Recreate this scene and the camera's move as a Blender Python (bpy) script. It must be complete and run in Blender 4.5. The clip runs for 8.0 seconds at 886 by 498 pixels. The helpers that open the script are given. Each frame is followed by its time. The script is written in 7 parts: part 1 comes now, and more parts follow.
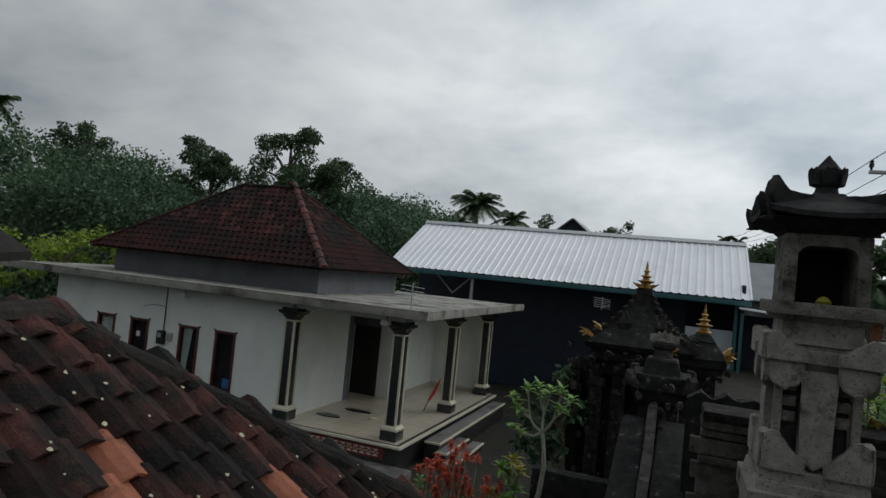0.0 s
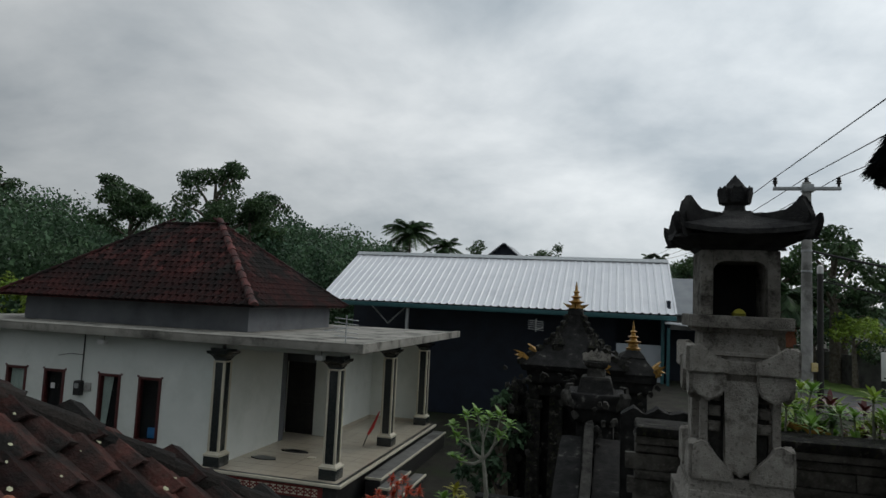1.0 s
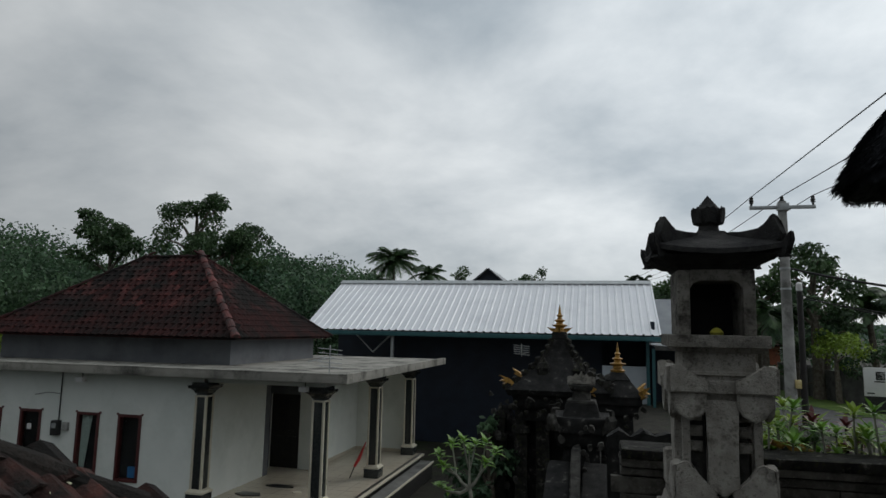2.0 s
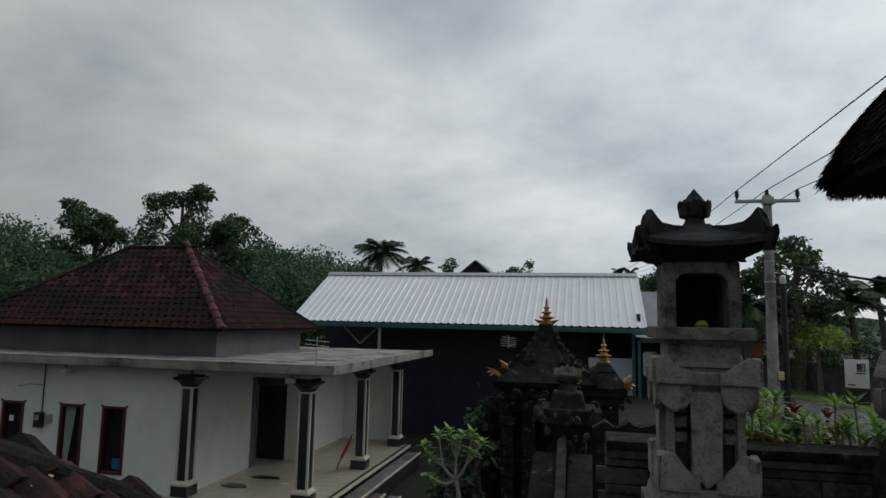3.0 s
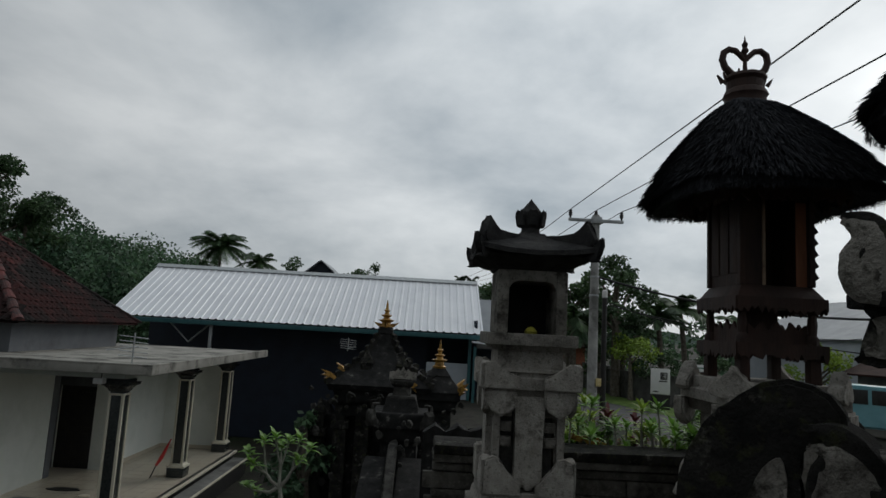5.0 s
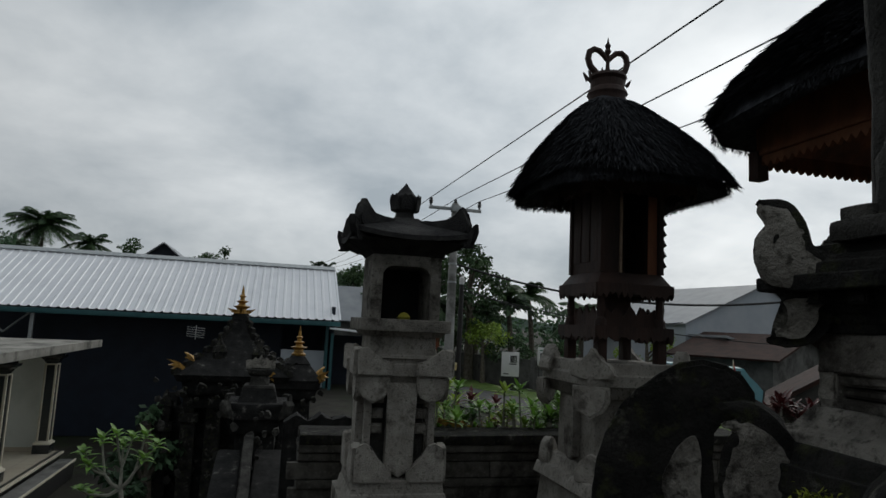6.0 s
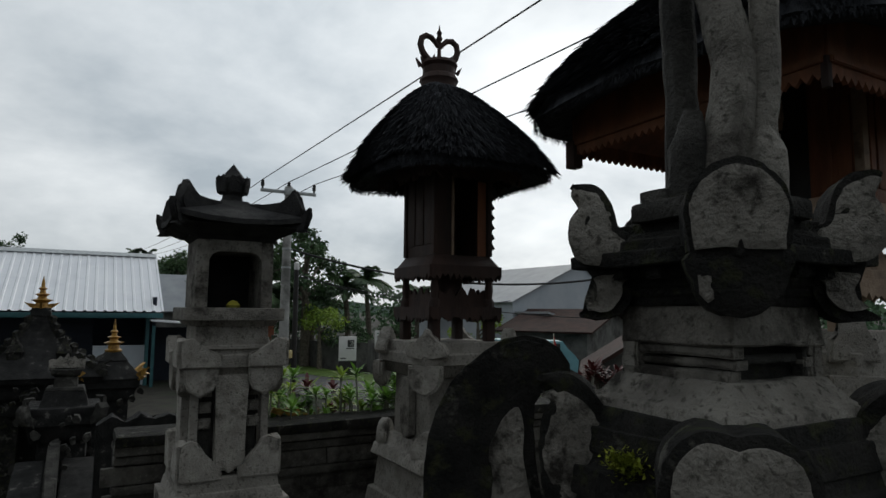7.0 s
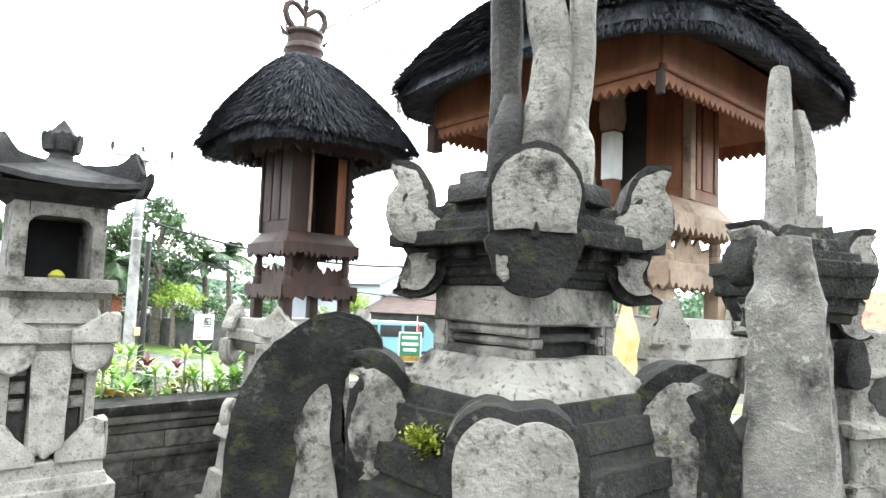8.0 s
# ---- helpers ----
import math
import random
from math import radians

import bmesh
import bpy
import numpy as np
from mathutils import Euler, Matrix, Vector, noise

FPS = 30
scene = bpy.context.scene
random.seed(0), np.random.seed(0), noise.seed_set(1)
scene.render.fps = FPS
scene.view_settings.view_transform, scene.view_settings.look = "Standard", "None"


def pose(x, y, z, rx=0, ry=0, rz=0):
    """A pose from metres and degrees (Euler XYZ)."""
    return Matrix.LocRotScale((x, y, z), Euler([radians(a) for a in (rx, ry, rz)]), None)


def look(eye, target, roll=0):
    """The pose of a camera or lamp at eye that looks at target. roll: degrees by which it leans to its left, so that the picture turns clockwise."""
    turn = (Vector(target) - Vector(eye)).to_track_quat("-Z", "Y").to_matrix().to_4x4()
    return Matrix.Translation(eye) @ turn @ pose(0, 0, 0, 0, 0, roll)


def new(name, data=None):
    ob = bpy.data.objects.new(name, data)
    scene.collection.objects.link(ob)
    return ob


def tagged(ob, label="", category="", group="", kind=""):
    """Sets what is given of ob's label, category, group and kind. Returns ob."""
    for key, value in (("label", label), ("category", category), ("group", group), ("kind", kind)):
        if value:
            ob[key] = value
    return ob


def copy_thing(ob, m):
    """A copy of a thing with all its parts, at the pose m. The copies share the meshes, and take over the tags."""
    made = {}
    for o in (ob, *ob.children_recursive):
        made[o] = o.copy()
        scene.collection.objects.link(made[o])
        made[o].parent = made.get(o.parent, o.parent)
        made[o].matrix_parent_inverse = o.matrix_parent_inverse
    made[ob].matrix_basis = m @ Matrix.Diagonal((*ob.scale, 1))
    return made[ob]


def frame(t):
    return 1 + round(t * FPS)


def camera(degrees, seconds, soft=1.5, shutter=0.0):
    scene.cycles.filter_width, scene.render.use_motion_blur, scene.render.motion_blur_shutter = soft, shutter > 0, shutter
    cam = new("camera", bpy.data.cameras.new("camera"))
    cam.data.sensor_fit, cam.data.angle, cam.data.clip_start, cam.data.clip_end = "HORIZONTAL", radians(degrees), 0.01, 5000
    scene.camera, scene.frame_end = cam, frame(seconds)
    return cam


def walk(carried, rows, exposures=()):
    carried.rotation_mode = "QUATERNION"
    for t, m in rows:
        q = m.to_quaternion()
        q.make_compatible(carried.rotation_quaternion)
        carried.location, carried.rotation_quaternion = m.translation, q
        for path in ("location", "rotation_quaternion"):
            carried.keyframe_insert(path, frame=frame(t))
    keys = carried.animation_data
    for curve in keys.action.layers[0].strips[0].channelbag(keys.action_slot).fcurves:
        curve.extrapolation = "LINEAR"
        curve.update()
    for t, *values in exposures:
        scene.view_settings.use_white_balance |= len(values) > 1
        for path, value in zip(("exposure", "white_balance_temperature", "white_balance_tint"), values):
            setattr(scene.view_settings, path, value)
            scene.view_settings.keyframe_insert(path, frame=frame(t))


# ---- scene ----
cam = camera(70.05, 8.0)
PATH = [
    (0.0, pose(-0.026, -0.015, 4.736, 91.78, -5.64, 20.76)),
    (0.5, pose(-0.023, -0.000, 4.741, 92.65, -3.89, 17.89)),
    (1.0, pose(0.000, 0.000, 4.750, 94.80, -2.70, 14.90)),
    (1.5, pose(0.052, 0.000, 4.751, 97.25, -1.35, 14.16)),
    (3.0, pose(0.054, 0.019, 4.751, 96.55, -1.24, 12.53)),
    (3.5, pose(0.038, 0.035, 4.742, 95.51, -0.81, 10.77)),
    (4.0, pose(0.082, 0.125, 4.741, 95.83, -2.28, 6.86)),
    (4.5, pose(0.157, 0.169, 4.739, 97.33, -2.88, 3.51)),
    (6.0, pose(-0.027, 0.358, 4.722, 96.83, -2.77, -14.61)),
    (6.5, pose(-0.030, 0.376, 4.718, 96.03, -1.53, -20.84)),
    (7.0, pose(-0.007, 0.373, 4.722, 95.81, -0.54, -29.19)),
    (7.5, pose(0.055, 0.367, 4.718, 94.49, -0.74, -37.80)),
    (8.0, pose(0.118, 0.329, 4.711, 94.48, -2.22, -40.94)),
]
EXPOSURES = [(0.0, 0.0), (1.5, 0.0), (3.0, -0.2), (6.2, -0.28), (6.5, 0.45), (6.7, 0.6), (7.0, -0.08), (7.2, 0.0), (7.5, 2.5), (8.0, 3.85)]
walk(cam, PATH, EXPOSURES)
E = 4.75  # eye level above the house yard

# ---- world and sun: bright overcast, the sun low behind cloud ahead ----
SUN_YAW, SUN_EL = -38.0, 30.0
world = bpy.data.worlds.new("world")
scene.world = world
world.use_nodes = True
wn, wl = world.node_tree.nodes, world.node_tree.links
wn.clear()


def wnode(kind, **kw):
    n = wn.new(kind)
    for k, v in kw.items():
        if k == "op":
            n.operation = v
        elif k == "blend":
            n.blend_type = v
    return n


def wmath(op, a, b=None, c=None):
    n = wnode("ShaderNodeMath", op=op)
    for i, v in enumerate((a, b, c)):
        if v is None:
            continue
        if isinstance(v, (int, float)):
            n.inputs[i].default_value = v
        else:
            wl.new(v, n.inputs[i])
    return n.outputs[0]


co = wn.new("ShaderNodeTexCoord")
sep = wn.new("ShaderNodeSeparateXYZ")
wl.new(co.outputs["Generated"], sep.inputs[0])
dz = wmath("MAXIMUM", sep.outputs[2], 0.0)
den = wmath("ADD", dz, 0.34)
comb = wn.new("ShaderNodeCombineXYZ")
wl.new(wmath("DIVIDE", sep.outputs[0], den), comb.inputs[0])
wl.new(wmath("DIVIDE", sep.outputs[1], den), comb.inputs[1])
comb.inputs[2].default_value = 3.7


def wnoise(scale, detail, rough, dist):
    n = wn.new("ShaderNodeTexNoise")
    n.inputs["Scale"].default_value = scale
    n.inputs["Detail"].default_value = detail
    n.inputs["Roughness"].default_value = rough
    n.inputs["Distortion"].default_value = dist
    wl.new(comb.outputs[0], n.inputs["Vector"])
    return n.outputs["Fac"]


big = wnoise(0.62, 3.0, 0.5, 0.2)
mid = wnoise(1.7, 7.0, 0.55, 0.15)
cover = wmath("ADD", wmath("MULTIPLY", big, 0.5), wmath("MULTIPLY", mid, 0.5))
ramp = wn.new("ShaderNodeValToRGB")
ramp.color_ramp.elements[0].position, ramp.color_ramp.elements[0].color = 0.38, (0.345, 0.395, 0.435, 1)
ramp.color_ramp.elements[1].position, ramp.color_ramp.elements[1].color = 0.61, (0.80, 0.835, 0.85, 1)
wl.new(cover, ramp.inputs[0])
# brighter round the hidden sun and towards the zenith
sun_dir = Vector((-math.sin(radians(SUN_YAW)) * math.cos(radians(SUN_EL)), math.cos(radians(SUN_YAW)) * math.cos(radians(SUN_EL)), math.sin(radians(SUN_EL))))
dot = wn.new("ShaderNodeVectorMath")
dot.operation = "DOT_PRODUCT"
wl.new(co.outputs["Generated"], dot.inputs[0])
dot.inputs[1].default_value = sun_dir
near = wmath("POWER", wmath("MULTIPLY_ADD", dot.outputs["Value"], 0.5, 0.5), 2.5)
gain = wmath("ADD", wmath("MULTIPLY", dz, 0.16), wmath("MULTIPLY_ADD", near, 0.86, 0.25))
scaled = wn.new("ShaderNodeVectorMath")
scaled.operation = "SCALE"
wl.new(ramp.outputs[0], scaled.inputs[0])
wl.new(gain, scaled.inputs["Scale"])
nish = wn.new("ShaderNodeTexSky")
nish.sky_type = "NISHITA"
nish.sun_disc = False
nish.sun_elevation, nish.sun_rotation = radians(SUN_EL), radians(-SUN_YAW)
bg_sky = wn.new("ShaderNodeBackground")
bg_sky.inputs[1].default_value = 0.004
wl.new(nish.outputs[0], bg_sky.inputs[0])
bg = wn.new("ShaderNodeBackground")
bg.inputs[1].default_value = 1.22
wl.new(scaled.outputs[0], bg.inputs[0])
both = wn.new("ShaderNodeAddShader")
wl.new(bg.outputs[0], both.inputs[0])
wl.new(bg_sky.outputs[0], both.inputs[1])
out = wn.new("ShaderNodeOutputWorld")
wl.new(both.outputs[0], out.inputs[0])

sun = new("sun", bpy.data.lights.new("sun", "SUN"))
sun.data.energy, sun.data.angle, sun.data.color = 0.6, radians(25), (1.0, 0.95, 0.88)
sun.matrix_world = look(tuple(sun_dir * 50), (0, 0, 0))


# ---- materials ----
def mat(name, low, high, rough=0.8, scale=6.0, stain=None, stain_scale=1.2, stain_at=(0.5, 0.62), bump=0.3, bump_scale=40.0,
        metal=0.0, vary=0.0, island=False, fine=None, translucent=0.0, stretch=(1, 1, 1)):
    """Two tones by noise, an optional stain colour in larger blotches, fine bump, and a tone of its own for each piece."""
    m = bpy.data.materials.new(name)
    m.use_nodes = True
    nt = m.node_tree
    n, l = nt.nodes, nt.links
    b = n["Principled BSDF"]
    tc = n.new("ShaderNodeTexCoord")
    mp = n.new("ShaderNodeMapping")
    mp.inputs["Scale"].default_value = stretch
    geo = n.new("ShaderNodeNewGeometry")
    l.new(geo.outputs["Position"], mp.inputs[0])

    def noisy(s, d=5.0, r=0.6):
        t = n.new("ShaderNodeTexNoise")
        t.inputs["Scale"].default_value, t.inputs["Detail"].default_value, t.inputs["Roughness"].default_value = s, d, r
        l.new(mp.outputs[0], t.inputs["Vector"])
        return t.outputs["Fac"]

    def ramped(fac, p0, p1):
        r = n.new("ShaderNodeMapRange")
        r.inputs[1].default_value, r.inputs[2].default_value = p0, p1
        l.new(fac, r.inputs[0])
        return r.outputs[0]

    def mixed(fac, a, c):
        x = n.new("ShaderNodeMix")
        x.data_type = "RGBA"
        l.new(fac, x.inputs[0]) if not isinstance(fac, float) else None
        for sock, v in ((x.inputs[6], a), (x.inputs[7], c)):
            if isinstance(v, tuple):
                sock.default_value = (*v, 1)
            else:
                l.new(v, sock)
        return x.outputs[2]

    col = mixed(ramped(noisy(scale), 0.35, 0.65), low, high)
    if fine:
        col = mixed(ramped(noisy(fine[0], 3.0), 0.55, 0.68), col, fine[1])
    if stain:
        col = mixed(ramped(noisy(stain_scale, 8.0, 0.68), *stain_at), col, stain)
    if vary:
        v = n.new("ShaderNodeHueSaturation")
        src = geo.outputs["Random Per Island"] if island else n.new("ShaderNodeObjectInfo").outputs["Random"]
        r = n.new("ShaderNodeMapRange")
        r.inputs[3].default_value, r.inputs[4].default_value = 1 - vary, 1 + vary
        l.new(src, r.inputs[0])
        l.new(r.outputs[0], v.inputs["Value"])
        l.new(col, v.inputs["Color"])
        col = v.outputs[0]
    l.new(col, b.inputs["Base Color"])
    b.inputs["Roughness"].default_value = rough
    if rough >= 0.85:  # porous surfaces have little sheen
        b.inputs["Specular IOR Level"].default_value = 0.22
    b.inputs["Metallic"].default_value = metal
    if bump:
        bp = n.new("ShaderNodeBump")
        bp.inputs["Strength"].default_value = bump
        bp.inputs["Distance"].default_value = 0.02
        l.new(noisy(bump_scale, 6.0, 0.65), bp.inputs["Height"])
        l.new(bp.outputs[0], b.inputs["Normal"])
    if translucent:
        tr = n.new("ShaderNodeBsdfTranslucent")
        l.new(col, tr.inputs[0])
        mx = n.new("ShaderNodeMixShader")
        mx.inputs[0].default_value = translucent
        l.new(b.outputs[0], mx.inputs[1])
        l.new(tr.outputs[0], mx.inputs[2])
        l.new(mx.outputs[0], n["Material Output"].inputs[0])
    return m


M = {}
M["earth"] = mat("earth", (0.022, 0.021, 0.017), (0.042, 0.039, 0.031), 0.95, 2.0, (0.022, 0.032, 0.014), 0.5, (0.5, 0.64), 0.6, 12)
M["grass"] = mat("grass", (0.06, 0.11, 0.025), (0.12, 0.18, 0.04), 0.9, 3.0, bump=0.8, bump_scale=30)
M["asphalt"] = mat("asphalt", (0.07, 0.07, 0.072), (0.11, 0.11, 0.11), 0.85, 1.5, bump=0.3, bump_scale=60)
M["white_paint"] = mat("white_paint", (0.72, 0.76, 0.72), (0.80, 0.83, 0.79), 0.7, 0.8, (0.60, 0.64, 0.59), 0.5, (0.5, 0.75), 0.08, 30)
M["grey_paint"] = mat("grey_paint", (0.10, 0.108, 0.12), (0.145, 0.153, 0.165), 0.8, 1.0, (0.075, 0.078, 0.083), 0.8, (0.5, 0.7), 0.1, 30)
M["slab"] = mat("slab", (0.21, 0.205, 0.185), (0.33, 0.32, 0.285), 0.88, 1.3, (0.055, 0.054, 0.048), 1.1, (0.50, 0.66), 0.25, 25)
M["granite"] = mat("granite", (0.018, 0.022, 0.022), (0.04, 0.045, 0.045), 0.25, 30, bump=0.0)
M["cream"] = mat("cream", (0.60, 0.56, 0.44), (0.68, 0.64, 0.52), 0.5, 8, bump=0.05)
M["floor_tile"] = mat("floor_tile", (0.56, 0.50, 0.40), (0.64, 0.58, 0.47), 0.22, 1.2, (0.48, 0.42, 0.33), 0.6, (0.5, 0.75), 0.02, 20)
M["black_tile"] = mat("black_tile", (0.02, 0.02, 0.02), (0.04, 0.04, 0.04), 0.3, 10, bump=0)
M["red_tile"] = mat("red_tile", (0.13, 0.02, 0.02), (0.2, 0.035, 0.03), 0.35, 6, bump=0.05)
M["step"] = mat("step", (0.13, 0.13, 0.125), (0.21, 0.21, 0.20), 0.7, 3, (0.07, 0.07, 0.065), 1.0, bump=0.15)
M["dark_red_wood"] = mat("dark_red_wood", (0.06, 0.012, 0.012), (0.1, 0.022, 0.02), 0.45, 8, bump=0.1)
M["dark_door"] = mat("dark_door", (0.012, 0.011, 0.011), (0.025, 0.022, 0.02), 0.5, 8, bump=0.1)
# near-black; in the shrine niche it stands in for the inner shade
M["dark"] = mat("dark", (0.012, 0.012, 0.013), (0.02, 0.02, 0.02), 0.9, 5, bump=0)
M["curtain"] = mat("curtain", (0.35, 0.40, 0.36), (0.45, 0.5, 0.46), 0.9, 6, bump=0.1)
M["old_tile"] = mat("old_tile", (0.030, 0.011, 0.011), (0.070, 0.019, 0.017), 0.88, 3.0, (0.014, 0.012, 0.011), 0.8, (0.40, 0.60), 0.6, 30, vary=0.75, island=True, fine=(9.0, (0.10, 0.032, 0.027)))
M["hip_tile"] = mat("hip_tile", (0.09, 0.024, 0.021), (0.17, 0.040, 0.034), 0.82, 4.0, (0.030, 0.017, 0.016), 2.0, (0.46, 0.60), 0.5, 30, vary=0.45)
M["near_tile"] = mat("near_tile", (0.030, 0.018, 0.016), (0.095, 0.033, 0.026), 0.9, 6.0, (0.014, 0.013, 0.012), 2.6, (0.40, 0.58), 0.9, 45, vary=0.6, fine=(26.0, (0.07, 0.04, 0.032)))
M["hip_black"] = mat("hip_black", (0.012, 0.012, 0.011), (0.035, 0.028, 0.024), 0.92, 6.0, (0.06, 0.025, 0.02), 3.0, (0.6, 0.7), 0.9, 45, vary=0.4)
M["new_tile"] = mat("new_tile", (0.26, 0.085, 0.045), (0.34, 0.12, 0.065), 0.8, 6.0, (0.07, 0.03, 0.025), 6.0, (0.52, 0.66), 0.5, 45, vary=0.2)
M["lichen"] = mat("lichen", (0.45, 0.45, 0.30), (0.6, 0.6, 0.42), 0.95, 30, bump=0.4)
M["metal_roof"] = mat("metal_roof", (0.84, 0.86, 0.90), (0.89, 0.91, 0.94), 0.36, 0.6, (0.78, 0.80, 0.84), 0.8, (0.5, 0.7), 0.04, 8)
M["navy"] = mat("navy", (0.008, 0.013, 0.026), (0.012, 0.02, 0.038), 0.6, 2, bump=0.1)
M["teal"] = mat("teal", (0.02, 0.09, 0.10), (0.035, 0.12, 0.13), 0.5, 4, bump=0.05)
M["steel"] = mat("steel", (0.35, 0.37, 0.38), (0.48, 0.5, 0.5), 0.4, 8, bump=0.05, metal=0.6)
M["stone"] = mat("stone", (0.17, 0.16, 0.142), (0.31, 0.295, 0.262), 0.92, 7.0, (0.048, 0.044, 0.038), 4.2, (0.50, 0.64), 0.9, 70, fine=(44.0, (0.115, 0.108, 0.094)))
M["pale_stone"] = mat("pale_stone", (0.235, 0.222, 0.198), (0.385, 0.365, 0.33), 0.92, 6.0, (0.07, 0.064, 0.055), 3.0, (0.52, 0.66), 0.8, 60, fine=(40.0, (0.15, 0.141, 0.124)))
M["dark_stone"] = mat("dark_stone", (0.024, 0.024, 0.022), (0.070, 0.068, 0.062), 0.95, 7.0, (0.18, 0.175, 0.158), 5.2, (0.56, 0.74), 0.9, 55)
M["wall_stone"] = mat("wall_stone", (0.075, 0.071, 0.063), (0.15, 0.143, 0.127), 0.93, 6.0, (0.028, 0.026, 0.023), 2.4, (0.48, 0.64), 0.9, 60, vary=0.25, fine=(38.0, (0.17, 0.163, 0.144)))
M["roof_stone"] = mat("roof_stone", (0.022, 0.022, 0.023), (0.052, 0.052, 0.051), 0.93, 7.0, (0.10, 0.098, 0.09), 4.0, (0.58, 0.74), 0.8, 55)
M["pillar_stone"] = mat("pillar_stone", (0.13, 0.123, 0.108), (0.26, 0.247, 0.22), 0.93, 5.0, (0.045, 0.042, 0.037), 2.6, (0.47, 0.62), 1.0, 60, fine=(30.0, (0.30, 0.29, 0.25)))
M["wing_stone"] = mat("wing_stone", (0.27, 0.256, 0.228), (0.43, 0.41, 0.37), 0.92, 7.0, (0.09, 0.083, 0.072), 4.5, (0.53, 0.67), 0.7, 60, fine=(44.0, (0.19, 0.18, 0.158)))
M["mossy_black"] = mat("mossy_black", (0.009, 0.009, 0.0085), (0.034, 0.033, 0.030), 0.95, 8.0, (0.15, 0.145, 0.125), 7.0, (0.575, 0.69), 1.0, 70, fine=(20.0, (0.038, 0.042, 0.020)))
M["black_stone"] = mat("black_stone", (0.010, 0.010, 0.010), (0.028, 0.028, 0.027), 0.92, 6.0, (0.15, 0.146, 0.132), 6.0, (0.60, 0.70), 0.8, 40)
M["plaster"] = mat("plaster", (0.18, 0.17, 0.15), (0.335, 0.318, 0.283), 0.92, 8.0, (0.038, 0.035, 0.030), 6.5, (0.50, 0.63), 0.9, 80, fine=(52.0, (0.11, 0.104, 0.09)))
# thatch tone raised and blued: some veiling haze is painted into it
M["thatch"] = mat("thatch", (0.022, 0.024, 0.029), (0.055, 0.058, 0.066), 0.97, 14.0, bump=1.0, bump_scale=70, vary=0.4, island=True, stretch=(1, 1, 0.2))
M["brown_wood"] = mat("brown_wood", (0.022, 0.011, 0.008), (0.052, 0.025, 0.018), 0.75, 8, (0.014, 0.008, 0.006), 2.0, bump=0.4, bump_scale=50, stretch=(1, 1, 0.2))
M["orange_wood"] = mat("orange_wood", (0.15, 0.052, 0.021), (0.25, 0.092, 0.038), 0.65, 7, (0.075, 0.03, 0.014), 2.5, (0.48, 0.68), 0.4, 50, stretch=(1, 1, 0.25))
M["pale_wood"] = mat("pale_wood", (0.24, 0.165, 0.11), (0.37, 0.275, 0.195), 0.75, 8, (0.12, 0.075, 0.05), 4.0, (0.48, 0.64), bump=0.5, bump_scale=50)
M["gold"] = mat("gold", (0.30, 0.165, 0.03), (0.48, 0.27, 0.055), 0.45, 20, (0.10, 0.05, 0.012), 9.0, (0.50, 0.64), 0.3, 60, metal=0.3)
M["yellow_cloth"] = mat("yellow_cloth", (0.55, 0.42, 0.14), (0.72, 0.62, 0.36), 0.8, 9, bump=0.3)
M["white_cloth"] = mat("white_cloth", (0.7, 0.7, 0.7), (0.8, 0.8, 0.8), 0.8, 9, bump=0.3)
M["concrete"] = mat("concrete", (0.30, 0.30, 0.29), (0.42, 0.42, 0.40), 0.9, 3, (0.16, 0.16, 0.15), 1.2, bump=0.3)
M["block_wall"] = mat("block_wall", (0.10, 0.10, 0.095), (0.17, 0.17, 0.16), 0.9, 2, (0.05, 0.05, 0.045), 0.8, bump=0.3)
M["black_plastic"] = mat("black_plastic", (0.012, 0.012, 0.012), (0.025, 0.025, 0.025), 0.5, 9, bump=0)
M["sign_white"] = mat("sign_white", (0.7, 0.7, 0.69), (0.78, 0.78, 0.77), 0.5, 3, bump=0)
M["sign_green"] = mat("sign_green", (0.02, 0.13, 0.07), (0.03, 0.17, 0.09), 0.5, 3, bump=0)
M["red_paint"] = mat("red_paint", (0.45, 0.02, 0.02), (0.55, 0.035, 0.03), 0.5, 6, bump=0)
M["blue_paint"] = mat("blue_paint", (0.02, 0.12, 0.3), (0.03, 0.16, 0.38), 0.5, 6, bump=0)
M["car_paint"] = mat("car_paint", (0.16, 0.36, 0.42), (0.2, 0.42, 0.48), 0.3, 3, bump=0)
M["far_wall"] = mat("far_wall", (0.42, 0.47, 0.52), (0.5, 0.54, 0.58), 0.8, 1, bump=0.05)
M["far_roof"] = mat("far_roof", (0.26, 0.28, 0.30), (0.34, 0.36, 0.38), 0.6, 1, bump=0.05)
M["brown_roof"] = mat("brown_roof", (0.028, 0.017, 0.014), (0.058, 0.030, 0.024), 0.85, 2, bump=0.3)
M["bark"] = mat("bark", (0.10, 0.085, 0.065), (0.2, 0.18, 0.15), 0.95, 9, bump=0.7, bump_scale=25)
M["pale_bark"] = mat("pale_bark", (0.24, 0.24, 0.20), (0.36, 0.36, 0.31), 0.9, 12, bump=0.5)
M["leaf"] = mat("leaf", (0.034, 0.074, 0.032), (0.068, 0.122, 0.044), 0.6, 1.0, bump=0, vary=0.5, island=True, translucent=0.3)
# distance haze is put into this leaf colour: lifted and slightly blue
M["forest"] = mat("forest", (0.045, 0.096, 0.054), (0.082, 0.148, 0.068), 0.7, 0.15, bump=0, vary=0.55, island=True, translucent=0.3)
M["bright_leaf"] = mat("bright_leaf", (0.10, 0.22, 0.03), (0.17, 0.33, 0.05), 0.5, 3.0, bump=0, vary=0.35, island=True, translucent=0.3)
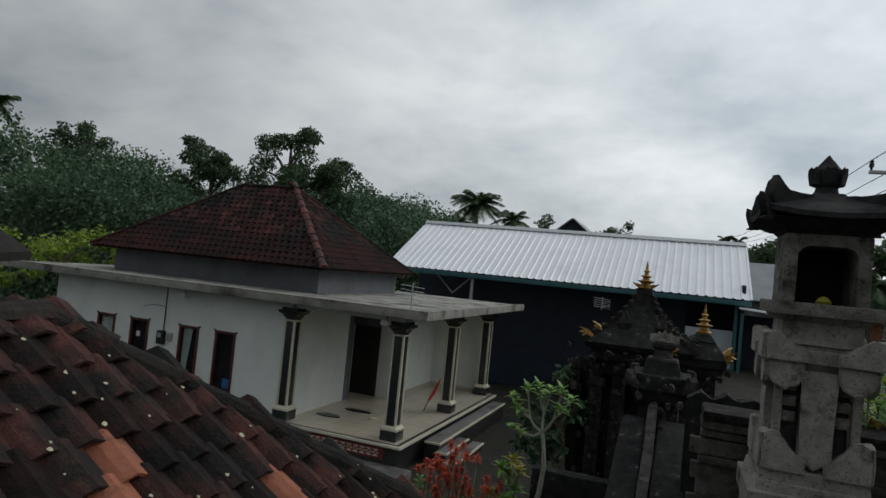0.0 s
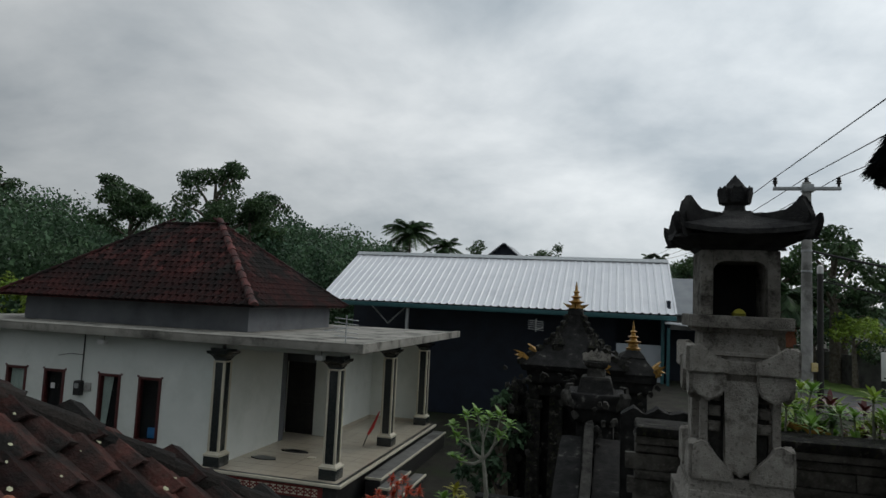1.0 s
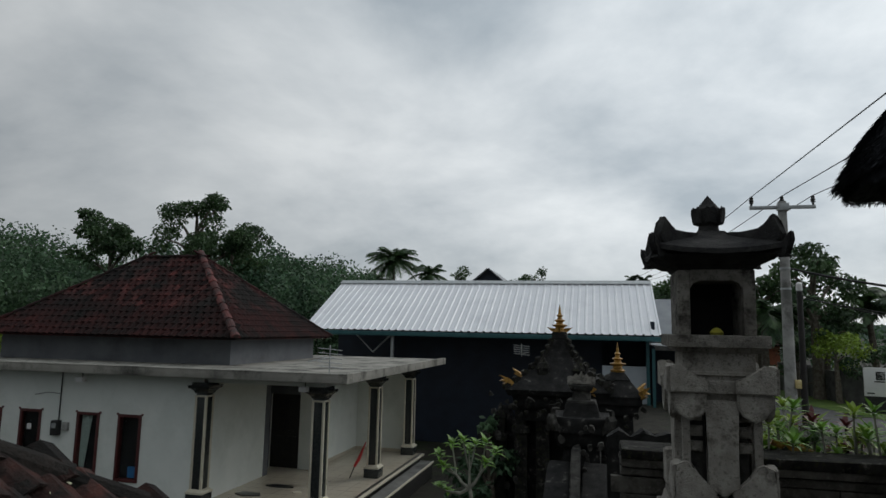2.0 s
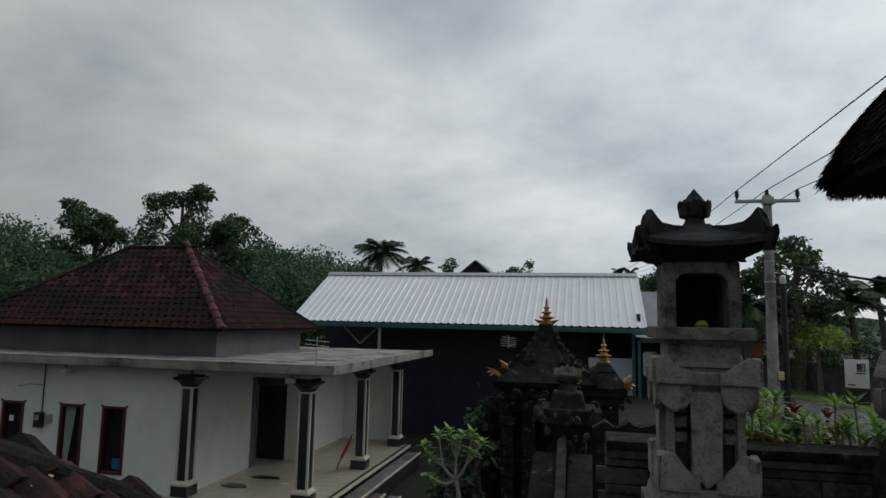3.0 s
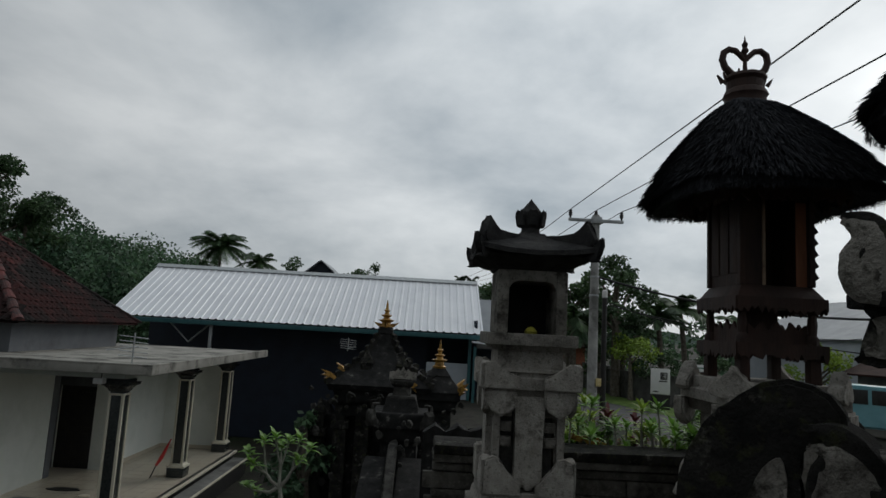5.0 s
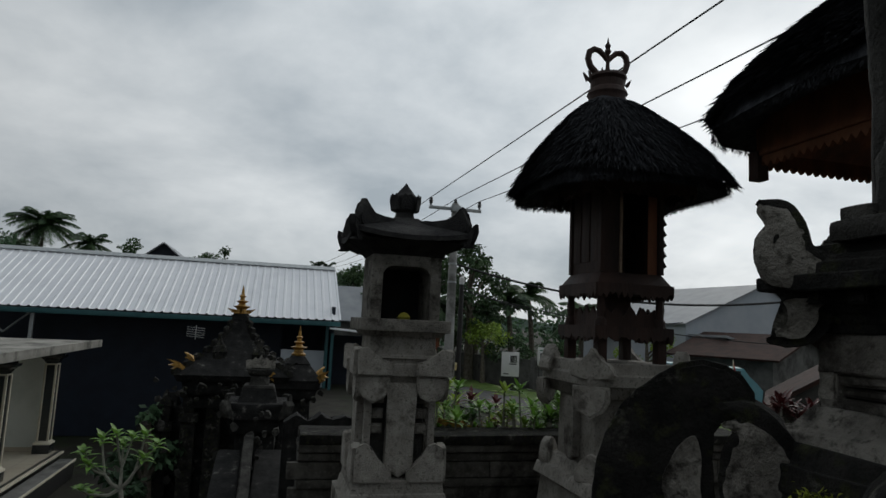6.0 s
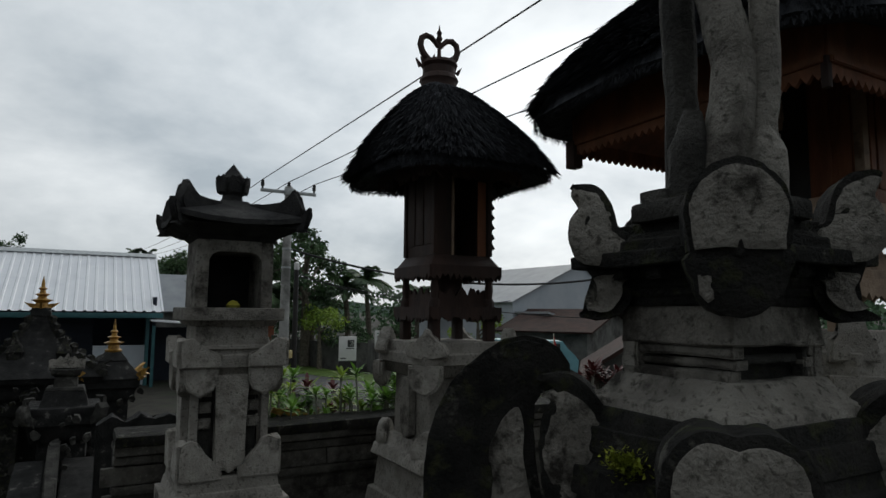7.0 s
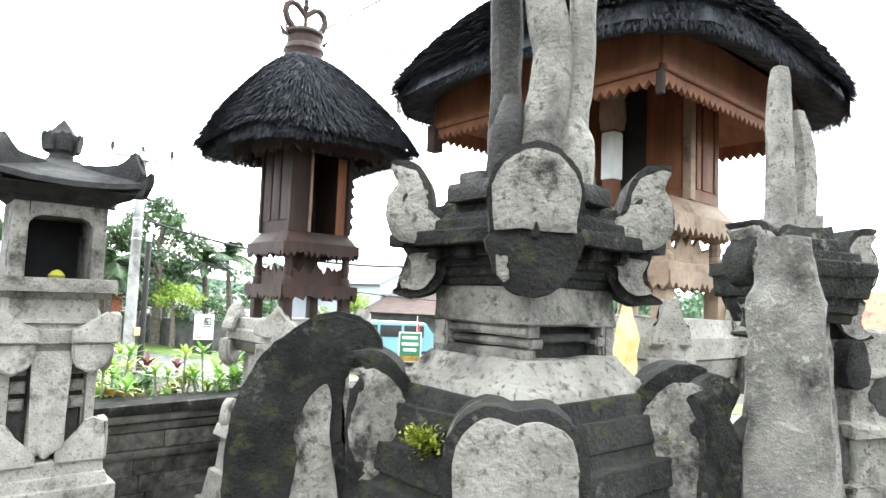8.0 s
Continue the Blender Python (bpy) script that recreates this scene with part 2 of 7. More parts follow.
M["yellow_leaf"] = mat("yellow_leaf", (0.30, 0.30, 0.04), (0.42, 0.38, 0.06), 0.5, 3.0, bump=0, vary=0.35, island=True, translucent=0.3)
M["lime_leaf"] = mat("lime_leaf", (0.15, 0.25, 0.03), (0.28, 0.38, 0.055), 0.5, 1.0, bump=0, vary=0.4, island=True, translucent=0.35)
M["red_leaf"] = mat("red_leaf", (0.40, 0.04, 0.02), (0.55, 0.10, 0.03), 0.5, 3.0, bump=0, vary=0.35, island=True, translucent=0.3)
M["wine_leaf"] = mat("wine_leaf", (0.06, 0.010, 0.012), (0.12, 0.022, 0.02), 0.5, 3.0, bump=0, vary=0.35, island=True, translucent=0.15)
M["moss"] = mat("moss", (0.16, 0.20, 0.02), (0.28, 0.30, 0.04), 0.9, 20.0, bump=0.5, vary=0.3, island=True, translucent=0.2)
# hill green greyed towards blue, so the colour itself holds the distance haze
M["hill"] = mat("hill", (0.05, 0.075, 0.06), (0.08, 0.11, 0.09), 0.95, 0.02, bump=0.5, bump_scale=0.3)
M["wire"] = mat("wire", (0.015, 0.015, 0.015), (0.03, 0.03, 0.03), 0.6, 5, bump=0)
glass = bpy.data.materials.new("dark_glass")
glass.use_nodes = True
gb = glass.node_tree.nodes["Principled BSDF"]
gb.inputs["Base Color"].default_value, gb.inputs["Roughness"].default_value = (0.9, 0.95, 0.95, 1), 0.05
gb.inputs["Transmission Weight"].default_value = 1.0
gb.inputs["IOR"].default_value = 1.1
M["glass"] = glass


# ---- mesh helpers ----
def thing(name, at, label, category, group="", kind="", turn=0.0):
    ob = new(name)
    ob.matrix_world = pose(*at, 0, 0, turn)
    ob.empty_display_size = 0.1
    return tagged(ob, label, category, group, kind)


def link_mesh(name, bm, material):
    me = bpy.data.meshes.new(name)
    bm.to_mesh(me)
    bm.free()
    me.materials.append(M[material])
    for p in me.polygons:
        p.use_smooth = True
    me.set_sharp_from_angle(angle=radians(38))
    return new(name, me)


def part(name, bm, material, parent, label=""):
    """Links a bmesh, given in the parent's own axes, as one mesh object under it."""
    ob = link_mesh(name, bm, material)
    ob.parent = parent
    return tagged(ob, label)


def piece(name, me, m, parent):
    """A small piece on shared mesh data, at m in its parent's axes."""
    ob = new(name, me)
    ob.parent = parent
    ob.matrix_local = m
    return ob


def solo(name, bm, material, label, category, group="", kind=""):
    """A thing, or a piece of the setting, that is one mesh."""
    return tagged(link_mesh(name, bm, material), label, category, group, kind)


def box(bm, x0, x1, y0, y1, z0, z1, bevel=0.0, top=None):
    """A block; top: how far its upper face draws in on each side."""
    t = top or 0.0
    low = [bm.verts.new(p) for p in ((x0, y0, z0), (x1, y0, z0), (x1, y1, z0), (x0, y1, z0))]
    up = [bm.verts.new(p) for p in ((x0 + t, y0 + t, z1), (x1 - t, y0 + t, z1), (x1 - t, y1 - t, z1), (x0 + t, y1 - t, z1))]
    faces = [bm.faces.new(low[::-1]), bm.faces.new(up)]
    for i in range(4):
        j = (i + 1) % 4
        faces.append(bm.faces.new((low[i], low[j], up[j], up[i])))
    if bevel:
        edges = {e for f in faces for e in f.edges}
        bmesh.ops.bevel(bm, geom=list(edges), offset=bevel, segments=2, affect="EDGES", profile=0.6)
    return bm


def stack(bm, rows, cx=0.0, cy=0.0, bevel=0.012):
    """Square courses (z0, z1, half below, half above) one on another, as one moulded skin."""
    rings = []
    for z0, z1, h0, h1 in rows:
        for z, h in ((z0, h0), (z1, h1)):
            if rings and abs(rings[-1][0] - z) < 1e-5 and abs(rings[-1][1] - h) < 1e-5:
                continue
            rings.append((z, h))
    loops = [[bm.verts.new((cx + p * h, cy + q * h, z)) for p, q in ((-1, -1), (1, -1), (1, 1), (-1, 1))] for z, h in rings]
    fs = [bm.faces.new(loops[0][::-1]), bm.faces.new(loops[-1])]
    for lo, hi in zip(loops, loops[1:]):
        for k in range(4):
            fs.append(bm.faces.new((lo[k], lo[(k + 1) % 4], hi[(k + 1) % 4], hi[k])))
    if bevel:
        bmesh.ops.bevel(bm, geom=list({ed for f in fs for ed in f.edges}), offset=bevel * 0.7, segments=1, affect="EDGES", clamp_overlap=True)
    return bm


def prism(bm, outline, m, depth, bevel=0.0):
    """An outline (u, v) set upright in the plane of m's x and z, depth along its y, centred."""
    a = [bm.verts.new(m @ Vector((u, -depth / 2, v))) for u, v in outline]
    b = [bm.verts.new(m @ Vector((u, depth / 2, v))) for u, v in outline]
    n = len(a)
    fs = [bm.faces.new(a), bm.faces.new(b[::-1])]
    for i in range(n):
        fs.append(bm.faces.new((a[i], b[i], b[(i + 1) % n], a[(i + 1) % n])))
    if bevel:
        edges = [e for f in fs[:2] for e in f.edges]
        bmesh.ops.bevel(bm, geom=list(set(edges)), offset=bevel, segments=2, affect="EDGES")
    return bm


def tube(bm, points, radii, sides=8, caps=True):
    """A round bar through points, with a radius at each."""
    rings = []
    pts = [Vector(p) for p in points]
    for i, p in enumerate(pts):
        d = (pts[min(i + 1, len(pts) - 1)] - pts[max(i - 1, 0)]).normalized()
        u = d.cross(Vector((0.3, 0.9, 0.2))).normalized()
        v = d.cross(u)
        r = radii[i] if isinstance(radii, (list, tuple)) else radii
        rings.append([bm.verts.new(p + (u * math.cos(k * math.tau / sides) + v * math.sin(k * math.tau / sides)) * r) for k in range(sides)])
    for a, b in zip(rings, rings[1:]):
        for k in range(sides):
            bm.faces.new((a[k], a[(k + 1) % sides], b[(k + 1) % sides], b[k])).smooth = True
    if caps:
        bm.faces.new(rings[0][::-1])
        bm.faces.new(rings[-1])
    return bm


def lathe(bm, profile, cx=0.0, cy=0.0, sides=16):
    """A turned form of (radius, z) rows."""
    rings = [[bm.verts.new((cx + max(r, 0.001) * math.cos(k * math.tau / sides), cy + max(r, 0.001) * math.sin(k * math.tau / sides), z)) for k in range(sides)] for r, z in profile]
    for a, b in zip(rings, rings[1:]):
        for k in range(sides):
            bm.faces.new((a[k], a[(k + 1) % sides], b[(k + 1) % sides], b[k])).smooth = True
    bm.faces.new(rings[0][::-1])
    bm.faces.new(rings[-1])
    return bm


def B():
    return bmesh.new()


def rough(bm, amount, scale=9.0, cuts=0):
    """Worn, uneven faces."""
    if cuts:
        bmesh.ops.subdivide_edges(bm, edges=bm.edges[:], cuts=cuts, use_grid_fill=True)
    for v in bm.verts:
        v.co += noise.noise_vector(v.co * scale) * amount
    return bm


def dense(outline, k=4):
    """A smooth closed curve through an outline."""
    out_pts, n = [], len(outline)
    for i in range(n):
        p = [Vector(outline[(i + j - 1) % n]) for j in range(4)]
        for q in range(k):
            t = q / k
            v = 0.5 * (2 * p[1] + (p[2] - p[0]) * t + (2 * p[0] - 5 * p[1] + 4 * p[2] - p[3]) * t * t + (3 * p[1] - p[0] - 3 * p[2] + p[3]) * t ** 3)
            out_pts.append((v.x, v.y))
    return out_pts


def from_arrays(name, verts, faces, material, smooth=False):
    me = bpy.data.meshes.new(name)
    me.from_pydata(verts, [], faces)
    me.materials.append(M[material])
    if smooth:
        for p in me.polygons:
            p.use_smooth = True
    return me
# ---- ground: the yard, the higher shrine court and road, hills far off ----
def smooth01(v):
    v = min(max(v, 0.0), 1.0)
    return v * v * (3 - 2 * v)


def ground_z(x, y):
    z = 2.15 * smooth01((x + 2.0) / 3.5)
    far = math.hypot(x, y)
    back = smooth01((y - 30) / 60) * smooth01((10 - x) / 50)
    z += back * 6.0 * smooth01((far - 30) / 60)
    return z


def build_ground():
    ticks = [0.0]
    step = 0.7
    while ticks[-1] < 2600:
        ticks.append(ticks[-1] + step)
        step *= 1.09
    axis = [-t for t in ticks[:0:-1]] + ticks
    n = len(axis)
    verts = [(x, y + 8, ground_z(x, y + 8) - 0.02 + 0.03 * noise.noise((x * 0.6, y * 0.6, 0))) for y in axis for x in axis]
    faces = [(j * n + i, j * n + i + 1, (j + 1) * n + i + 1, (j + 1) * n + i) for j in range(n - 1) for i in range(n - 1)]
    ob = new("ground", from_arrays("ground", verts, faces, "earth", True))
    tagged(ob, "dark bare earth with patches of moss and grass", "ground", kind="structure")


build_ground()


def ribbon(name, line, half, lift, material, label, category, kind="structure"):
    """A strip of road or verge laid along a line of (x, y), a little above the ground."""
    verts, faces = [], []
    pts = [Vector(p) for p in line]
    fine = []
    for a, b in zip(pts, pts[1:]):
        fine += [a.lerp(b, k / 8) for k in range(8)]
    fine.append(pts[-1])
    for i, p in enumerate(fine):
        d = (fine[min(i + 1, len(fine) - 1)] - fine[max(i - 1, 0)]).normalized()
        s = Vector((d.y, -d.x))
        for k in (-1, -0.5, 0, 0.5, 1):
            q = p + s * half * k
            verts.append((q.x, q.y, ground_z(q.x, q.y) + lift))
    for i in range(len(fine) - 1):
        for k in range(4):
            a = i * 5 + k
            faces.append((a, a + 1, a + 6, a + 5))
    return tagged(new(name, from_arrays(name, verts, faces, material, True)), label, category, kind=kind)


ribbon("road", [(16, 2), (13.0, 9), (10.0, 15), (7.6, 21), (6.0, 28), (4.5, 38), (1, 60)], 2.0, 0.03, "asphalt", "grey worn asphalt village road", "road")
ribbon("verge", [(17.0, 7), (13.6, 14), (10.8, 20), (8.6, 27), (7.0, 38)], 0.95, 0.045, "grass", "bright green grass verge along the road", "grass verge")

# ---- the house ----
FLOOR, SLAB_LOW, SLAB_TOP = 0.65, 3.55, 3.72
WALL_Y, WALL_L, WALL_R = 13.4, -17.1, -8.95
house = thing("house", (-12, 16, 0), "white plastered house with a dark red hipped tile roof", "house")
HX, HY = -12.0, 16.0


def hbox(x0, x1, y0, y1, z0, z1, bevel=0.0, bm=None):
    return box(bm or B(), x0 - HX, x1 - HX, y0 - HY, y1 - HY, z0, z1, bevel)


# window wall, built round its openings
WINDOWS = [(-15.38, -14.73), (-14.14, -13.50), (-12.42, -11.78), (-11.23, -10.59)]
WZ0, WZ1 = 1.0, 2.57
edges_x = [WALL_L] + [v for w in WINDOWS for v in w] + [WALL_R]
for k in range(0, len(edges_x), 2):
    part("wall", hbox(edges_x[k], edges_x[k + 1], WALL_Y, WALL_Y + 0.15, 0, SLAB_LOW), "white_paint", house, "white plastered wall with faint stains")
for a, b in WINDOWS:
    part("wall", hbox(a, b, WALL_Y, WALL_Y + 0.15, 0, WZ0), "white_paint", house)
    part("wall", hbox(a, b, WALL_Y, WALL_Y + 0.15, WZ1, SLAB_LOW), "white_paint", house)
part("wall", hbox(WALL_L, WALL_L + 0.15, WALL_Y + 0.15, 21.6, 0, SLAB_LOW), "white_paint", house)
part("wall", hbox(WALL_L, WALL_R, 21.45, 21.6, 0, SLAB_LOW), "white_paint", house)
# side wall of the porch, stepping back to the doorway
DOOR_Y, DOOR_X0, DOOR_X1, DOOR_TOP, WALL_IN = 17.5, -9.40, -8.47, 2.76, -8.02
part("wall", hbox(WALL_R - 0.15, WALL_R, WALL_Y + 0.15, 16.35, 0, SLAB_LOW), "white_paint", house)
part("door_surround", hbox(WALL_R - 0.15, WALL_R + 0.02, 16.35, 16.58, FLOOR, SLAB_LOW - 0.25, 0.006), "grey_paint", house, "grey rendered door surround")
part("wall", hbox(WALL_R - 0.15, WALL_R, 16.35, 16.58, SLAB_LOW - 0.25, SLAB_LOW), "white_paint", house)
part("wall", hbox(WALL_R - 0.9, WALL_R - 0.75, 16.58, DOOR_Y, FLOOR, SLAB_LOW), "white_paint", house)
part("wall", hbox(DOOR_X1, WALL_IN, DOOR_Y, DOOR_Y + 0.15, FLOOR, SLAB_LOW), "white_paint", house)
part("wall", hbox(WALL_R - 0.75, DOOR_X0, DOOR_Y, DOOR_Y + 0.15, FLOOR, SLAB_LOW), "white_paint", house)
part("wall", hbox(DOOR_X0, DOOR_X1, DOOR_Y, DOOR_Y + 0.15, DOOR_TOP, SLAB_LOW), "white_paint", house)
part("wall", hbox(WALL_IN - 0.15, WALL_IN, DOOR_Y + 0.15, 20.95, FLOOR, SLAB_LOW), "white_paint", house)
bm = B()
hbox(DOOR_X0 - 0.16, DOOR_X0, DOOR_Y - 0.03, DOOR_Y, FLOOR, DOOR_TOP + 0.3, bm=bm)
hbox(DOOR_X0, DOOR_X1, DOOR_Y - 0.03, DOOR_Y, DOOR_TOP, DOOR_TOP + 0.3, bm=bm)
part("door_surround", bm, "grey_paint", house, "grey rendered door surround")
door = part("door", hbox(DOOR_X0, DOOR_X1, DOOR_Y + 0.06, DOOR_Y + 0.11, FLOOR, DOOR_TOP), "dark_door", house, "dark brown closed panelled double door")
xm = (DOOR_X0 + DOOR_X1) / 2
for x0, x1 in ((DOOR_X0 + 0.07, xm - 0.05), (xm + 0.05, DOOR_X1 - 0.07)):
    for z0, z1 in ((FLOOR + 0.15, FLOOR + 0.9), (FLOOR + 1.05, FLOOR + 1.95)):
        part("door_panel", hbox(x0, x1, DOOR_Y + 0.045, DOOR_Y + 0.06, z0, z1, 0.01), "dark_door", door)
part("end_wall", hbox(WALL_IN, -6.25, 20.95, 21.1, FLOOR, SLAB_LOW), "white_paint", house)
bm = B()
hbox(WALL_IN, WALL_IN + 0.012, DOOR_Y, 20.95, FLOOR, FLOOR + 0.1, bm=bm)
hbox(WALL_IN + 0.012, -6.25, 20.938, 20.95, FLOOR, FLOOR + 0.1, bm=bm)
part("skirting", bm, "floor_tile", house, "pale tile skirting")
# windows
for i, (a, b) in enumerate(WINDOWS):
    win = part("window", hbox(a + 0.05, b - 0.05, WALL_Y + 0.11, WALL_Y + 0.13, WZ0 + 0.05, WZ1 - 0.05), "dark", house, "tall narrow window with a dark red wooden frame")
    bm = B()
    hbox(a - 0.01, a + 0.06, WALL_Y - 0.025, WALL_Y + 0.1, WZ0, WZ1, 0.006, bm)
    hbox(b - 0.06, b + 0.01, WALL_Y - 0.025, WALL_Y + 0.1, WZ0, WZ1, 0.006, bm)
    hbox(a + 0.06, b - 0.06, WALL_Y - 0.025, WALL_Y + 0.1, WZ1 - 0.07, WZ1, 0.006, bm)
    hbox(a + 0.06, b - 0.06, WALL_Y - 0.025, WALL_Y + 0.1, WZ0, WZ0 + 0.07, 0.006, bm)
    hbox(a - 0.05, a + 0.0, WALL_Y - 0.02, WALL_Y + 0.05, WZ1 - 0.02, WZ1 + 0.03, 0, bm)
    hbox(b + 0.0, b + 0.05, WALL_Y - 0.02, WALL_Y + 0.05, WZ1 - 0.02, WZ1 + 0.03, 0, bm)
    part("frame", bm, "dark_red_wood", win, "dark red painted wooden frame")
    pane = part("pane", hbox(a + 0.06, b - 0.06, WALL_Y + 0.03, WALL_Y + 0.036, WZ0 + 0.07, WZ1 - 0.07), "glass", win)
    pane.visible_shadow = False
    if i in (0, 2):
        bm = B()
        wide = 0.3 if i == 2 else 0.42
        n = 14
        for k in range(n):
            u0, u1 = k / n, (k + 1) / n
            y0, y1 = (WALL_Y + 0.075 + 0.015 * math.sin(u * 22) for u in (u0, u1))
            x0, x1 = a + 0.08 + wide * u0, a + 0.08 + wide * u1
            pull = 0.45 if i == 2 else 1.0
            q = [bm.verts.new(p) for p in ((a + 0.08 + (x0 - a - 0.08) * pull - HX, y0 - HY, WZ0 + 0.08), (a + 0.08 + (x1 - a - 0.08) * pull - HX, y1 - HY, WZ0 + 0.08), (x1 - HX, y1 - HY, WZ1 - 0.08), (x0 - HX, y0 - HY, WZ1 - 0.08))]
            bm.faces.new(q)
        part("curtain", bm, "curtain", win, "pale green drawn curtain")
    if i == 1:
        part("sticker", hbox(a + 0.2, a + 0.33, WALL_Y + 0.025, WALL_Y + 0.028, WZ1 - 0.5, WZ1 - 0.36), "sign_white", win, "small white sticker")
    if i == 3:
        part("cloth", hbox(a + 0.3, b - 0.1, WALL_Y + 0.06, WALL_Y + 0.1, WZ0 + 0.09, WZ0 + 0.35, 0.03), "blue_paint", win, "blue cloth behind the glass")
# flat concrete eaves slab
bm = hbox(-18.9, -5.15, 12.85, 21.9, SLAB_LOW, SLAB_TOP, 0.012)
part("eaves_slab", bm, "slab", house, "weathered grey concrete flat slab with dark stains")
bm = B()
hbox(-18.9, -5.15, 12.85, 12.97, SLAB_TOP, SLAB_TOP + 0.04, 0.008, bm)
hbox(-5.27, -5.15, 12.97, 21.9, SLAB_TOP, SLAB_TOP + 0.04, 0.008, bm)
part("slab_rim", bm, "slab", house)
bm = B()
hbox(-6.25, -5.9, 13.4, 21.2, SLAB_LOW - 0.14, SLAB_LOW, bm=bm)
hbox(-8.85, -6.25, 13.4, 13.72, SLAB_LOW - 0.14, SLAB_LOW, bm=bm)
part("beam", bm, "white_paint", house)
# porch floor with its striped edge
bm = hbox(-9.7, -5.75, 13.27, 20.95, FLOOR - 0.06, FLOOR)
part("porch_floor", bm, "floor_tile", house, "glossy cream tiled porch floor")
bm = B()
hbox(-8.95, -5.75, 13.19, 13.27, FLOOR - 0.06, FLOOR + 0.003, bm=bm)
hbox(-5.75, -5.67, 13.19, 20.95, FLOOR - 0.06, FLOOR + 0.003, bm=bm)
part("edge_stripe", bm, "black_tile", house, "black tile stripe")
bm = B()
hbox(-8.95, -5.67, 13.12, 13.19, FLOOR - 0.06, FLOOR, 0.004, bm)
hbox(-5.67, -5.6, 13.12, 20.95, FLOOR - 0.06, FLOOR, 0.004, bm)
part("nosing", bm, "cream", house)
bm = hbox(-8.95, -5.72, 13.2, 20.95, 0.0, FLOOR - 0.06)
part("plinth", bm, "black_tile", house, "black tiled plinth")
bm = hbox(-8.9, -6.05, 13.185, 13.2, FLOOR - 0.36, FLOOR - 0.1)
band = part("tile_band", bm, "red_tile", house, "dark red tile band with a white ornament")
bm = B()
x = -8.85
while x < -6.2:
    hbox(x, x + 0.13, 13.178, 13.186, FLOOR - 0.17, FLOOR - 0.15, bm=bm)
    hbox(x, x + 0.13, 13.178, 13.186, FLOOR - 0.31, FLOOR - 0.29, bm=bm)
    for dx, dz in ((0.0, 0.0), (0.05, 0.04), (0.1, 0.0), (0.05, -0.04)):
        hbox(x + dx, x + dx + 0.035, 13.178, 13.186, FLOOR - 0.245 + dz, FLOOR - 0.215 + dz, bm=bm)
    x += 0.17
part("ornament", bm, "cream", band)
# porch floor joints
bm = B()
y = 13.6
while y < 20.9:
    hbox(-8.85, -5.75, y, y + 0.006, FLOOR, FLOOR + 0.0012, bm=bm)
    y += 0.4
x = -8.6
while x < -5.8:
    hbox(x, x + 0.006, 13.27, 20.95, FLOOR, FLOOR + 0.0012, bm=bm)
    x += 0.4
part("tile_joints", bm, "step", house)
# side steps: dark granite treads with pale nosings
for x0, x1, y0, y1, top in ((-5.6, -5.22, 14.6, 20.6, 0.50), (-5.22, -4.97, 14.45, 16.1, 0.34), (-4.97, -4.70, 14.3, 16.6, 0.17)):
    st = part("step", hbox(x0, x1, y0, y1, 0, top - 0.04, 0.01), "black_tile", house, "black tiled porch step")
    part("tread", hbox(x0, x1, y0, y1, top - 0.04, top, 0.006), "step", st, "dark grey stone tread")
    bm = B()
    hbox(x1, x1 + 0.04, y0 - 0.04, y1 + 0.04, top - 0.05, top + 0.003, 0.006, bm)
    hbox(x0, x1, y0 - 0.04, y0, top - 0.05, top + 0.003, 0.006, bm)
    part("nosing", bm, "cream", st, "pale stone nosing")
part("apron", hbox(-9.5, -5.3, 12.5, 13.19, 0.0, 0.2, 0.02), "step", house)


def column(x, y):
    col = thing("porch_column", (x, y, FLOOR), "square porch column of black granite with cream corner strips", "column", "porch columns")
    base = part("base", box(B(), -0.21, 0.21, -0.21, 0.21, 0, 0.24, 0.01), "granite", col, "dark granite base")
    part("base_cap", stack(B(), [(0.24, 0.29, 0.22, 0.22), (0.29, 0.34, 0.19, 0.17)], bevel=0.006), "cream", base)
    part("shaft", box(B(), -0.135, 0.135, -0.135, 0.135, 0.34, 2.5, 0.004), "granite", col)
    for a, b in ((-1, -1), (1, -1), (1, 1), (-1, 1)):
        part("corner_strip", box(B(), a * 0.13 - 0.026, a * 0.13 + 0.026, b * 0.13 - 0.026, b * 0.13 + 0.026, 0.34, 2.42, 0.004), "cream", col)
    part("collar", box(B(), -0.155, 0.155, -0.155, 0.155, 2.42, 2.46, 0.004), "cream", col)
    part("capital", stack(B(), [(2.5, 2.56, 0.16, 0.18), (2.56, 2.62, 0.19, 0.24), (2.62, 2.69, 0.27, 0.29), (2.69, SLAB_LOW - 0.14 - FLOOR, 0.22, 0.22)], bevel=0.006), "granite", col, "stepped black capital")
    return col


column_first = column(-6.07, 13.62)
for x, y in ((-8.98, 13.5), (-6.07, 17.3), (-6.07, 20.7)):
    copy_thing(column_first, pose(x, y, FLOOR))
# the upper block under the tiled roof
EL, ER, EF, EB, EZ, RZ = -17.15, -8.78, 14.35, 20.25, 4.42, 6.85
for x0, x1, y0, y1 in ((-16.6, -9.22, 14.85, 14.97), (-9.34, -9.22, 14.97, 19.8), (-16.6, -16.48, 14.97, 19.8), (-16.48, -9.34, 19.68, 19.8)):
    part("parapet_wall", hbox(x0, x1, y0, y1, SLAB_TOP, 4.5), "grey_paint", house, "grey rendered wall below the tiled roof")


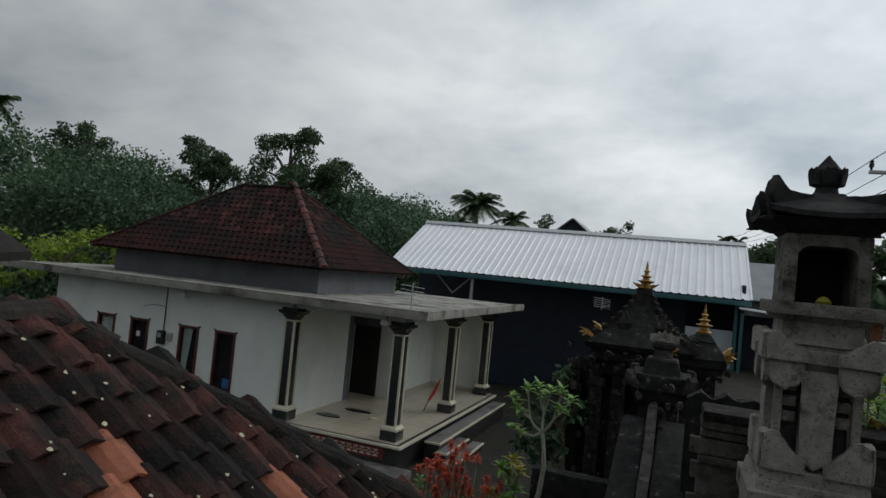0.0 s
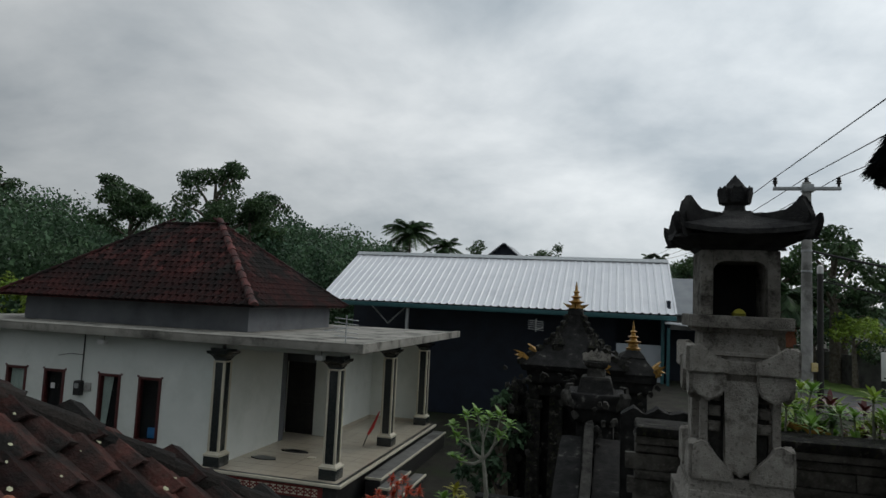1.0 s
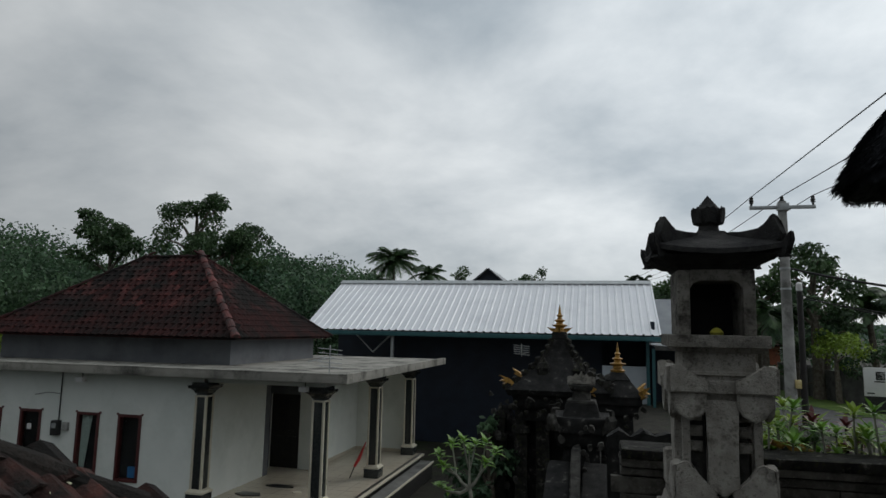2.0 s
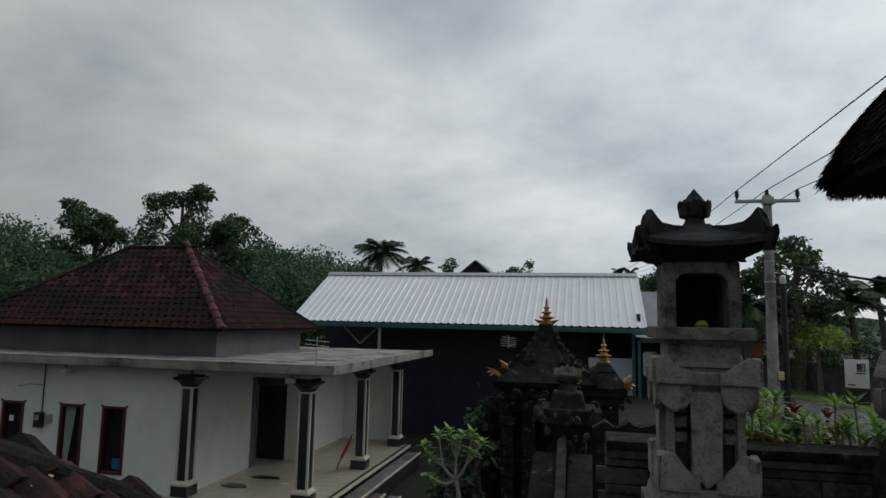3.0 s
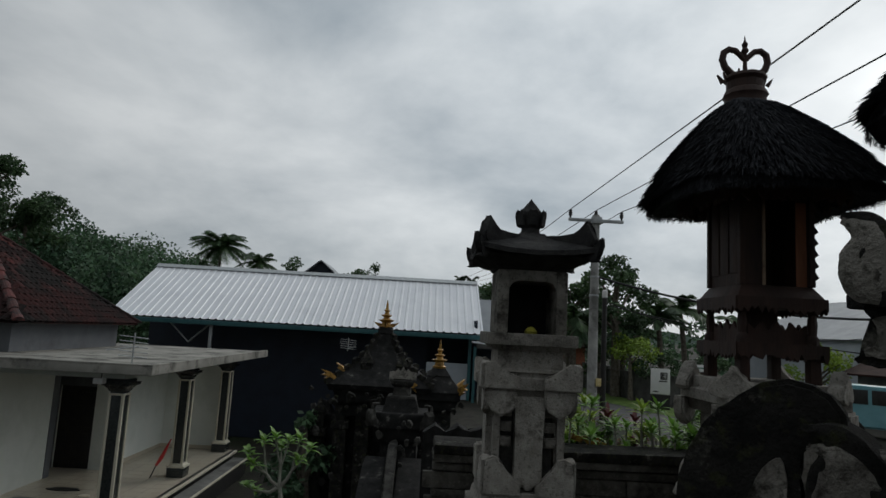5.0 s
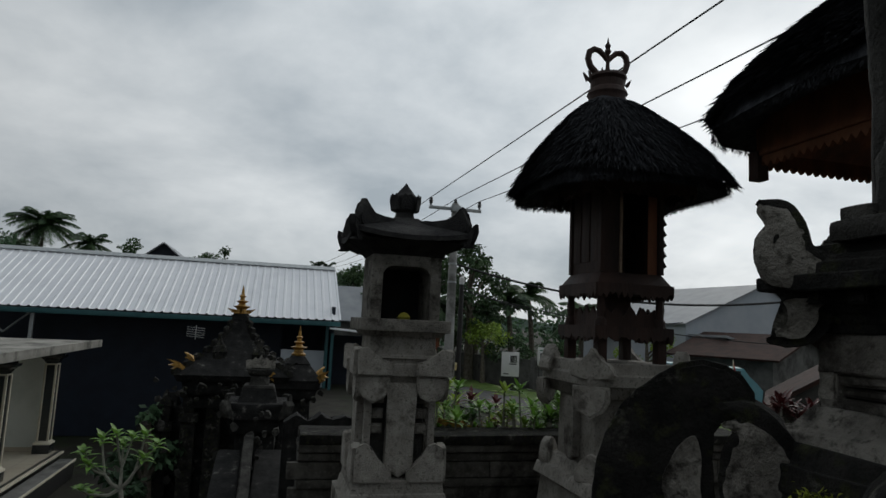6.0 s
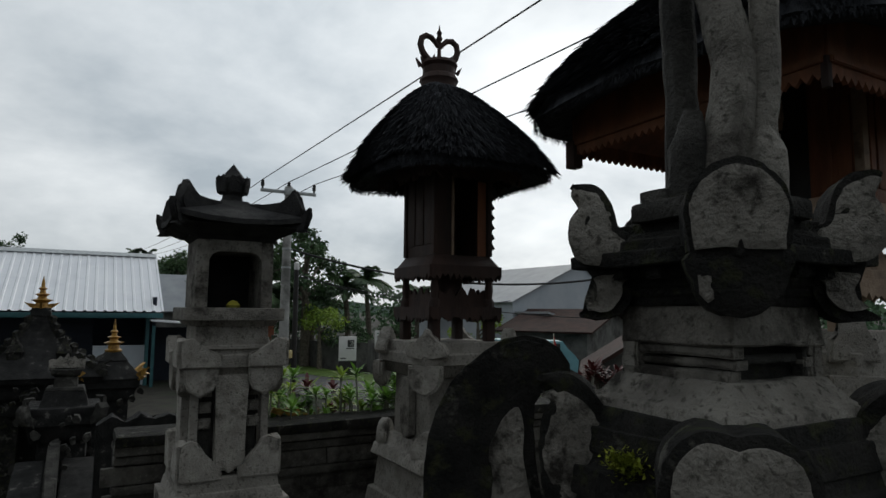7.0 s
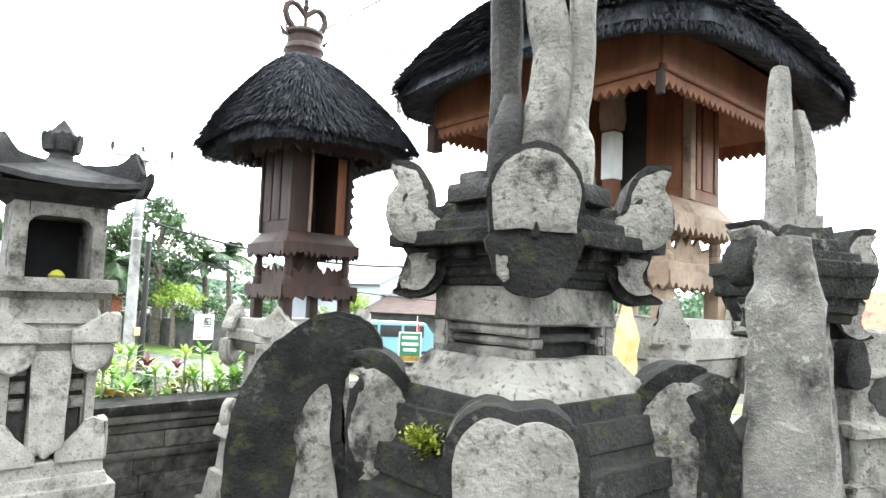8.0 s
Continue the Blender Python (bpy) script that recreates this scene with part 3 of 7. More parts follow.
def tile_mesh(name, w, l, t, arch, material):
    """One clay tile: a shallow wave across, thick, its lower lip at v = 0."""
    bm = B()
    cols = 5
    grid = []
    for k in range(cols):
        u = k / (cols - 1)
        z = arch * math.sin(u * math.pi) ** 2 - (arch * 0.5 if u < 0.12 else 0)
        grid.append([bm.verts.new(((u - 0.5) * w, v, z + dz)) for v, dz in ((0, 0), (l, 0), (l, -t), (0, -t))])
    for a, b in zip(grid, grid[1:]):
        for i, j in ((0, 1), (2, 3), (3, 0)):
            bm.faces.new((a[i], b[i], b[j], a[j]))
    me = bpy.data.meshes.new(name)
    bm.to_mesh(me)
    bm.free()
    me.materials.append(M[material])
    return me


def roof_face(p0, along, up, width_low, width_high_l, width_high_r, slope_len):
    """Rows and columns of a roof face: yields the place of each tile, its column and its row."""
    out_rows = []
    row = 0
    while row * ROW_L < slope_len:
        f = row * ROW_L / slope_len
        a, b = width_high_l * f, width_low - width_high_r * f
        n = int((b - a) / ROW_W)
        for c in range(n + 1):
            u = a + ROW_W * (c + 0.5 * (row % 2))
            if u < b - ROW_W * 0.3:
                out_rows.append((row, c, Vector(p0) + along * (u + ROW_W / 2) + up * (row * ROW_L)))
        row += 1
    return out_rows


ROW_W, ROW_L = 0.22, 0.25
ridge_y = (EF + EB) / 2
run = (EB - EF) / 2
run_x = run + 0.20
slope = math.hypot(run, RZ - EZ)
roof = part("roof", B(), "old_tile", house, "weathered dark red clay tile hip roof")
bm = bmesh.new()
c = [bm.verts.new((x - HX, y - HY, z - 0.04)) for x, y, z in ((EL, EF, EZ), (ER, EF, EZ), (ER, EB, EZ), (EL, EB, EZ), (EL + run_x, ridge_y, RZ), (ER - run_x, ridge_y, RZ))]
for ids in ((0, 1, 5, 4), (1, 2, 5), (2, 3, 4, 5), (3, 0, 4)):
    bm.faces.new([c[i] for i in ids])
bm.faces.new([c[i] for i in (3, 2, 1, 0)])
bm.to_mesh(roof.data)
bm.free()
tile_far = tile_mesh("tile", ROW_W * 1.04, ROW_L * 1.25, 0.02, 0.035, "old_tile")
HOUSE_TILES = []
for p0, along, inward, length, w, r_in in (((EL, EF, EZ), Vector((1, 0, 0)), Vector((0, 1, 0)), ER - EL, run_x, run), ((ER, EF, EZ), Vector((0, 1, 0)), Vector((-1, 0, 0)), EB - EF, run, run_x)):
    slope = math.hypot(r_in, RZ - EZ)
    up = Vector((inward.x * r_in, inward.y * r_in, RZ - EZ)).normalized()
    normal = along.cross(up).normalized()
    basis = Matrix((along, up, normal)).transposed().to_4x4()
    for r, k, p in roof_face(p0, along, up, length, w, w, slope - 0.1):
        tilt = Matrix.Rotation(radians(-4 + random.uniform(-1.2, 1.2)), 4, "X") @ Matrix.Rotation(radians(random.uniform(-1.5, 1.5)), 4, "Z")
        HOUSE_TILES.append((r, Matrix.Translation(p - Vector((HX, HY, 0)) + normal * 0.025) @ basis @ tilt))


def hip_caps(parent, a, b, mat_name, size, name="ridge_tile"):
    a, b = Vector(a), Vector(b)
    d = (b - a).normalized()
    side = d.cross(Vector((0, 0, 1))).normalized()
    upv = side.cross(d)
    basis = Matrix((side, d, upv)).transposed().to_4x4()
    bm = B()
    L = size * 2.2
    ring = [(math.cos(t), math.sin(t)) for t in [math.pi * k / 6 for k in range(7)]]
    v0 = [bm.verts.new((size * 0.62 * u, 0, size * 0.5 * v)) for u, v in ring]
    v1 = [bm.verts.new((size * 0.5 * u, L * 1.1, size * 0.38 * v)) for u, v in ring]
    for k in range(6):
        bm.faces.new((v0[k], v1[k], v1[k + 1], v0[k + 1]))
    bm.faces.new(v0[::-1])
    me = bpy.data.meshes.new(name)
    bm.to_mesh(me)
    bm.free()
    me.materials.append(M[mat_name])
    n = int((b - a).length / L)
    for k in range(n + 1):
        piece(name, me, Matrix.Translation(a + d * L * k) @ basis @ Matrix.Rotation(radians(random.uniform(-2, 2)), 4, "Y"), parent)


def hp(x, y, z):
    return (x - HX, y - HY, z)


hip_caps(roof, hp(ER, EF, EZ + 0.02), hp(ER - run_x, ridge_y, RZ), "hip_tile", 0.2)
hip_caps(roof, hp(EL, EF, EZ + 0.02), hp(EL + run_x, ridge_y, RZ), "old_tile", 0.17)
hip_caps(roof, hp(ER, EB, EZ + 0.02), hp(ER - run_x, ridge_y, RZ), "old_tile", 0.17)
hip_caps(roof, hp(EL + run_x, ridge_y, RZ), hp(ER - run_x, ridge_y, RZ), "old_tile", 0.17)

# ---- tile roof in the foreground ----
NR = dict(x=-3.22, y=2.42, z=4.30)
near_roof = thing("pavilion_roof", (NR["x"], NR["y"], 0), "mossy dark clay tile roof with a few orange replacement tiles", "tiled roof")
N_RUN = 2.1
n_slope = 0.71
eave_x, eave_z = NR["x"] + N_RUN, NR["z"] - N_RUN * n_slope
bm = B()
top0, top1 = (0, 0, NR["z"] - 0.05), (0, -7.0, NR["z"] - 0.05)
q = [bm.verts.new(p) for p in (top0, top1, (N_RUN, -7.0, eave_z - 0.05), (N_RUN, N_RUN, eave_z - 0.05), (-N_RUN, N_RUN, eave_z - 0.05), (-N_RUN, -7.0, eave_z - 0.05))]
bm.faces.new((q[0], q[1], q[2], q[3]))
bm.faces.new((q[0], q[3], q[4]))
bm.faces.new((q[0], q[4], q[5], q[1]))
bm.faces.new((q[2], q[1], q[5]))
bm.faces.new((q[2], q[5], q[4], q[3]))
part("roof_base", bm, "dark_door", near_roof)
bm = B()
for px, py in ((-1.7, 1.7), (1.7, 1.7), (1.7, -6.6), (-1.7, -6.6)):
    box(bm, px - 0.09, px + 0.09, py - 0.09, py + 0.09, 0.0, eave_z + 0.2, 0.01)
part("posts", bm, "brown_wood", near_roof)

# ---- white metal roof of the hall behind ----
hall = thing("hall", (-5, 27, 0), "dark blue hall with a white corrugated metal roof", "hall")
KX, KY = -5.0, 27.0
R0, R1, RY, RZ2, EY2, EZ2 = -12.05, 2.3, 28.8, 6.93, 24.7, 4.68


def ribbed_sheet(x0, x1, ya, za, yb, zb, period=0.30):
    bm = B()
    xs = []
    x = x0
    while x < x1:
        xs += [(x, 0.0), (x + period * 0.62, 0.0), (x + period * 0.70, 0.035), (x + period * 0.92, 0.035)]
        x += period
    xs.append((x1, 0.0))
    a = [bm.verts.new((x - KX, ya - KY, za + h)) for x, h in xs]
    b = [bm.verts.new((x - KX, yb - KY, zb + h)) for x, h in xs]
    for k in range(len(xs) - 1):
        bm.faces.new((a[k], a[k + 1], b[k + 1], b[k]))
    return bm


hall_roof = part("roof", ribbed_sheet(R0, R1, EY2, EZ2, RY, RZ2), "metal_roof", hall, "white box-profile metal roof sheet")
part("roof", ribbed_sheet(R0, R1, RY, RZ2, 33.0, EZ2), "metal_roof", hall)
bm = prism(B(), [(-0.24, -0.09), (0, 0.06), (0.24, -0.09), (0.22, -0.11), (0, 0.03), (-0.22, -0.11)], pose((R0 + R1) / 2 - KX, RY - KY, RZ2 + 0.045, 0, 0, 90), R1 - R0)
part("ridge_cap", bm, "steel", hall_roof, "notched grey ridge capping")
bm = B()
box(bm, R0 - KX, R1 - KX, EY2 - KY - 0.06, EY2 - KY + 0.1, EZ2 - 0.22, EZ2 - 0.05, 0.02)
part("gutter", bm, "teal", hall, "teal metal gutter")
for x in (-8.15, 1.85):
    part("post", box(B(), x - 0.06 - KX, x + 0.06 - KX, 24.95 - KY, 25.07 - KY, 0, EZ2 - 0.2, 0.005), "teal" if x > 0 else "steel", hall, "teal steel post" if x > 0 else "grey steel post")
part("back_wall", box(B(), R0 - KX, R1 - KX - 0.3, 28.6 - KY, 28.75 - KY, 0, 6.6), "navy", hall, "dark navy painted wall")
part("side_wall", box(B(), 2.0 - KX, 2.12 - KX, 25.1 - KY, 28.6 - KY, 0, 5.2), "navy", hall)
part("front_wall", box(B(), -7.9 - KX, 0.2 - KX, 26.9 - KY, 27.02 - KY, 0, 5.6), "navy", hall, "dark navy sheet wall")
part("low_wall", box(B(), 0.2 - KX, 1.9 - KX, 25.3 - KY, 25.42 - KY, 0, 3.5), "far_wall", hall, "pale grey low wall")
for x in (-9.2,):
    bm = B()
    for a, b in (((-0.9, 0.5), (0, -0.35)), ((0.9, 0.5), (0, -0.35)), ((-1.2, 0.5), (1.2, 0.5))):
        tube(bm, [(x + a[0] - KX, 25.6 - KY, 4.1 + a[1]), (x + b[0] - KX, 25.6 - KY, 4.1 + b[1])], 0.035, 4)
    part("truss", bm, "steel", hall)
# ---- shrines ----
LEAF_CURL = [(0.0, 0.0), (0.16, 0.0), (0.26, 0.05), (0.33, 0.15), (0.35, 0.28), (0.30, 0.36), (0.245, 0.34), (0.26, 0.26), (0.23, 0.18), (0.15, 0.13), (0.0, 0.12)]


def curl(bm, m, size, depth, bevel=0.008):
    """A corner leaf that sweeps out and curls up."""
    return prism(bm, [(u * size, v * size) for u, v in LEAF_CURL], m, depth, bevel)


def petal(bm, m, w, h, depth, bevel=0.01, down=True):
    """A shield-shaped lobe that hangs from (or stands on) its straight edge."""
    s = -1 if down else 1
    pts = [(-w / 2, 0), (-w / 2, s * h * 0.45), (-w * 0.36, s * h * 0.78), (0, s * h), (w * 0.36, s * h * 0.78), (w / 2, s * h * 0.45), (w / 2, 0)]
    return prism(bm, pts if down else pts[::-1], m, depth, bevel)


CORNERS = ((-1, -1, 225), (1, -1, 315), (1, 1, 45), (-1, 1, 135))
SIDES = ((0, -1, 0), (1, 0, 90), (0, 1, 180), (-1, 0, 270))

# stone shrine with a niche
SX, SY, SB = 0.99, 5.78, 2.15
s1 = thing("stone_shrine", (SX, SY, SB), "grey carved stone shrine with black roof and open niche", "shrine")


part("footing", stack(B(), [(0, 0.55, 0.52, 0.52), (0.55, 0.8, 0.46, 0.46), (0.8, 1.0, 0.41, 0.41)]), "pale_stone", s1)
bm = stack(B(), [(1.0, 1.16, 0.44, 0.44), (1.16, 1.24, 0.40, 0.38), (1.24, 1.34, 0.37, 0.36)])
rough(bm, 0.006, 12)
base1 = part("base", bm, "pale_stone", s1, "moulded pale stone base")
FACES = {(-1, -1): ((0, -1), (270, 1)), (1, -1): ((0, 1), (90, -1)), (1, 1): ((180, -1), (90, 1)), (-1, 1): ((180, 1), (270, -1))}
WING = [(0.37, 0.0), (0.06, 0.0), (0.06, 0.09), (0.12, 0.12), (0.19, 0.19), (0.235, 0.28), (0.285, 0.30), (0.36, 0.27), (0.35, 0.14)]
for a, b, ang in CORNERS:
    bm = B()
    for turn, sx in FACES[(a, b)]:
        prism(bm, [(sx * u, v) for u, v in WING][:: int(-sx)], pose(0, 0, 1.32, 0, 0, turn) @ pose(0, -0.345, 0), 0.075, 0.012)
    part("corner_wing", rough(bm, 0.004, 20), "wing_stone", base1)
# dark stone puts the recess's shade into the shaft colour; wings stay lighter
body1 = part("shaft", stack(B(), [(1.34, 2.04, 0.215, 0.205)]), "dark_stone", s1, "recessed square stone shaft, toned dark for its shade")
for a, b, ang in CORNERS:
    part("corner_post", box(B(), a * 0.262 - 0.03, a * 0.262 + 0.03, b * 0.262 - 0.03, b * 0.262 + 0.03, 1.4, 2.04, 0.012), "pale_stone", body1)
for a, b, ang in SIDES:
    bm = B()
    prism(bm, [(-0.115, 0.06), (0, -0.02), (0.115, 0.06), (0.11, 0.62), (0.14, 0.66), (0.14, 0.72), (-0.14, 0.72), (-0.14, 0.66), (-0.11, 0.62)], pose(0, 0, 1.37, 0, 0, ang) @ pose(0, -0.29, 0), 0.09, 0.012)
    part("pilaster", bm, "wing_stone", body1, "carved tongue-shaped stone pilaster")
    for z0 in (1.68, 1.80, 1.92):
        for sx in (-1, 1):
            part("carved_block", prism(B(), [(sx * 0.185 - 0.05, 0), (sx * 0.185 + 0.05, 0), (sx * 0.185 + 0.05, 0.08), (sx * 0.185 - 0.05, 0.08)], pose(0, 0, z0, 0, 0, ang) @ pose(0, -0.235, 0), 0.06, 0.012), "stone", body1)
# lobed cornice with corner wings
corn = part("cornice", stack(B(), [(2.04, 2.14, 0.30, 0.33), (2.14, 2.24, 0.34, 0.34), (2.24, 2.28, 0.30, 0.30), (2.28, 2.31, 0.325, 0.32), (2.31, 2.46, 0.275, 0.27), (2.46, 2.50, 0.31, 0.33), (2.50, 2.585, 0.365, 0.365)]), "pale_stone", s1, "pale stone cornice with hanging lobes")
for a, b, ang in CORNERS:
    bm = B()
    for d, off in ((0, 0), (1, 0)):
        face = pose(0, 0, 2.15, 0, 0, {(-1, -1): (0, 270), (1, -1): (0, 90), (1, 1): (180, 90), (-1, 1): (180, 270)}[(a, b)][d])
        sx = {(-1, -1): (-1, 1), (1, -1): (1, -1), (1, 1): (-1, 1), (-1, 1): (1, -1)}[(a, b)][d]
        petal(bm, face @ pose(sx * 0.235, -0.352, 0), 0.25, 0.22, 0.06, 0.014)
        prism(bm, [(sx * 0.39, 0.0), (sx * 0.10, 0.0), (sx * 0.10, 0.10), (sx * 0.20, 0.13), (sx * 0.27, 0.19), (sx * 0.31, 0.22), (sx * 0.395, 0.20), (sx * 0.375, 0.1)][:: int(-sx)], face @ pose(0, -0.378, 0), 0.07, 0.009)
    part("corner_lobe", rough(bm, 0.003, 22), "wing_stone", corn)
part("shelf", rough(box(B(), -0.375, 0.375, -0.375, 0.375, 2.50, 2.60, 0.015), 0.004, 14), "stone", s1, "chipped stone offering shelf")
# niche box
bm = B()
box(bm, -0.295, -0.20, -0.27, 0.27, 2.6, 3.13, 0.015)
box(bm, 0.20, 0.295, -0.27, 0.27, 2.6, 3.13, 0.015)
box(bm, -0.20, 0.20, 0.20, 0.27, 2.6, 3.13)
box(bm, -0.20, 0.20, -0.27, 0.20, 3.04, 3.13)
for sx in (-1, 1):
    prism(bm, [(sx * 0.2, 0.0), (sx * 0.2, -0.07), (sx * 0.17, -0.025), (sx * 0.11, 0.0)][:: sx], pose(0, -0.2, 3.045), 0.12)
part("niche", bm, "stone", s1, "square stone niche with a dark arched opening")
# added black sheet before the back wall, painting the niche's inner shade
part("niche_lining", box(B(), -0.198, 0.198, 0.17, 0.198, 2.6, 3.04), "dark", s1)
# curved roof
bm = stack(B(), [(3.13, 3.17, 0.30, 0.34), (3.17, 3.235, 0.37, 0.50)], bevel=0.006)
n = 9
rings = []
ROUND = [(-1, -1), (-0.5, -1), (0, -1), (0.5, -1), (1, -1), (1, -0.5), (1, 0), (1, 0.5), (1, 1), (0.5, 1), (0, 1), (-0.5, 1), (-1, 1), (-1, 0.5), (-1, 0), (-1, -0.5)]
for k in range(-1, n + 1):
    f = max(k, 0) / n
    h = 0.525 * (1 - f) ** 1.3 + 0.11 * f
    rings.append([bm.verts.new((x * h, y * h, (3.235 if k < 0 else 3.275) + 0.20 * f ** 0.8 + 0.05 * (abs(x * y)) ** 2 * (1 - f) ** 2)) for x, y in ROUND])
for a, b in zip(rings, rings[1:]):
    for i in range(16):
        bm.faces.new((a[i], a[(i + 1) % 16], b[(i + 1) % 16], b[i]))
bm.faces.new(rings[0][::-1])
bm.faces.new(rings[-1])
roof1 = part("roof", bm, "roof_stone", s1, "dark grey curved stone roof")
roof1.matrix_local = Matrix.Diagonal((0.95, 0.95, 1, 1))
for a, b, ang in CORNERS:
    bm = B()
    hm = pose(0, 0, 3.235, 0, 0, ang)
    prism(bm, [(0.12, 0.21), (0.26, 0.215), (0.40, 0.195), (0.50, 0.20), (0.56, 0.235), (0.60, 0.30), (0.625, 0.315), (0.64, 0.26), (0.675, 0.20), (0.70, 0.155), (0.69, 0.10), (0.6, 0.06), (0.12, 0.06)], hm, 0.085, 0.014)
    prism(bm, [(0.58, 0.07), (0.70, 0.08), (0.735, 0.15), (0.765, 0.165), (0.772, 0.10), (0.745, 0.03), (0.70, 0.0), (0.76, -0.03), (0.66, -0.03), (0.56, 0.0)], hm, 0.07, 0.012)
    part("hip_horn", rough(bm, 0.005, 18), "roof_stone", roof1, "upturned black stone hip horn")
bud = part("finial", lathe(B(), [(0.085, 3.45), (0.095, 3.475), (0.085, 3.50), (0.08, 3.525), (0.10, 3.56), (0.112, 3.60), (0.118, 3.645), (0.112, 3.67), (0.085, 3.69), (0.06, 3.725), (0.028, 3.765), (0.0, 3.80)], sides=12), "roof_stone", s1, "bud-shaped black stone finial")
for k in range(6):
    part("bud_leaf", prism(B(), [(-0.045, 0), (0.045, 0), (0.055, 0.09), (0.03, 0.145), (0.0, 0.12), (-0.03, 0.145), (-0.055, 0.09)][::-1], pose(0, 0, 3.545, 0, 0, k * 60) @ pose(0, -0.108, 0, 8, 0, 0), 0.02, 0.006), "roof_stone", bud)
tagged(link_mesh("offering", lathe(B(), [(0.05, 0), (0.055, 0.02), (0.03, 0.05), (0.0, 0.06)], SX + 0.0, SY - 0.22), "yellow_leaf"), "small yellow-green offering in the shrine niche", "offering").location.z = SB + 2.6

# thatched shrine on a stone pedestal
TX, TY, TB = 2.95, 5.60, 2.15
s2 = thing("thatched_shrine", (TX, TY, TB), "dark wooden thatched shrine on a pale stone pedestal", "shrine")
part("footing", stack(B(), [(0, 0.7, 0.62, 0.62), (0.7, 0.95, 0.58, 0.54), (0.95, 1.25, 0.50, 0.47)]), "pale_stone", s2)
ped = part("pedestal", stack(B(), [(1.25, 1.36, 0.53, 0.50), (1.36, 1.46, 0.46, 0.42), (1.46, 2.02, 0.36, 0.35), (2.02, 2.12, 0.42, 0.45), (2.12, 2.22, 0.48, 0.48), (2.22, 2.32, 0.44, 0.42)]), "pale_stone", s2, "stepped pale stone pedestal with carved lobes")
for a, b, ang in CORNERS:
    part("corner_lobe", rough(petal(B(), pose(a * 0.45, b * 0.45, 2.13, 0, 0, ang + 90), 0.30, 0.26, 0.10, 0.02), 0.006, 18), "wing_stone", ped)
    part("corner_leaf", rough(prism(B(), dense([(-0.16, 0), (0.16, 0), (0.15, 0.1), (0.06, 0.15), (0, 0.24), (-0.06, 0.15), (-0.15, 0.1)], 3), pose(a * 0.42, b * 0.42, 2.20, 0, 0, ang + 90), 0.12, 0.015), 0.006, 18), "wing_stone", ped)
    part("foot_leaf", rough(prism(B(), dense([(-0.12, 0), (0.12, 0), (0.1, 0.14), (0, 0.22), (-0.1, 0.14)], 3), pose(a * 0.42, b * 0.42, 1.36, 0, 0, ang + 90), 0.10, 0.015), 0.006, 18), "wing_stone", ped)
for a, b, ang in SIDES:
    bm = B()
    prism(bm, [(-0.1, 0), (0, -0.05), (0.1, 0), (0.1, 0.5), (-0.1, 0.5)], pose(0, 0, 1.5, 0, 0, ang) @ pose(0, -0.39, 0), 0.07, 0.012)
    part("panel", bm, "pale_stone", ped)


def fretted(bm, half, z0, z1, teeth=13):
    """A shelf board with a toothed apron on all four sides."""
    for a, b, ang in SIDES:
        pts = [(-half, z1 - z0), (half, z1 - z0)]
        for k in range(teeth * 2, -1, -1):
            u = -half + 2 * half * k / (teeth * 2)
            r = noise.noise((k * 1.37 + half, ang * 0.3, z0 * 5))
            pts.append((u + 0.008 * r, (z1 - z0) * (0.10 + 0.35 * r * r * 3) if k % 2 else (z1 - z0) * (0.42 + 0.25 * r)))
        prism(bm, pts[::-1], pose(0, 0, z0, 0, 0, ang) @ pose(0, -half, 0), 0.025)
    return bm


def wood_post(bm, x, y, z0, z1, r):
    n = [(r * 1.3, z0), (r * 1.3, z0 + 0.05), (r * 0.8, z0 + 0.08), (r, z0 + (z1 - z0) * 0.5), (r * 0.8, z1 - 0.08), (r * 1.3, z1 - 0.05), (r * 1.3, z1)]
    return lathe(bm, n, x, y, 8)


zs = 2.32
for a, b, ang in CORNERS:
    part("leg", box(B(), a * 0.36 - 0.055, a * 0.36 + 0.055, b * 0.36 - 0.055, b * 0.36 + 0.055, zs - 0.05, zs + 0.32, 0.01), "brown_wood", s2)
bm = box(B(), -0.45, 0.45, -0.45, 0.45, 2.57, 2.63, 0.01)
shelf_a = part("lower_shelf", bm, "brown_wood", s2, "dark carved wooden shelf")
part("apron", fretted(B(), 0.46, 2.47, 2.63), "brown_wood", shelf_a, "fretwork apron")
for a, b, ang in CORNERS:
    part("post", wood_post(B(), a * 0.36, b * 0.36, 2.63, 2.95, 0.05), "brown_wood", s2)
part("centre_block", box(B(), -0.14, 0.14, -0.14, 0.14, 2.63, 2.93, 0.03), "brown_wood", s2)
for a, b, ang in SIDES:
    bm = B()
    prism(bm, [(-0.3, 0), (0.3, 0), (0.3, 0.16), (0.22, 0.11), (0.16, 0.17), (0.08, 0.1), (0.0, 0.19), (-0.08, 0.1), (-0.16, 0.17), (-0.22, 0.11), (-0.3, 0.16)], pose(0, 0, 2.63, 0, 0, ang) @ pose(0, -0.34, 0), 0.025)
    part("carved_rail", bm, "brown_wood", s2)
bm = stack(B(), [(2.93, 3.0, 0.45, 0.45), (3.0, 3.1, 0.45, 0.37)], bevel=0.01)
shelf_b = part("upper_shelf", bm, "brown_wood", s2, "dark carved wooden shelf")
part("apron", fretted(B(), 0.46, 2.85, 3.0), "brown_wood", shelf_b, "fretwork apron")
cabin = part("cabin", box(B(), -0.33, 0.33, 0.33, 0.36, 3.1, 4.05), "brown_wood", s2, "dark carved wooden cabin with an open doorway")
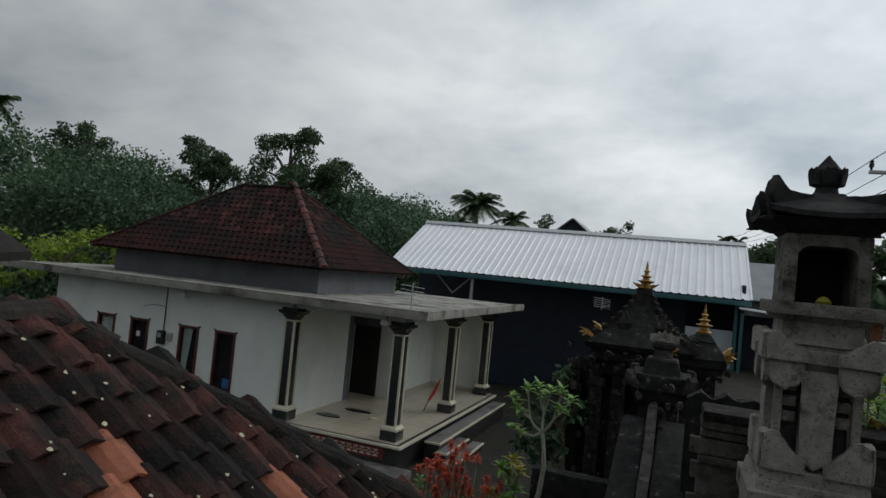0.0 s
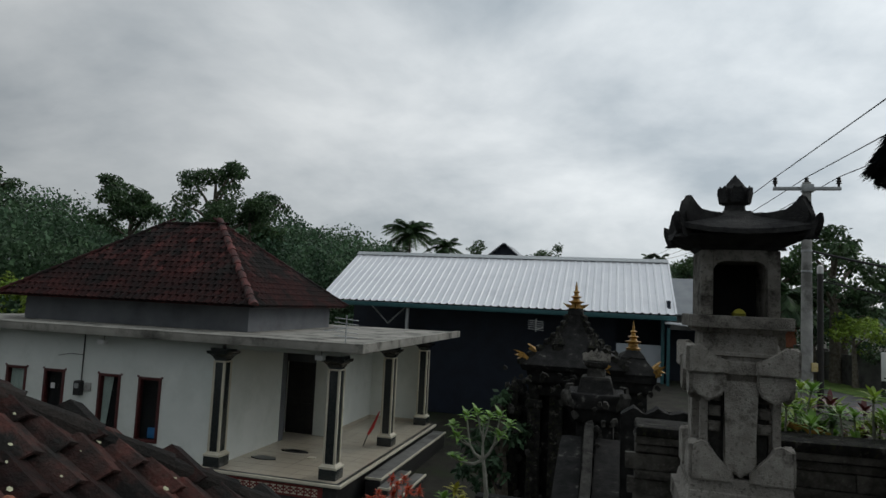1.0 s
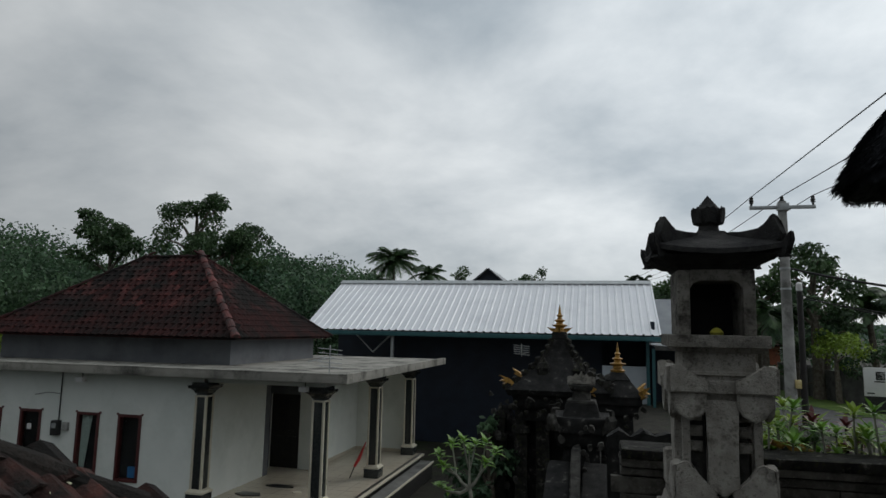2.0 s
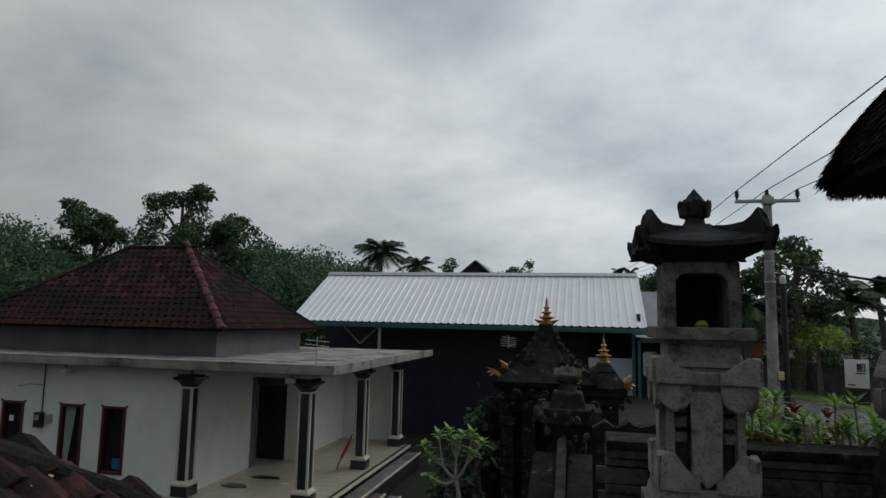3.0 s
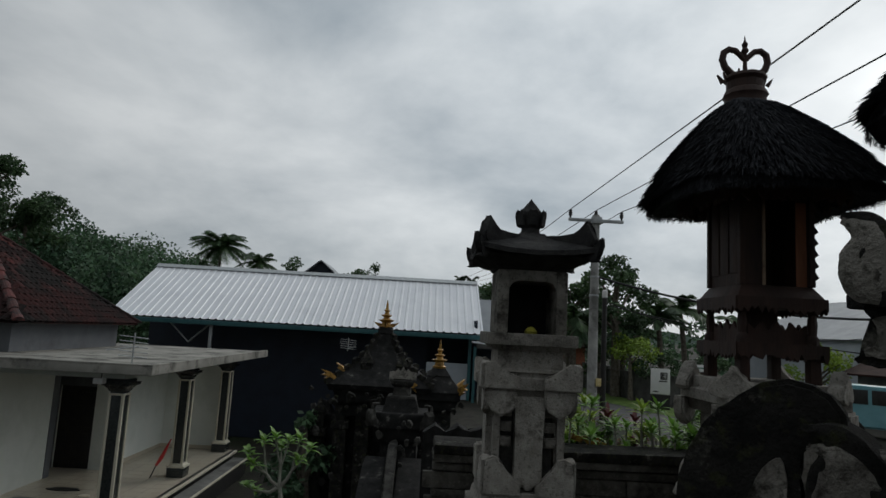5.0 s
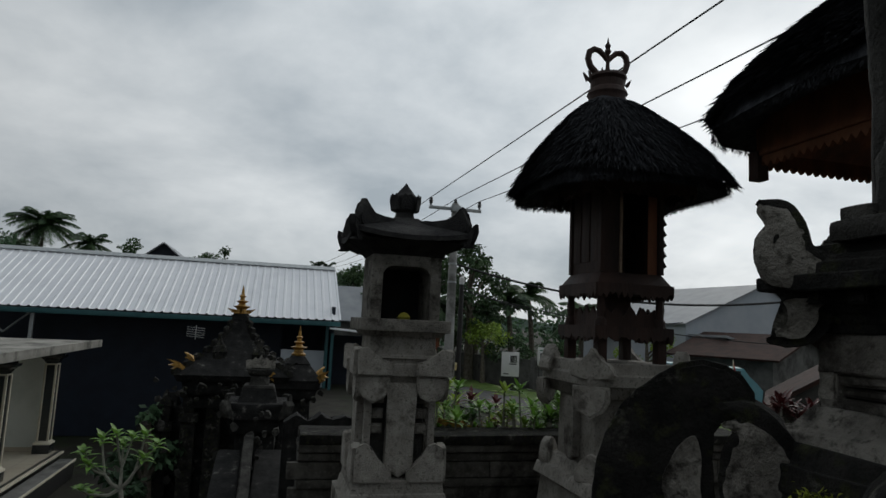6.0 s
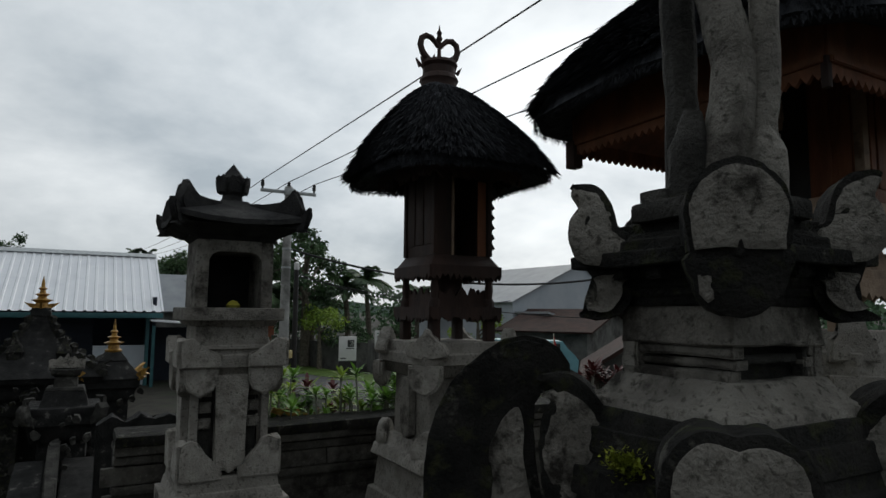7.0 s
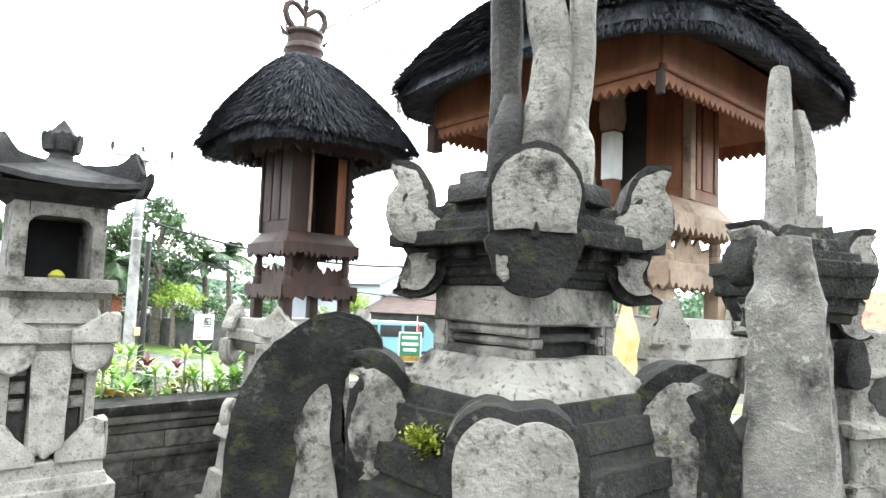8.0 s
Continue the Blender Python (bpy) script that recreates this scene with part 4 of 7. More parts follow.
for dims in ((-0.36, -0.33, -0.36, 0.36, 3.1, 4.05), (0.33, 0.36, -0.36, 0.36, 3.1, 4.05), (-0.33, -0.12, -0.36, -0.33, 3.1, 4.05), (0.20, 0.33, -0.36, -0.33, 3.1, 4.05), (-0.12, 0.20, -0.36, -0.33, 3.82, 4.05)):
    part("wall_board", box(B(), *dims), "brown_wood", cabin)
for y in (-0.22, 0.0, 0.22):
    part("carved_panel", box(B(), -0.372, -0.36, y - 0.09, y + 0.09, 3.2, 3.95, 0.006), "brown_wood", cabin)
part("doorpost", box(B(), -0.15, -0.12, -0.38, -0.355, 3.1, 3.9, 0.004), "pale_wood", cabin, "pale strip along the doorway")
part("doorpost", box(B(), 0.20, 0.31, -0.37, -0.355, 3.1, 3.8, 0.004), "orange_wood", cabin)
for a, b, ang in CORNERS:
    part("corner_post", box(B(), a * 0.36 - 0.03, a * 0.36 + 0.03, b * 0.36 - 0.03, b * 0.36 + 0.03, 3.1, 4.05, 0.008), "brown_wood", cabin)
for k in range(9):
    part("corner_fret", prism(B(), [(0, 0), (0.05, 0.03), (0.0, 0.09)], pose(0.385, -0.36, 3.15 + k * 0.095), 0.03), "brown_wood", cabin)
for ob in s2.children:
    if ob.name.split(".")[0] in ("leg", "lower_shelf", "post", "centre_block", "carved_rail", "upper_shelf", "cabin"):
        ob.matrix_local = Matrix.Diagonal((0.80, 0.80, 1, 1))
part("eaves_board", fretted(B(), 0.50, 3.72, 3.90, 15), "brown_wood", s2, "fretted eaves board")


def thatch_roof(parent, half, z_eave, z_top, top_half, thick, tufts, sag=0.10, half_y=None, ridge=0.0, seed=3, hollow=0.3, bulge=0.10, lean=(0.0, 0.0)):
    """A thick, bulging thatch: a solid cut-off pyramid with shaggy bundles laid over it."""
    rnd = random.Random(seed)
    hy = half_y or half
    bm = B()
    n, m = 9, 28
    prof = []
    for k in range(n + 1):
        f = k / n
        prof.append((1 - f + bulge * math.sin(math.pi * f), z_eave + thick + (z_top - z_eave - thick) * (f ** 1.05)))

    def outline(t, hx, hyy):
        a = t * math.tau
        c, s = math.cos(a), math.sin(a)
        p = 5.0
        r = (abs(c) ** p + abs(s) ** p) ** (-1 / p)
        return c * r * hx, s * r * hyy

    rings = []
    for g, z in [(0.25, z_eave + thick * 0.55 + hollow), (0.80, z_eave + thick * 0.55), (0.97, z_eave), (1.02, z_eave + thick * 0.3)] + prof[0:]:
        ring = []
        for j in range(m):
            gx = top_half + (half - top_half) * max(g, 0)
            gy = top_half + (hy - top_half - ridge) * max(g, 0) + ridge
            x, y = outline(j / m, gx, gy)
            w = noise.noise((x * 3, y * 3, z * 3 + seed)) * 0.04 + noise.noise((x * 9, y * 9, z * 9 + seed)) * 0.015
            k = min(max((z - z_eave) / (z_top - z_eave), 0), 1)
            x, y = x + lean[0] * k, y + lean[1] * k
            ring.append(bm.verts.new((x + w, y + w, z + w - (0.05 * (abs(x) / half) * (abs(y) / hy) if g > 0.6 else 0))))
        rings.append(ring)
    for a, b in zip(rings, rings[1:]):
        for j in range(m):
            bm.faces.new((a[j], a[(j + 1) % m], b[(j + 1) % m], b[j])).smooth = True
    bm.faces.new(rings[0][::-1])
    bm.faces.new(rings[-1])
    ob = part("thatch", bm, "thatch", parent, "thick black palm-fibre thatch with a ragged edge")
    verts, faces = [], []
    for _ in range(tufts):
        f = rnd.random() ** 1.4
        t = rnd.random()
        g = 1 - f + bulge * math.sin(math.pi * f)
        gx = top_half + (half - top_half) * g
        gy = top_half + (hy - top_half - ridge) * g + ridge
        x, y = outline(t, gx, gy)
        z = z_eave + thick + (z_top - z_eave - thick) * (f ** 1.05)
        x2, y2 = outline(t, gx * 1.12 + 0.03, gy * 1.12 + 0.03)
        d = Vector((x2 - x, y2 - y, 0)).normalized()
        x, y = x + lean[0] * f, y + lean[1] * f
        drop = (z_top - z_eave) / max(half, 0.1) * 0.75
        down = (d + Vector((0, 0, -drop)) + Vector((rnd.uniform(-1, 1), rnd.uniform(-1, 1), 0)) * 0.18).normalized()
        up_n = (d * drop + Vector((0, 0, 1))).normalized()
        s = down.cross(up_n).normalized()
        L, w = rnd.uniform(0.08, 0.22) * (0.55 if f < 0.06 else 1.0), rnd.uniform(0.003, 0.009)
        o = Vector((x, y, z)) + up_n * rnd.uniform(0.0, 0.012)
        i = len(verts)
        e = o + down * L + up_n * rnd.uniform(0.0, 0.02)
        verts += [o - s * w, o + s * w, o + down * L * 0.6 + s * w + up_n * 0.012, e, o + down * L * 0.6 - s * w + up_n * 0.012]
        faces.append((i, i + 1, i + 2, i + 3, i + 4))
    for _ in range(tufts // 2):
        t = rnd.random()
        x, y = outline(t, half * 1.0, hy * 1.0)
        d = Vector((x, y, 0)).normalized()
        z = z_eave + thick * rnd.uniform(0.0, 1.1) - 0.05 * (abs(x) / half) * (abs(y) / hy)
        o = Vector((x, y, z)) + d * rnd.uniform(-0.01, 0.02)
        dn = (d * rnd.uniform(0.0, 0.6) + Vector((0, 0, -1.0)) + Vector((rnd.uniform(-1, 1), rnd.uniform(-1, 1), 0)) * 0.3).normalized()
        s = dn.cross(d + Vector((0.01, 0.02, 0.3))).normalized()
        L, w = rnd.uniform(0.02, 0.065), rnd.uniform(0.004, 0.010)
        i = len(verts)
        verts += [o - s * w, o + s * w, o + dn * L]
        faces.append((i, i + 1, i + 2))
    me = from_arrays("thatch_fringe", verts, faces, "thatch")
    sob = new("thatch_fringe", me)
    sob.parent = ob
    tagged(sob, kind="stuff")
    return ob


thatch_roof(s2, 0.79, 3.84, 4.74, 0.19, 0.07, 15000, bulge=0.13, lean=(-0.08, 0.05))
# crown: ring collar and two scrolls meeting at a spike
crown = part("crown", lathe(B(), [(0.21, 4.50), (0.20, 4.58), (0.185, 4.60), (0.18, 4.68), (0.20, 4.71), (0.185, 4.75), (0.165, 4.77), (0.165, 4.84), (0.19, 4.87), (0.18, 4.90)], sides=12), "brown_wood", s2, "dark carved ridge crown")
for sx in (-1, 1):
    bm = B()
    pts = [(sx * (0.06 + 0.0), 0, 4.89), (sx * 0.13, 0, 4.92), (sx * 0.19, 0, 4.98), (sx * 0.215, 0, 5.05), (sx * 0.20, 0, 5.12), (sx * 0.15, 0, 5.155), (sx * 0.09, 0, 5.145), (sx * 0.04, 0, 5.10), (sx * 0.01, 0, 5.06)]
    tube(bm, pts, [0.035, 0.035, 0.033, 0.032, 0.032, 0.03, 0.028, 0.025, 0.02], 8)
    part("scroll", bm, "brown_wood", crown, "curled wooden scroll")
    for k, x in enumerate((0.06, 0.11, 0.17, 0.21)):
        part("spike", prism(B(), [(-0.02, 0), (0.02, 0), (0.0, 0.09)], pose(sx * x, 0, 4.89 - 0.02 * k, 0, sx * 12 * k, 0), 0.03), "brown_wood", crown)
part("spire", lathe(B(), [(0.03, 4.88), (0.02, 5.0), (0.018, 5.12), (0.035, 5.15), (0.02, 5.18), (0.03, 5.21), (0.012, 5.24), (0.0, 5.30)], sides=8), "brown_wood", crown)
crown.matrix_local = Matrix.Translation((-0.08, 0.05, 4.68)) @ Matrix.Diagonal((0.97, 0.97, 1, 1)) @ Matrix.Translation((0, 0, -4.56))

# ---- pedestal shrine close by, with a broken throne back ----
def bumpy(bm, cuts=2, amount=0.006, scale=16.0, soften=0):
    bmesh.ops.subdivide_edges(bm, edges=[e for e in bm.edges if e.calc_length() > 0.05], cuts=cuts, use_grid_fill=True)
    if soften:
        for _ in range(soften):
            bmesh.ops.smooth_vert(bm, verts=bm.verts[:], factor=0.5, use_axis_x=True, use_axis_y=True, use_axis_z=True)
    for v in bm.verts:
        v.co += noise.noise_vector(v.co * scale) * amount + noise.noise_vector(v.co * scale * 3.1) * amount * 0.55
    return bm


def carved(outline, m, depth, edge, k=4, amount=0.005, phase=0.0):
    """A thick worn slab with a smooth outline and rounded edges."""
    bm = prism(B(), dense(outline, k), m, depth, 0.0)
    caps = sorted(bm.faces, key=lambda f: -len(f.verts))[:2]
    for f in caps:
        bmesh.ops.inset_region(bm, faces=[f], thickness=edge, depth=edge * 0.7)
        bmesh.ops.inset_region(bm, faces=[f], thickness=edge * 1.2, depth=edge * 0.35)
    bmesh.ops.triangulate(bm, faces=[f for f in bm.faces if len(f.verts) > 4])
    bmesh.ops.subdivide_edges(bm, edges=[e for e in bm.edges if e.calc_length() > 0.022], cuts=2, use_grid_fill=True)
    bmesh.ops.triangulate(bm, faces=[f for f in bm.faces if len(f.verts) > 4])
    bmesh.ops.recalc_face_normals(bm, faces=bm.faces[:])
    for v in bm.verts:
        v.co += noise.noise_vector(v.co * 16 + Vector((phase, 0, 0))) * amount + noise.noise_vector(v.co * 48 + Vector((0, phase, 0))) * amount * 0.6
    return bm


def arch(w, h, n=12):
    """A boss outline: straight base, round head."""
    pts = [(-w * 0.46, 0.0)]
    pts += [(-w / 2 * math.cos(k * math.pi / n), h * 0.42 + (h * 0.58) * math.sin(k * math.pi / n)) for k in range(n + 1)]
    return pts + [(w * 0.46, 0.0)]


EAR = [(-0.06, 0.0), (0.05, -0.01), (0.10, 0.015), (0.118, 0.06), (0.112, 0.105), (0.088, 0.14), (0.098, 0.165), (0.112, 0.188), (0.072, 0.192), (0.03, 0.178), (-0.005, 0.135), (-0.02, 0.085), (-0.06, 0.06)]
HOOK = [(-0.10, 0.0), (0.055, 0.0), (0.045, -0.045), (0.055, -0.09), (0.09, -0.115), (0.03, -0.125), (-0.02, -0.11), (-0.05, -0.075), (-0.06, -0.03)]
HORN = [(-0.12, -0.10), (0.05, -0.12), (0.10, -0.03), (0.12, 0.07), (0.115, 0.17), (0.085, 0.235), (0.125, 0.265), (0.06, 0.275), (0.0, 0.235), (-0.04, 0.165), (-0.06, 0.07), (-0.12, 0.05)]


def sided(name, outline, m, depth, parent, label, face_label, pale=0.84):
    """A curled corner stone: black outside, its two flanks pale where the plaster holds."""
    ob = part(name, carved(outline, m, depth * 0.9, depth * 0.05), "mossy_black", parent, label)
    n = len(outline)
    area = sum(outline[i][0] * outline[(i + 1) % n][1] - outline[(i + 1) % n][0] * outline[i][1] for i in range(n)) / 2
    cx = sum((outline[i][0] + outline[(i + 1) % n][0]) * (outline[i][0] * outline[(i + 1) % n][1] - outline[(i + 1) % n][0] * outline[i][1]) for i in range(n)) / (6 * area)
    cz = sum((outline[i][1] + outline[(i + 1) % n][1]) * (outline[i][0] * outline[(i + 1) % n][1] - outline[(i + 1) % n][0] * outline[i][1]) for i in range(n)) / (6 * area)
    part("flank", carved([(cx + 0.006 + (u - cx) * pale, cz - 0.004 + (v - cz) * pale) for u, v in outline], m, depth * 0.97, depth * 0.05, 4, 0.006, 3.3), "plaster", ob, face_label)
    return ob


def pedestal_shrine(at, label):
    """A square pedestal of stepped courses, a lobed cornice and a pair of broken stone throne posts."""
    s = thing("pedestal_shrine", at, label, "shrine")
    part("footing", bumpy(stack(B(), [(0, 1.5, 0.36, 0.34), (1.5, 2.08, 0.32, 0.31)]), 2), "dark_stone", s)
    tier = part("lower_tier", bumpy(stack(B(), [(2.07, 2.16, 0.30, 0.295), (2.16, 2.185, 0.27, 0.265), (2.185, 2.245, 0.275, 0.27), (2.245, 2.275, 0.245, 0.24), (2.275, 2.33, 0.245, 0.24), (2.33, 2.37, 0.225, 0.22)]), 2, 0.006, 14), "mossy_black", s, "black mossy stepped tier")
    for a, b, ang in CORNERS:
        if (a, b) == (-1, -1):
            # a heart-shaped boss on the corner, its face pale, its rim black
            m = pose(a * 0.235 - 0.02, b * 0.235 + 0.02, 2.155, 0, 0, ang + 90)
            heart = [(-0.07, -0.05), (-0.105, 0.03), (-0.122, 0.11), (-0.115, 0.175), (-0.085, 0.215), (-0.05, 0.230), (-0.018, 0.226), (0.0, 0.220), (0.018, 0.226), (0.05, 0.230), (0.085, 0.215), (0.115, 0.175), (0.122, 0.11), (0.105, 0.03), (0.07, -0.05)]
            boss = part("corner_boss", carved(heart[::-1], m, 0.13, 0.012, 2), "mossy_black", tier, "heart-shaped corner boss with a black rim")
            inner = [(u * 0.87, 0.008 + v * 0.88) for u, v in heart]
            part("boss_face", carved(inner[::-1], m @ pose(0, -0.069, 0), 0.012, 0.012, 2, 0.006, 3.3), "plaster", boss, "pale flaking plaster face")
        else:
            sided("corner_horn", HORN, pose(a * 0.19, b * 0.19, 2.165, 0, 0, ang), 0.13, tier, "curled black corner horn", "pale flaking plaster side")
    part("flared_base", bumpy(stack(B(), [(2.355, 2.393, 0.214, 0.206), (2.393, 2.40, 0.196, 0.188), (2.40, 2.445, 0.182, 0.150)], bevel=0.006), 3, 0.006, 13), "plaster", s, "pale flared base with dark runs")
    neck = part("neck", bumpy(stack(B(), [(2.44, 2.60, 0.108, 0.108)], bevel=0.003), 2, 0.004), "mossy_black", s, "black recessed neck")
    for a, b, ang in SIDES:
        # moulded courses on two faces, a deep black panel with a jamb on the others
        f = pose(0, 0, 0, 0, 0, ang)
        if ang in (90, 270):
            for z0, z1, y in ((2.44, 2.464, 0.145), (2.468, 2.486, 0.128), (2.490, 2.512, 0.138)):
                part("course", bumpy(prism(B(), [(-0.142, 0), (0.135, 0), (0.135, z1 - z0), (-0.142, z1 - z0)], f @ pose(0, -y + 0.02, z0), 0.04, 0.005), 3, 0.003), "stone", neck)
        else:
            part("course", bumpy(prism(B(), [(-0.10, 0), (0.09, 0), (0.09, 0.018), (-0.10, 0.018)], f @ pose(0, -0.110, 2.476), 0.03, 0.004), 2, 0.003), "dark_stone", neck)
            part("panel_jamb", bumpy(prism(B(), [(0.112, 0), (0.145, 0), (0.145, 0.085), (0.112, 0.085)], f @ pose(0, -0.124, 2.44), 0.045, 0.005), 2, 0.004), "plaster", neck)
            part("panel_rim", bumpy(prism(B(), [(0.092, 0), (0.106, 0), (0.106, 0.075), (0.092, 0.075)], f @ pose(0, -0.122, 2.445), 0.03, 0.003), 1, 0.002), "dark_stone", neck)
    part("upper_block", bumpy(stack(B(), [(2.512, 2.60, 0.148, 0.143)], bevel=0.006), 3, 0.005, 12), "stone", neck, "weathered grey block above the recess")
    cor = part("cornice", bumpy(stack(B(), [(2.592, 2.612, 0.150, 0.152), (2.612, 2.632, 0.158, 0.16), (2.632, 2.652, 0.166, 0.168), (2.652, 2.676, 0.180, 0.182), (2.676, 2.708, 0.226, 0.226), (2.708, 2.735, 0.200, 0.197), (2.735, 2.748, 0.185, 0.18), (2.748, 2.775, 0.165, 0.16), (2.775, 2.79, 0.14, 0.135), (2.79, 2.84, 0.11, 0.10)], bevel=0.004), 2, 0.004), "mossy_black", s, "black stepped cornice")
    for a, b, ang in CORNERS:
        m = pose(a * 0.175, b * 0.175, 0, 0, 0, ang + 90)
        if (a, b) == (-1, -1):
            lobe = part("hanging_lobe", carved([(-0.08, 0), (-0.078, -0.05), (-0.062, -0.09), (-0.034, -0.112), (0.0, -0.119), (0.034, -0.112), (0.062, -0.09), (0.078, -0.05), (0.08, 0)], m @ pose(0, 0.0, 2.69), 0.11, 0.022, 3), "mossy_black", cor, "rounded black hanging lobe")
            part("worn_patch", bumpy(prism(B(), [(-0.07, -0.045), (-0.045, -0.04), (-0.04, -0.085), (-0.055, -0.095), (-0.068, -0.08)], m @ pose(0, -0.056, 2.69), 0.016, 0.004), 1, 0.002), "plaster", lobe, "pale patch of bare plaster")
            bo = part("top_boss", carved(arch(0.182, 0.17)[::-1], m @ pose(0, 0, 2.69), 0.11, 0.014, 1), "mossy_black", cor, "arched corner boss")
            part("boss_face", carved(arch(0.164, 0.150)[::-1], m @ pose(0, -0.058, 2.692), 0.014, 0.016, 1, 0.006, 3.3), "plaster", bo, "pale flaking plaster face")
        else:
            sided("hanging_hook", [(u * 0.85, v) for u, v in HOOK], pose(a * 0.158, b * 0.158, 2.685, 0, 0, ang), 0.13, cor, "black hooked lobe under the cornice", "pale worn side of the hook", 0.62)
            sided("top_curl", [(u * 0.80, v * 0.95) for u, v in EAR], pose(a * 0.158, b * 0.158, 2.69, 0, 0, ang), 0.14, cor, "upturned corner curl with a black rim", "pale flaking plaster side", 0.90)
    for a, b, ang in SIDES:
        for x in (-0.10, 0.0, 0.10):
            part("dentil", bumpy(prism(B(), [(x - 0.022, 0), (x + 0.022, 0), (x + 0.022, 0.03), (x - 0.022, 0.03)], pose(0, 0, 2.648, 0, 0, ang) @ pose(0, -0.185, 0), 0.03, 0.004), 1, 0.003), "mossy_black", cor)
        part("top_slab", bumpy(box(B(), a * 0.12 - 0.07, a * 0.12 + 0.07, b * 0.12 - 0.07, b * 0.12 + 0.07, 2.77, 2.815, 0.012), 2, 0.005), "dark_stone", cor)
    for a, b, ang in CORNERS:
        part("top_block", bumpy(box(B(), a * 0.075 - 0.04, a * 0.075 + 0.04, b * 0.075 - 0.04, b * 0.075 + 0.04, 2.80, 2.86, 0.012), 1, 0.004), "dark_stone", cor)
    # broken posts of the throne back

    def post(rows, label, material="stone", back=0.0):
        pts = [((r + back) * 0.7071, (back - r) * 0.7071, z) for r, z, _ in rows]
        bm = tube(B(), pts, [w for _, _, w in rows], 10)
        part("throne_post", bumpy(bm, 2, 0.007, 13), material, s, label)

    post([(0.0, 2.78, 0.085), (0.03, 2.92, 0.07), (0.045, 3.02, 0.055), (0.055, 3.15, 0.05), (0.03, 3.28, 0.045), (-0.01, 3.45, 0.042), (-0.03, 3.6, 0.04)], "broken lichen-covered stone post")
    post([(0.10, 2.78, 0.05), (0.105, 2.95, 0.035), (0.115, 3.1, 0.03), (0.12, 3.3, 0.032), (0.115, 3.6, 0.03)], "")
    post([(-0.05, 2.78, 0.05), (-0.055, 3.1, 0.04), (-0.06, 3.3, 0.042), (-0.055, 3.6, 0.04)], "dark stained stone post", "dark_stone", 0.07)
    post([(-0.05, 2.78, 0.05), (-0.055, 2.95, 0.045), (-0.04, 3.04, 0.02)], "", "dark_stone", -0.02)
    post([(0.10, 2.78, 0.045), (0.11, 2.93, 0.04), (0.10, 2.98, 0.02)], "", "stone", -0.03)
    return s


near_shrine = pedestal_shrine((1.215, 1.31, 2.15), "weathered black and grey stone pedestal shrine with flaking plaster")

# big black scroll standing beside it
scroll = [(-0.15, -0.60), (-0.166, -0.45), (-0.175, -0.33), (-0.178, -0.23), (-0.168, -0.165), (-0.15, -0.11), (-0.118, -0.05), (-0.08, -0.005), (-0.035, 0.034), (0.01, 0.06), (0.057, 0.07), (0.105, 0.064), (0.14, 0.045), (0.164, 0.01), (0.168, -0.03), (0.155, -0.055), (0.125, -0.06), (0.09, -0.05), (0.07, -0.08), (0.065, -0.14), (0.075, -0.24), (0.11, -0.36), (0.14, -0.6)]
bm = prism(B(), scroll[::-1], Matrix.Identity(4), 0.10, 0.012)
bmesh.ops.triangulate(bm, faces=[f for f in bm.faces if len(f.verts) > 4])
bumpy(bm, 2, 0.006, 14)
sc = thing("stone_scroll", (0.875, 1.665, 3.70), "large black mossy stone scroll with pale lichen spots", "stone scroll", turn=-37)
ob = part("scroll", bm, "mossy_black", sc)
ob.matrix_local = pose(0, 0, 0.90)
part("block", bumpy(box(B(), -0.2, 0.16, -0.14, 0.2, -1.55, 0.33, 0.02), 2, 0.01), "dark_stone", sc)
part("leaf_face", carved([(-0.07, -0.55), (-0.03, -0.36), (-0.012, -0.26), (-0.022, -0.19), (0.01, -0.12), (0.045, -0.095), (0.058, -0.14), (0.055, -0.2), (0.066, -0.27), (0.085, -0.36), (0.12, -0.55)], pose(0.0, -0.053, 0.90), 0.014, 0.004, 3, 0.004, 1.7), "plaster", sc, "pale flaking leaf-shaped face")


def moss_tuft(at, spread, n, seed, label):
    rnd = random.Random(seed)
    verts, faces = [], []
    for _ in range(n):
        o = Vector((rnd.gauss(0, spread[0]), rnd.gauss(0, spread[1]), rnd.gauss(0, spread[2])))
        d = Vector((rnd.uniform(-1, 1), rnd.uniform(-1, 1), rnd.uniform(-0.4, 1))).normalized() * rnd.uniform(0.006, 0.017)
        s = d.cross(Vector((0.1, 0.3, 1))).normalized() * 0.004
        i = len(verts)
        verts += [o - s, o + s, o + d]
        faces.append((i, i + 1, i + 2))
    ob = new("moss", from_arrays("moss", verts, faces, "moss"))
    ob.location = at
    return tagged(ob, label, "moss", "moss on the shrine", "stuff")


for at, spread, n, seed in (((1.03, 1.56, 4.475), (0.016, 0.035, 0.02), 1100, 1), ((0.945, 1.33, 4.425), (0.012, 0.022, 0.012), 600, 2), ((1.42, 1.05, 4.44), (0.016, 0.01, 0.01), 400, 3), ((0.99, 1.50, 4.42), (0.01, 0.02, 0.03), 500, 4)):
    moss_tuft(at, spread, n, seed, "yellow-green moss tuft growing on black stone")

# ---- tall broken pillar shrine ----
PX, PY, PB = 2.88, 1.36, 2.15
s4 = thing("pillar_shrine", (PX, PY, PB), "rough grey stone pillar shrine with broken prongs on top", "shrine", turn=-26)


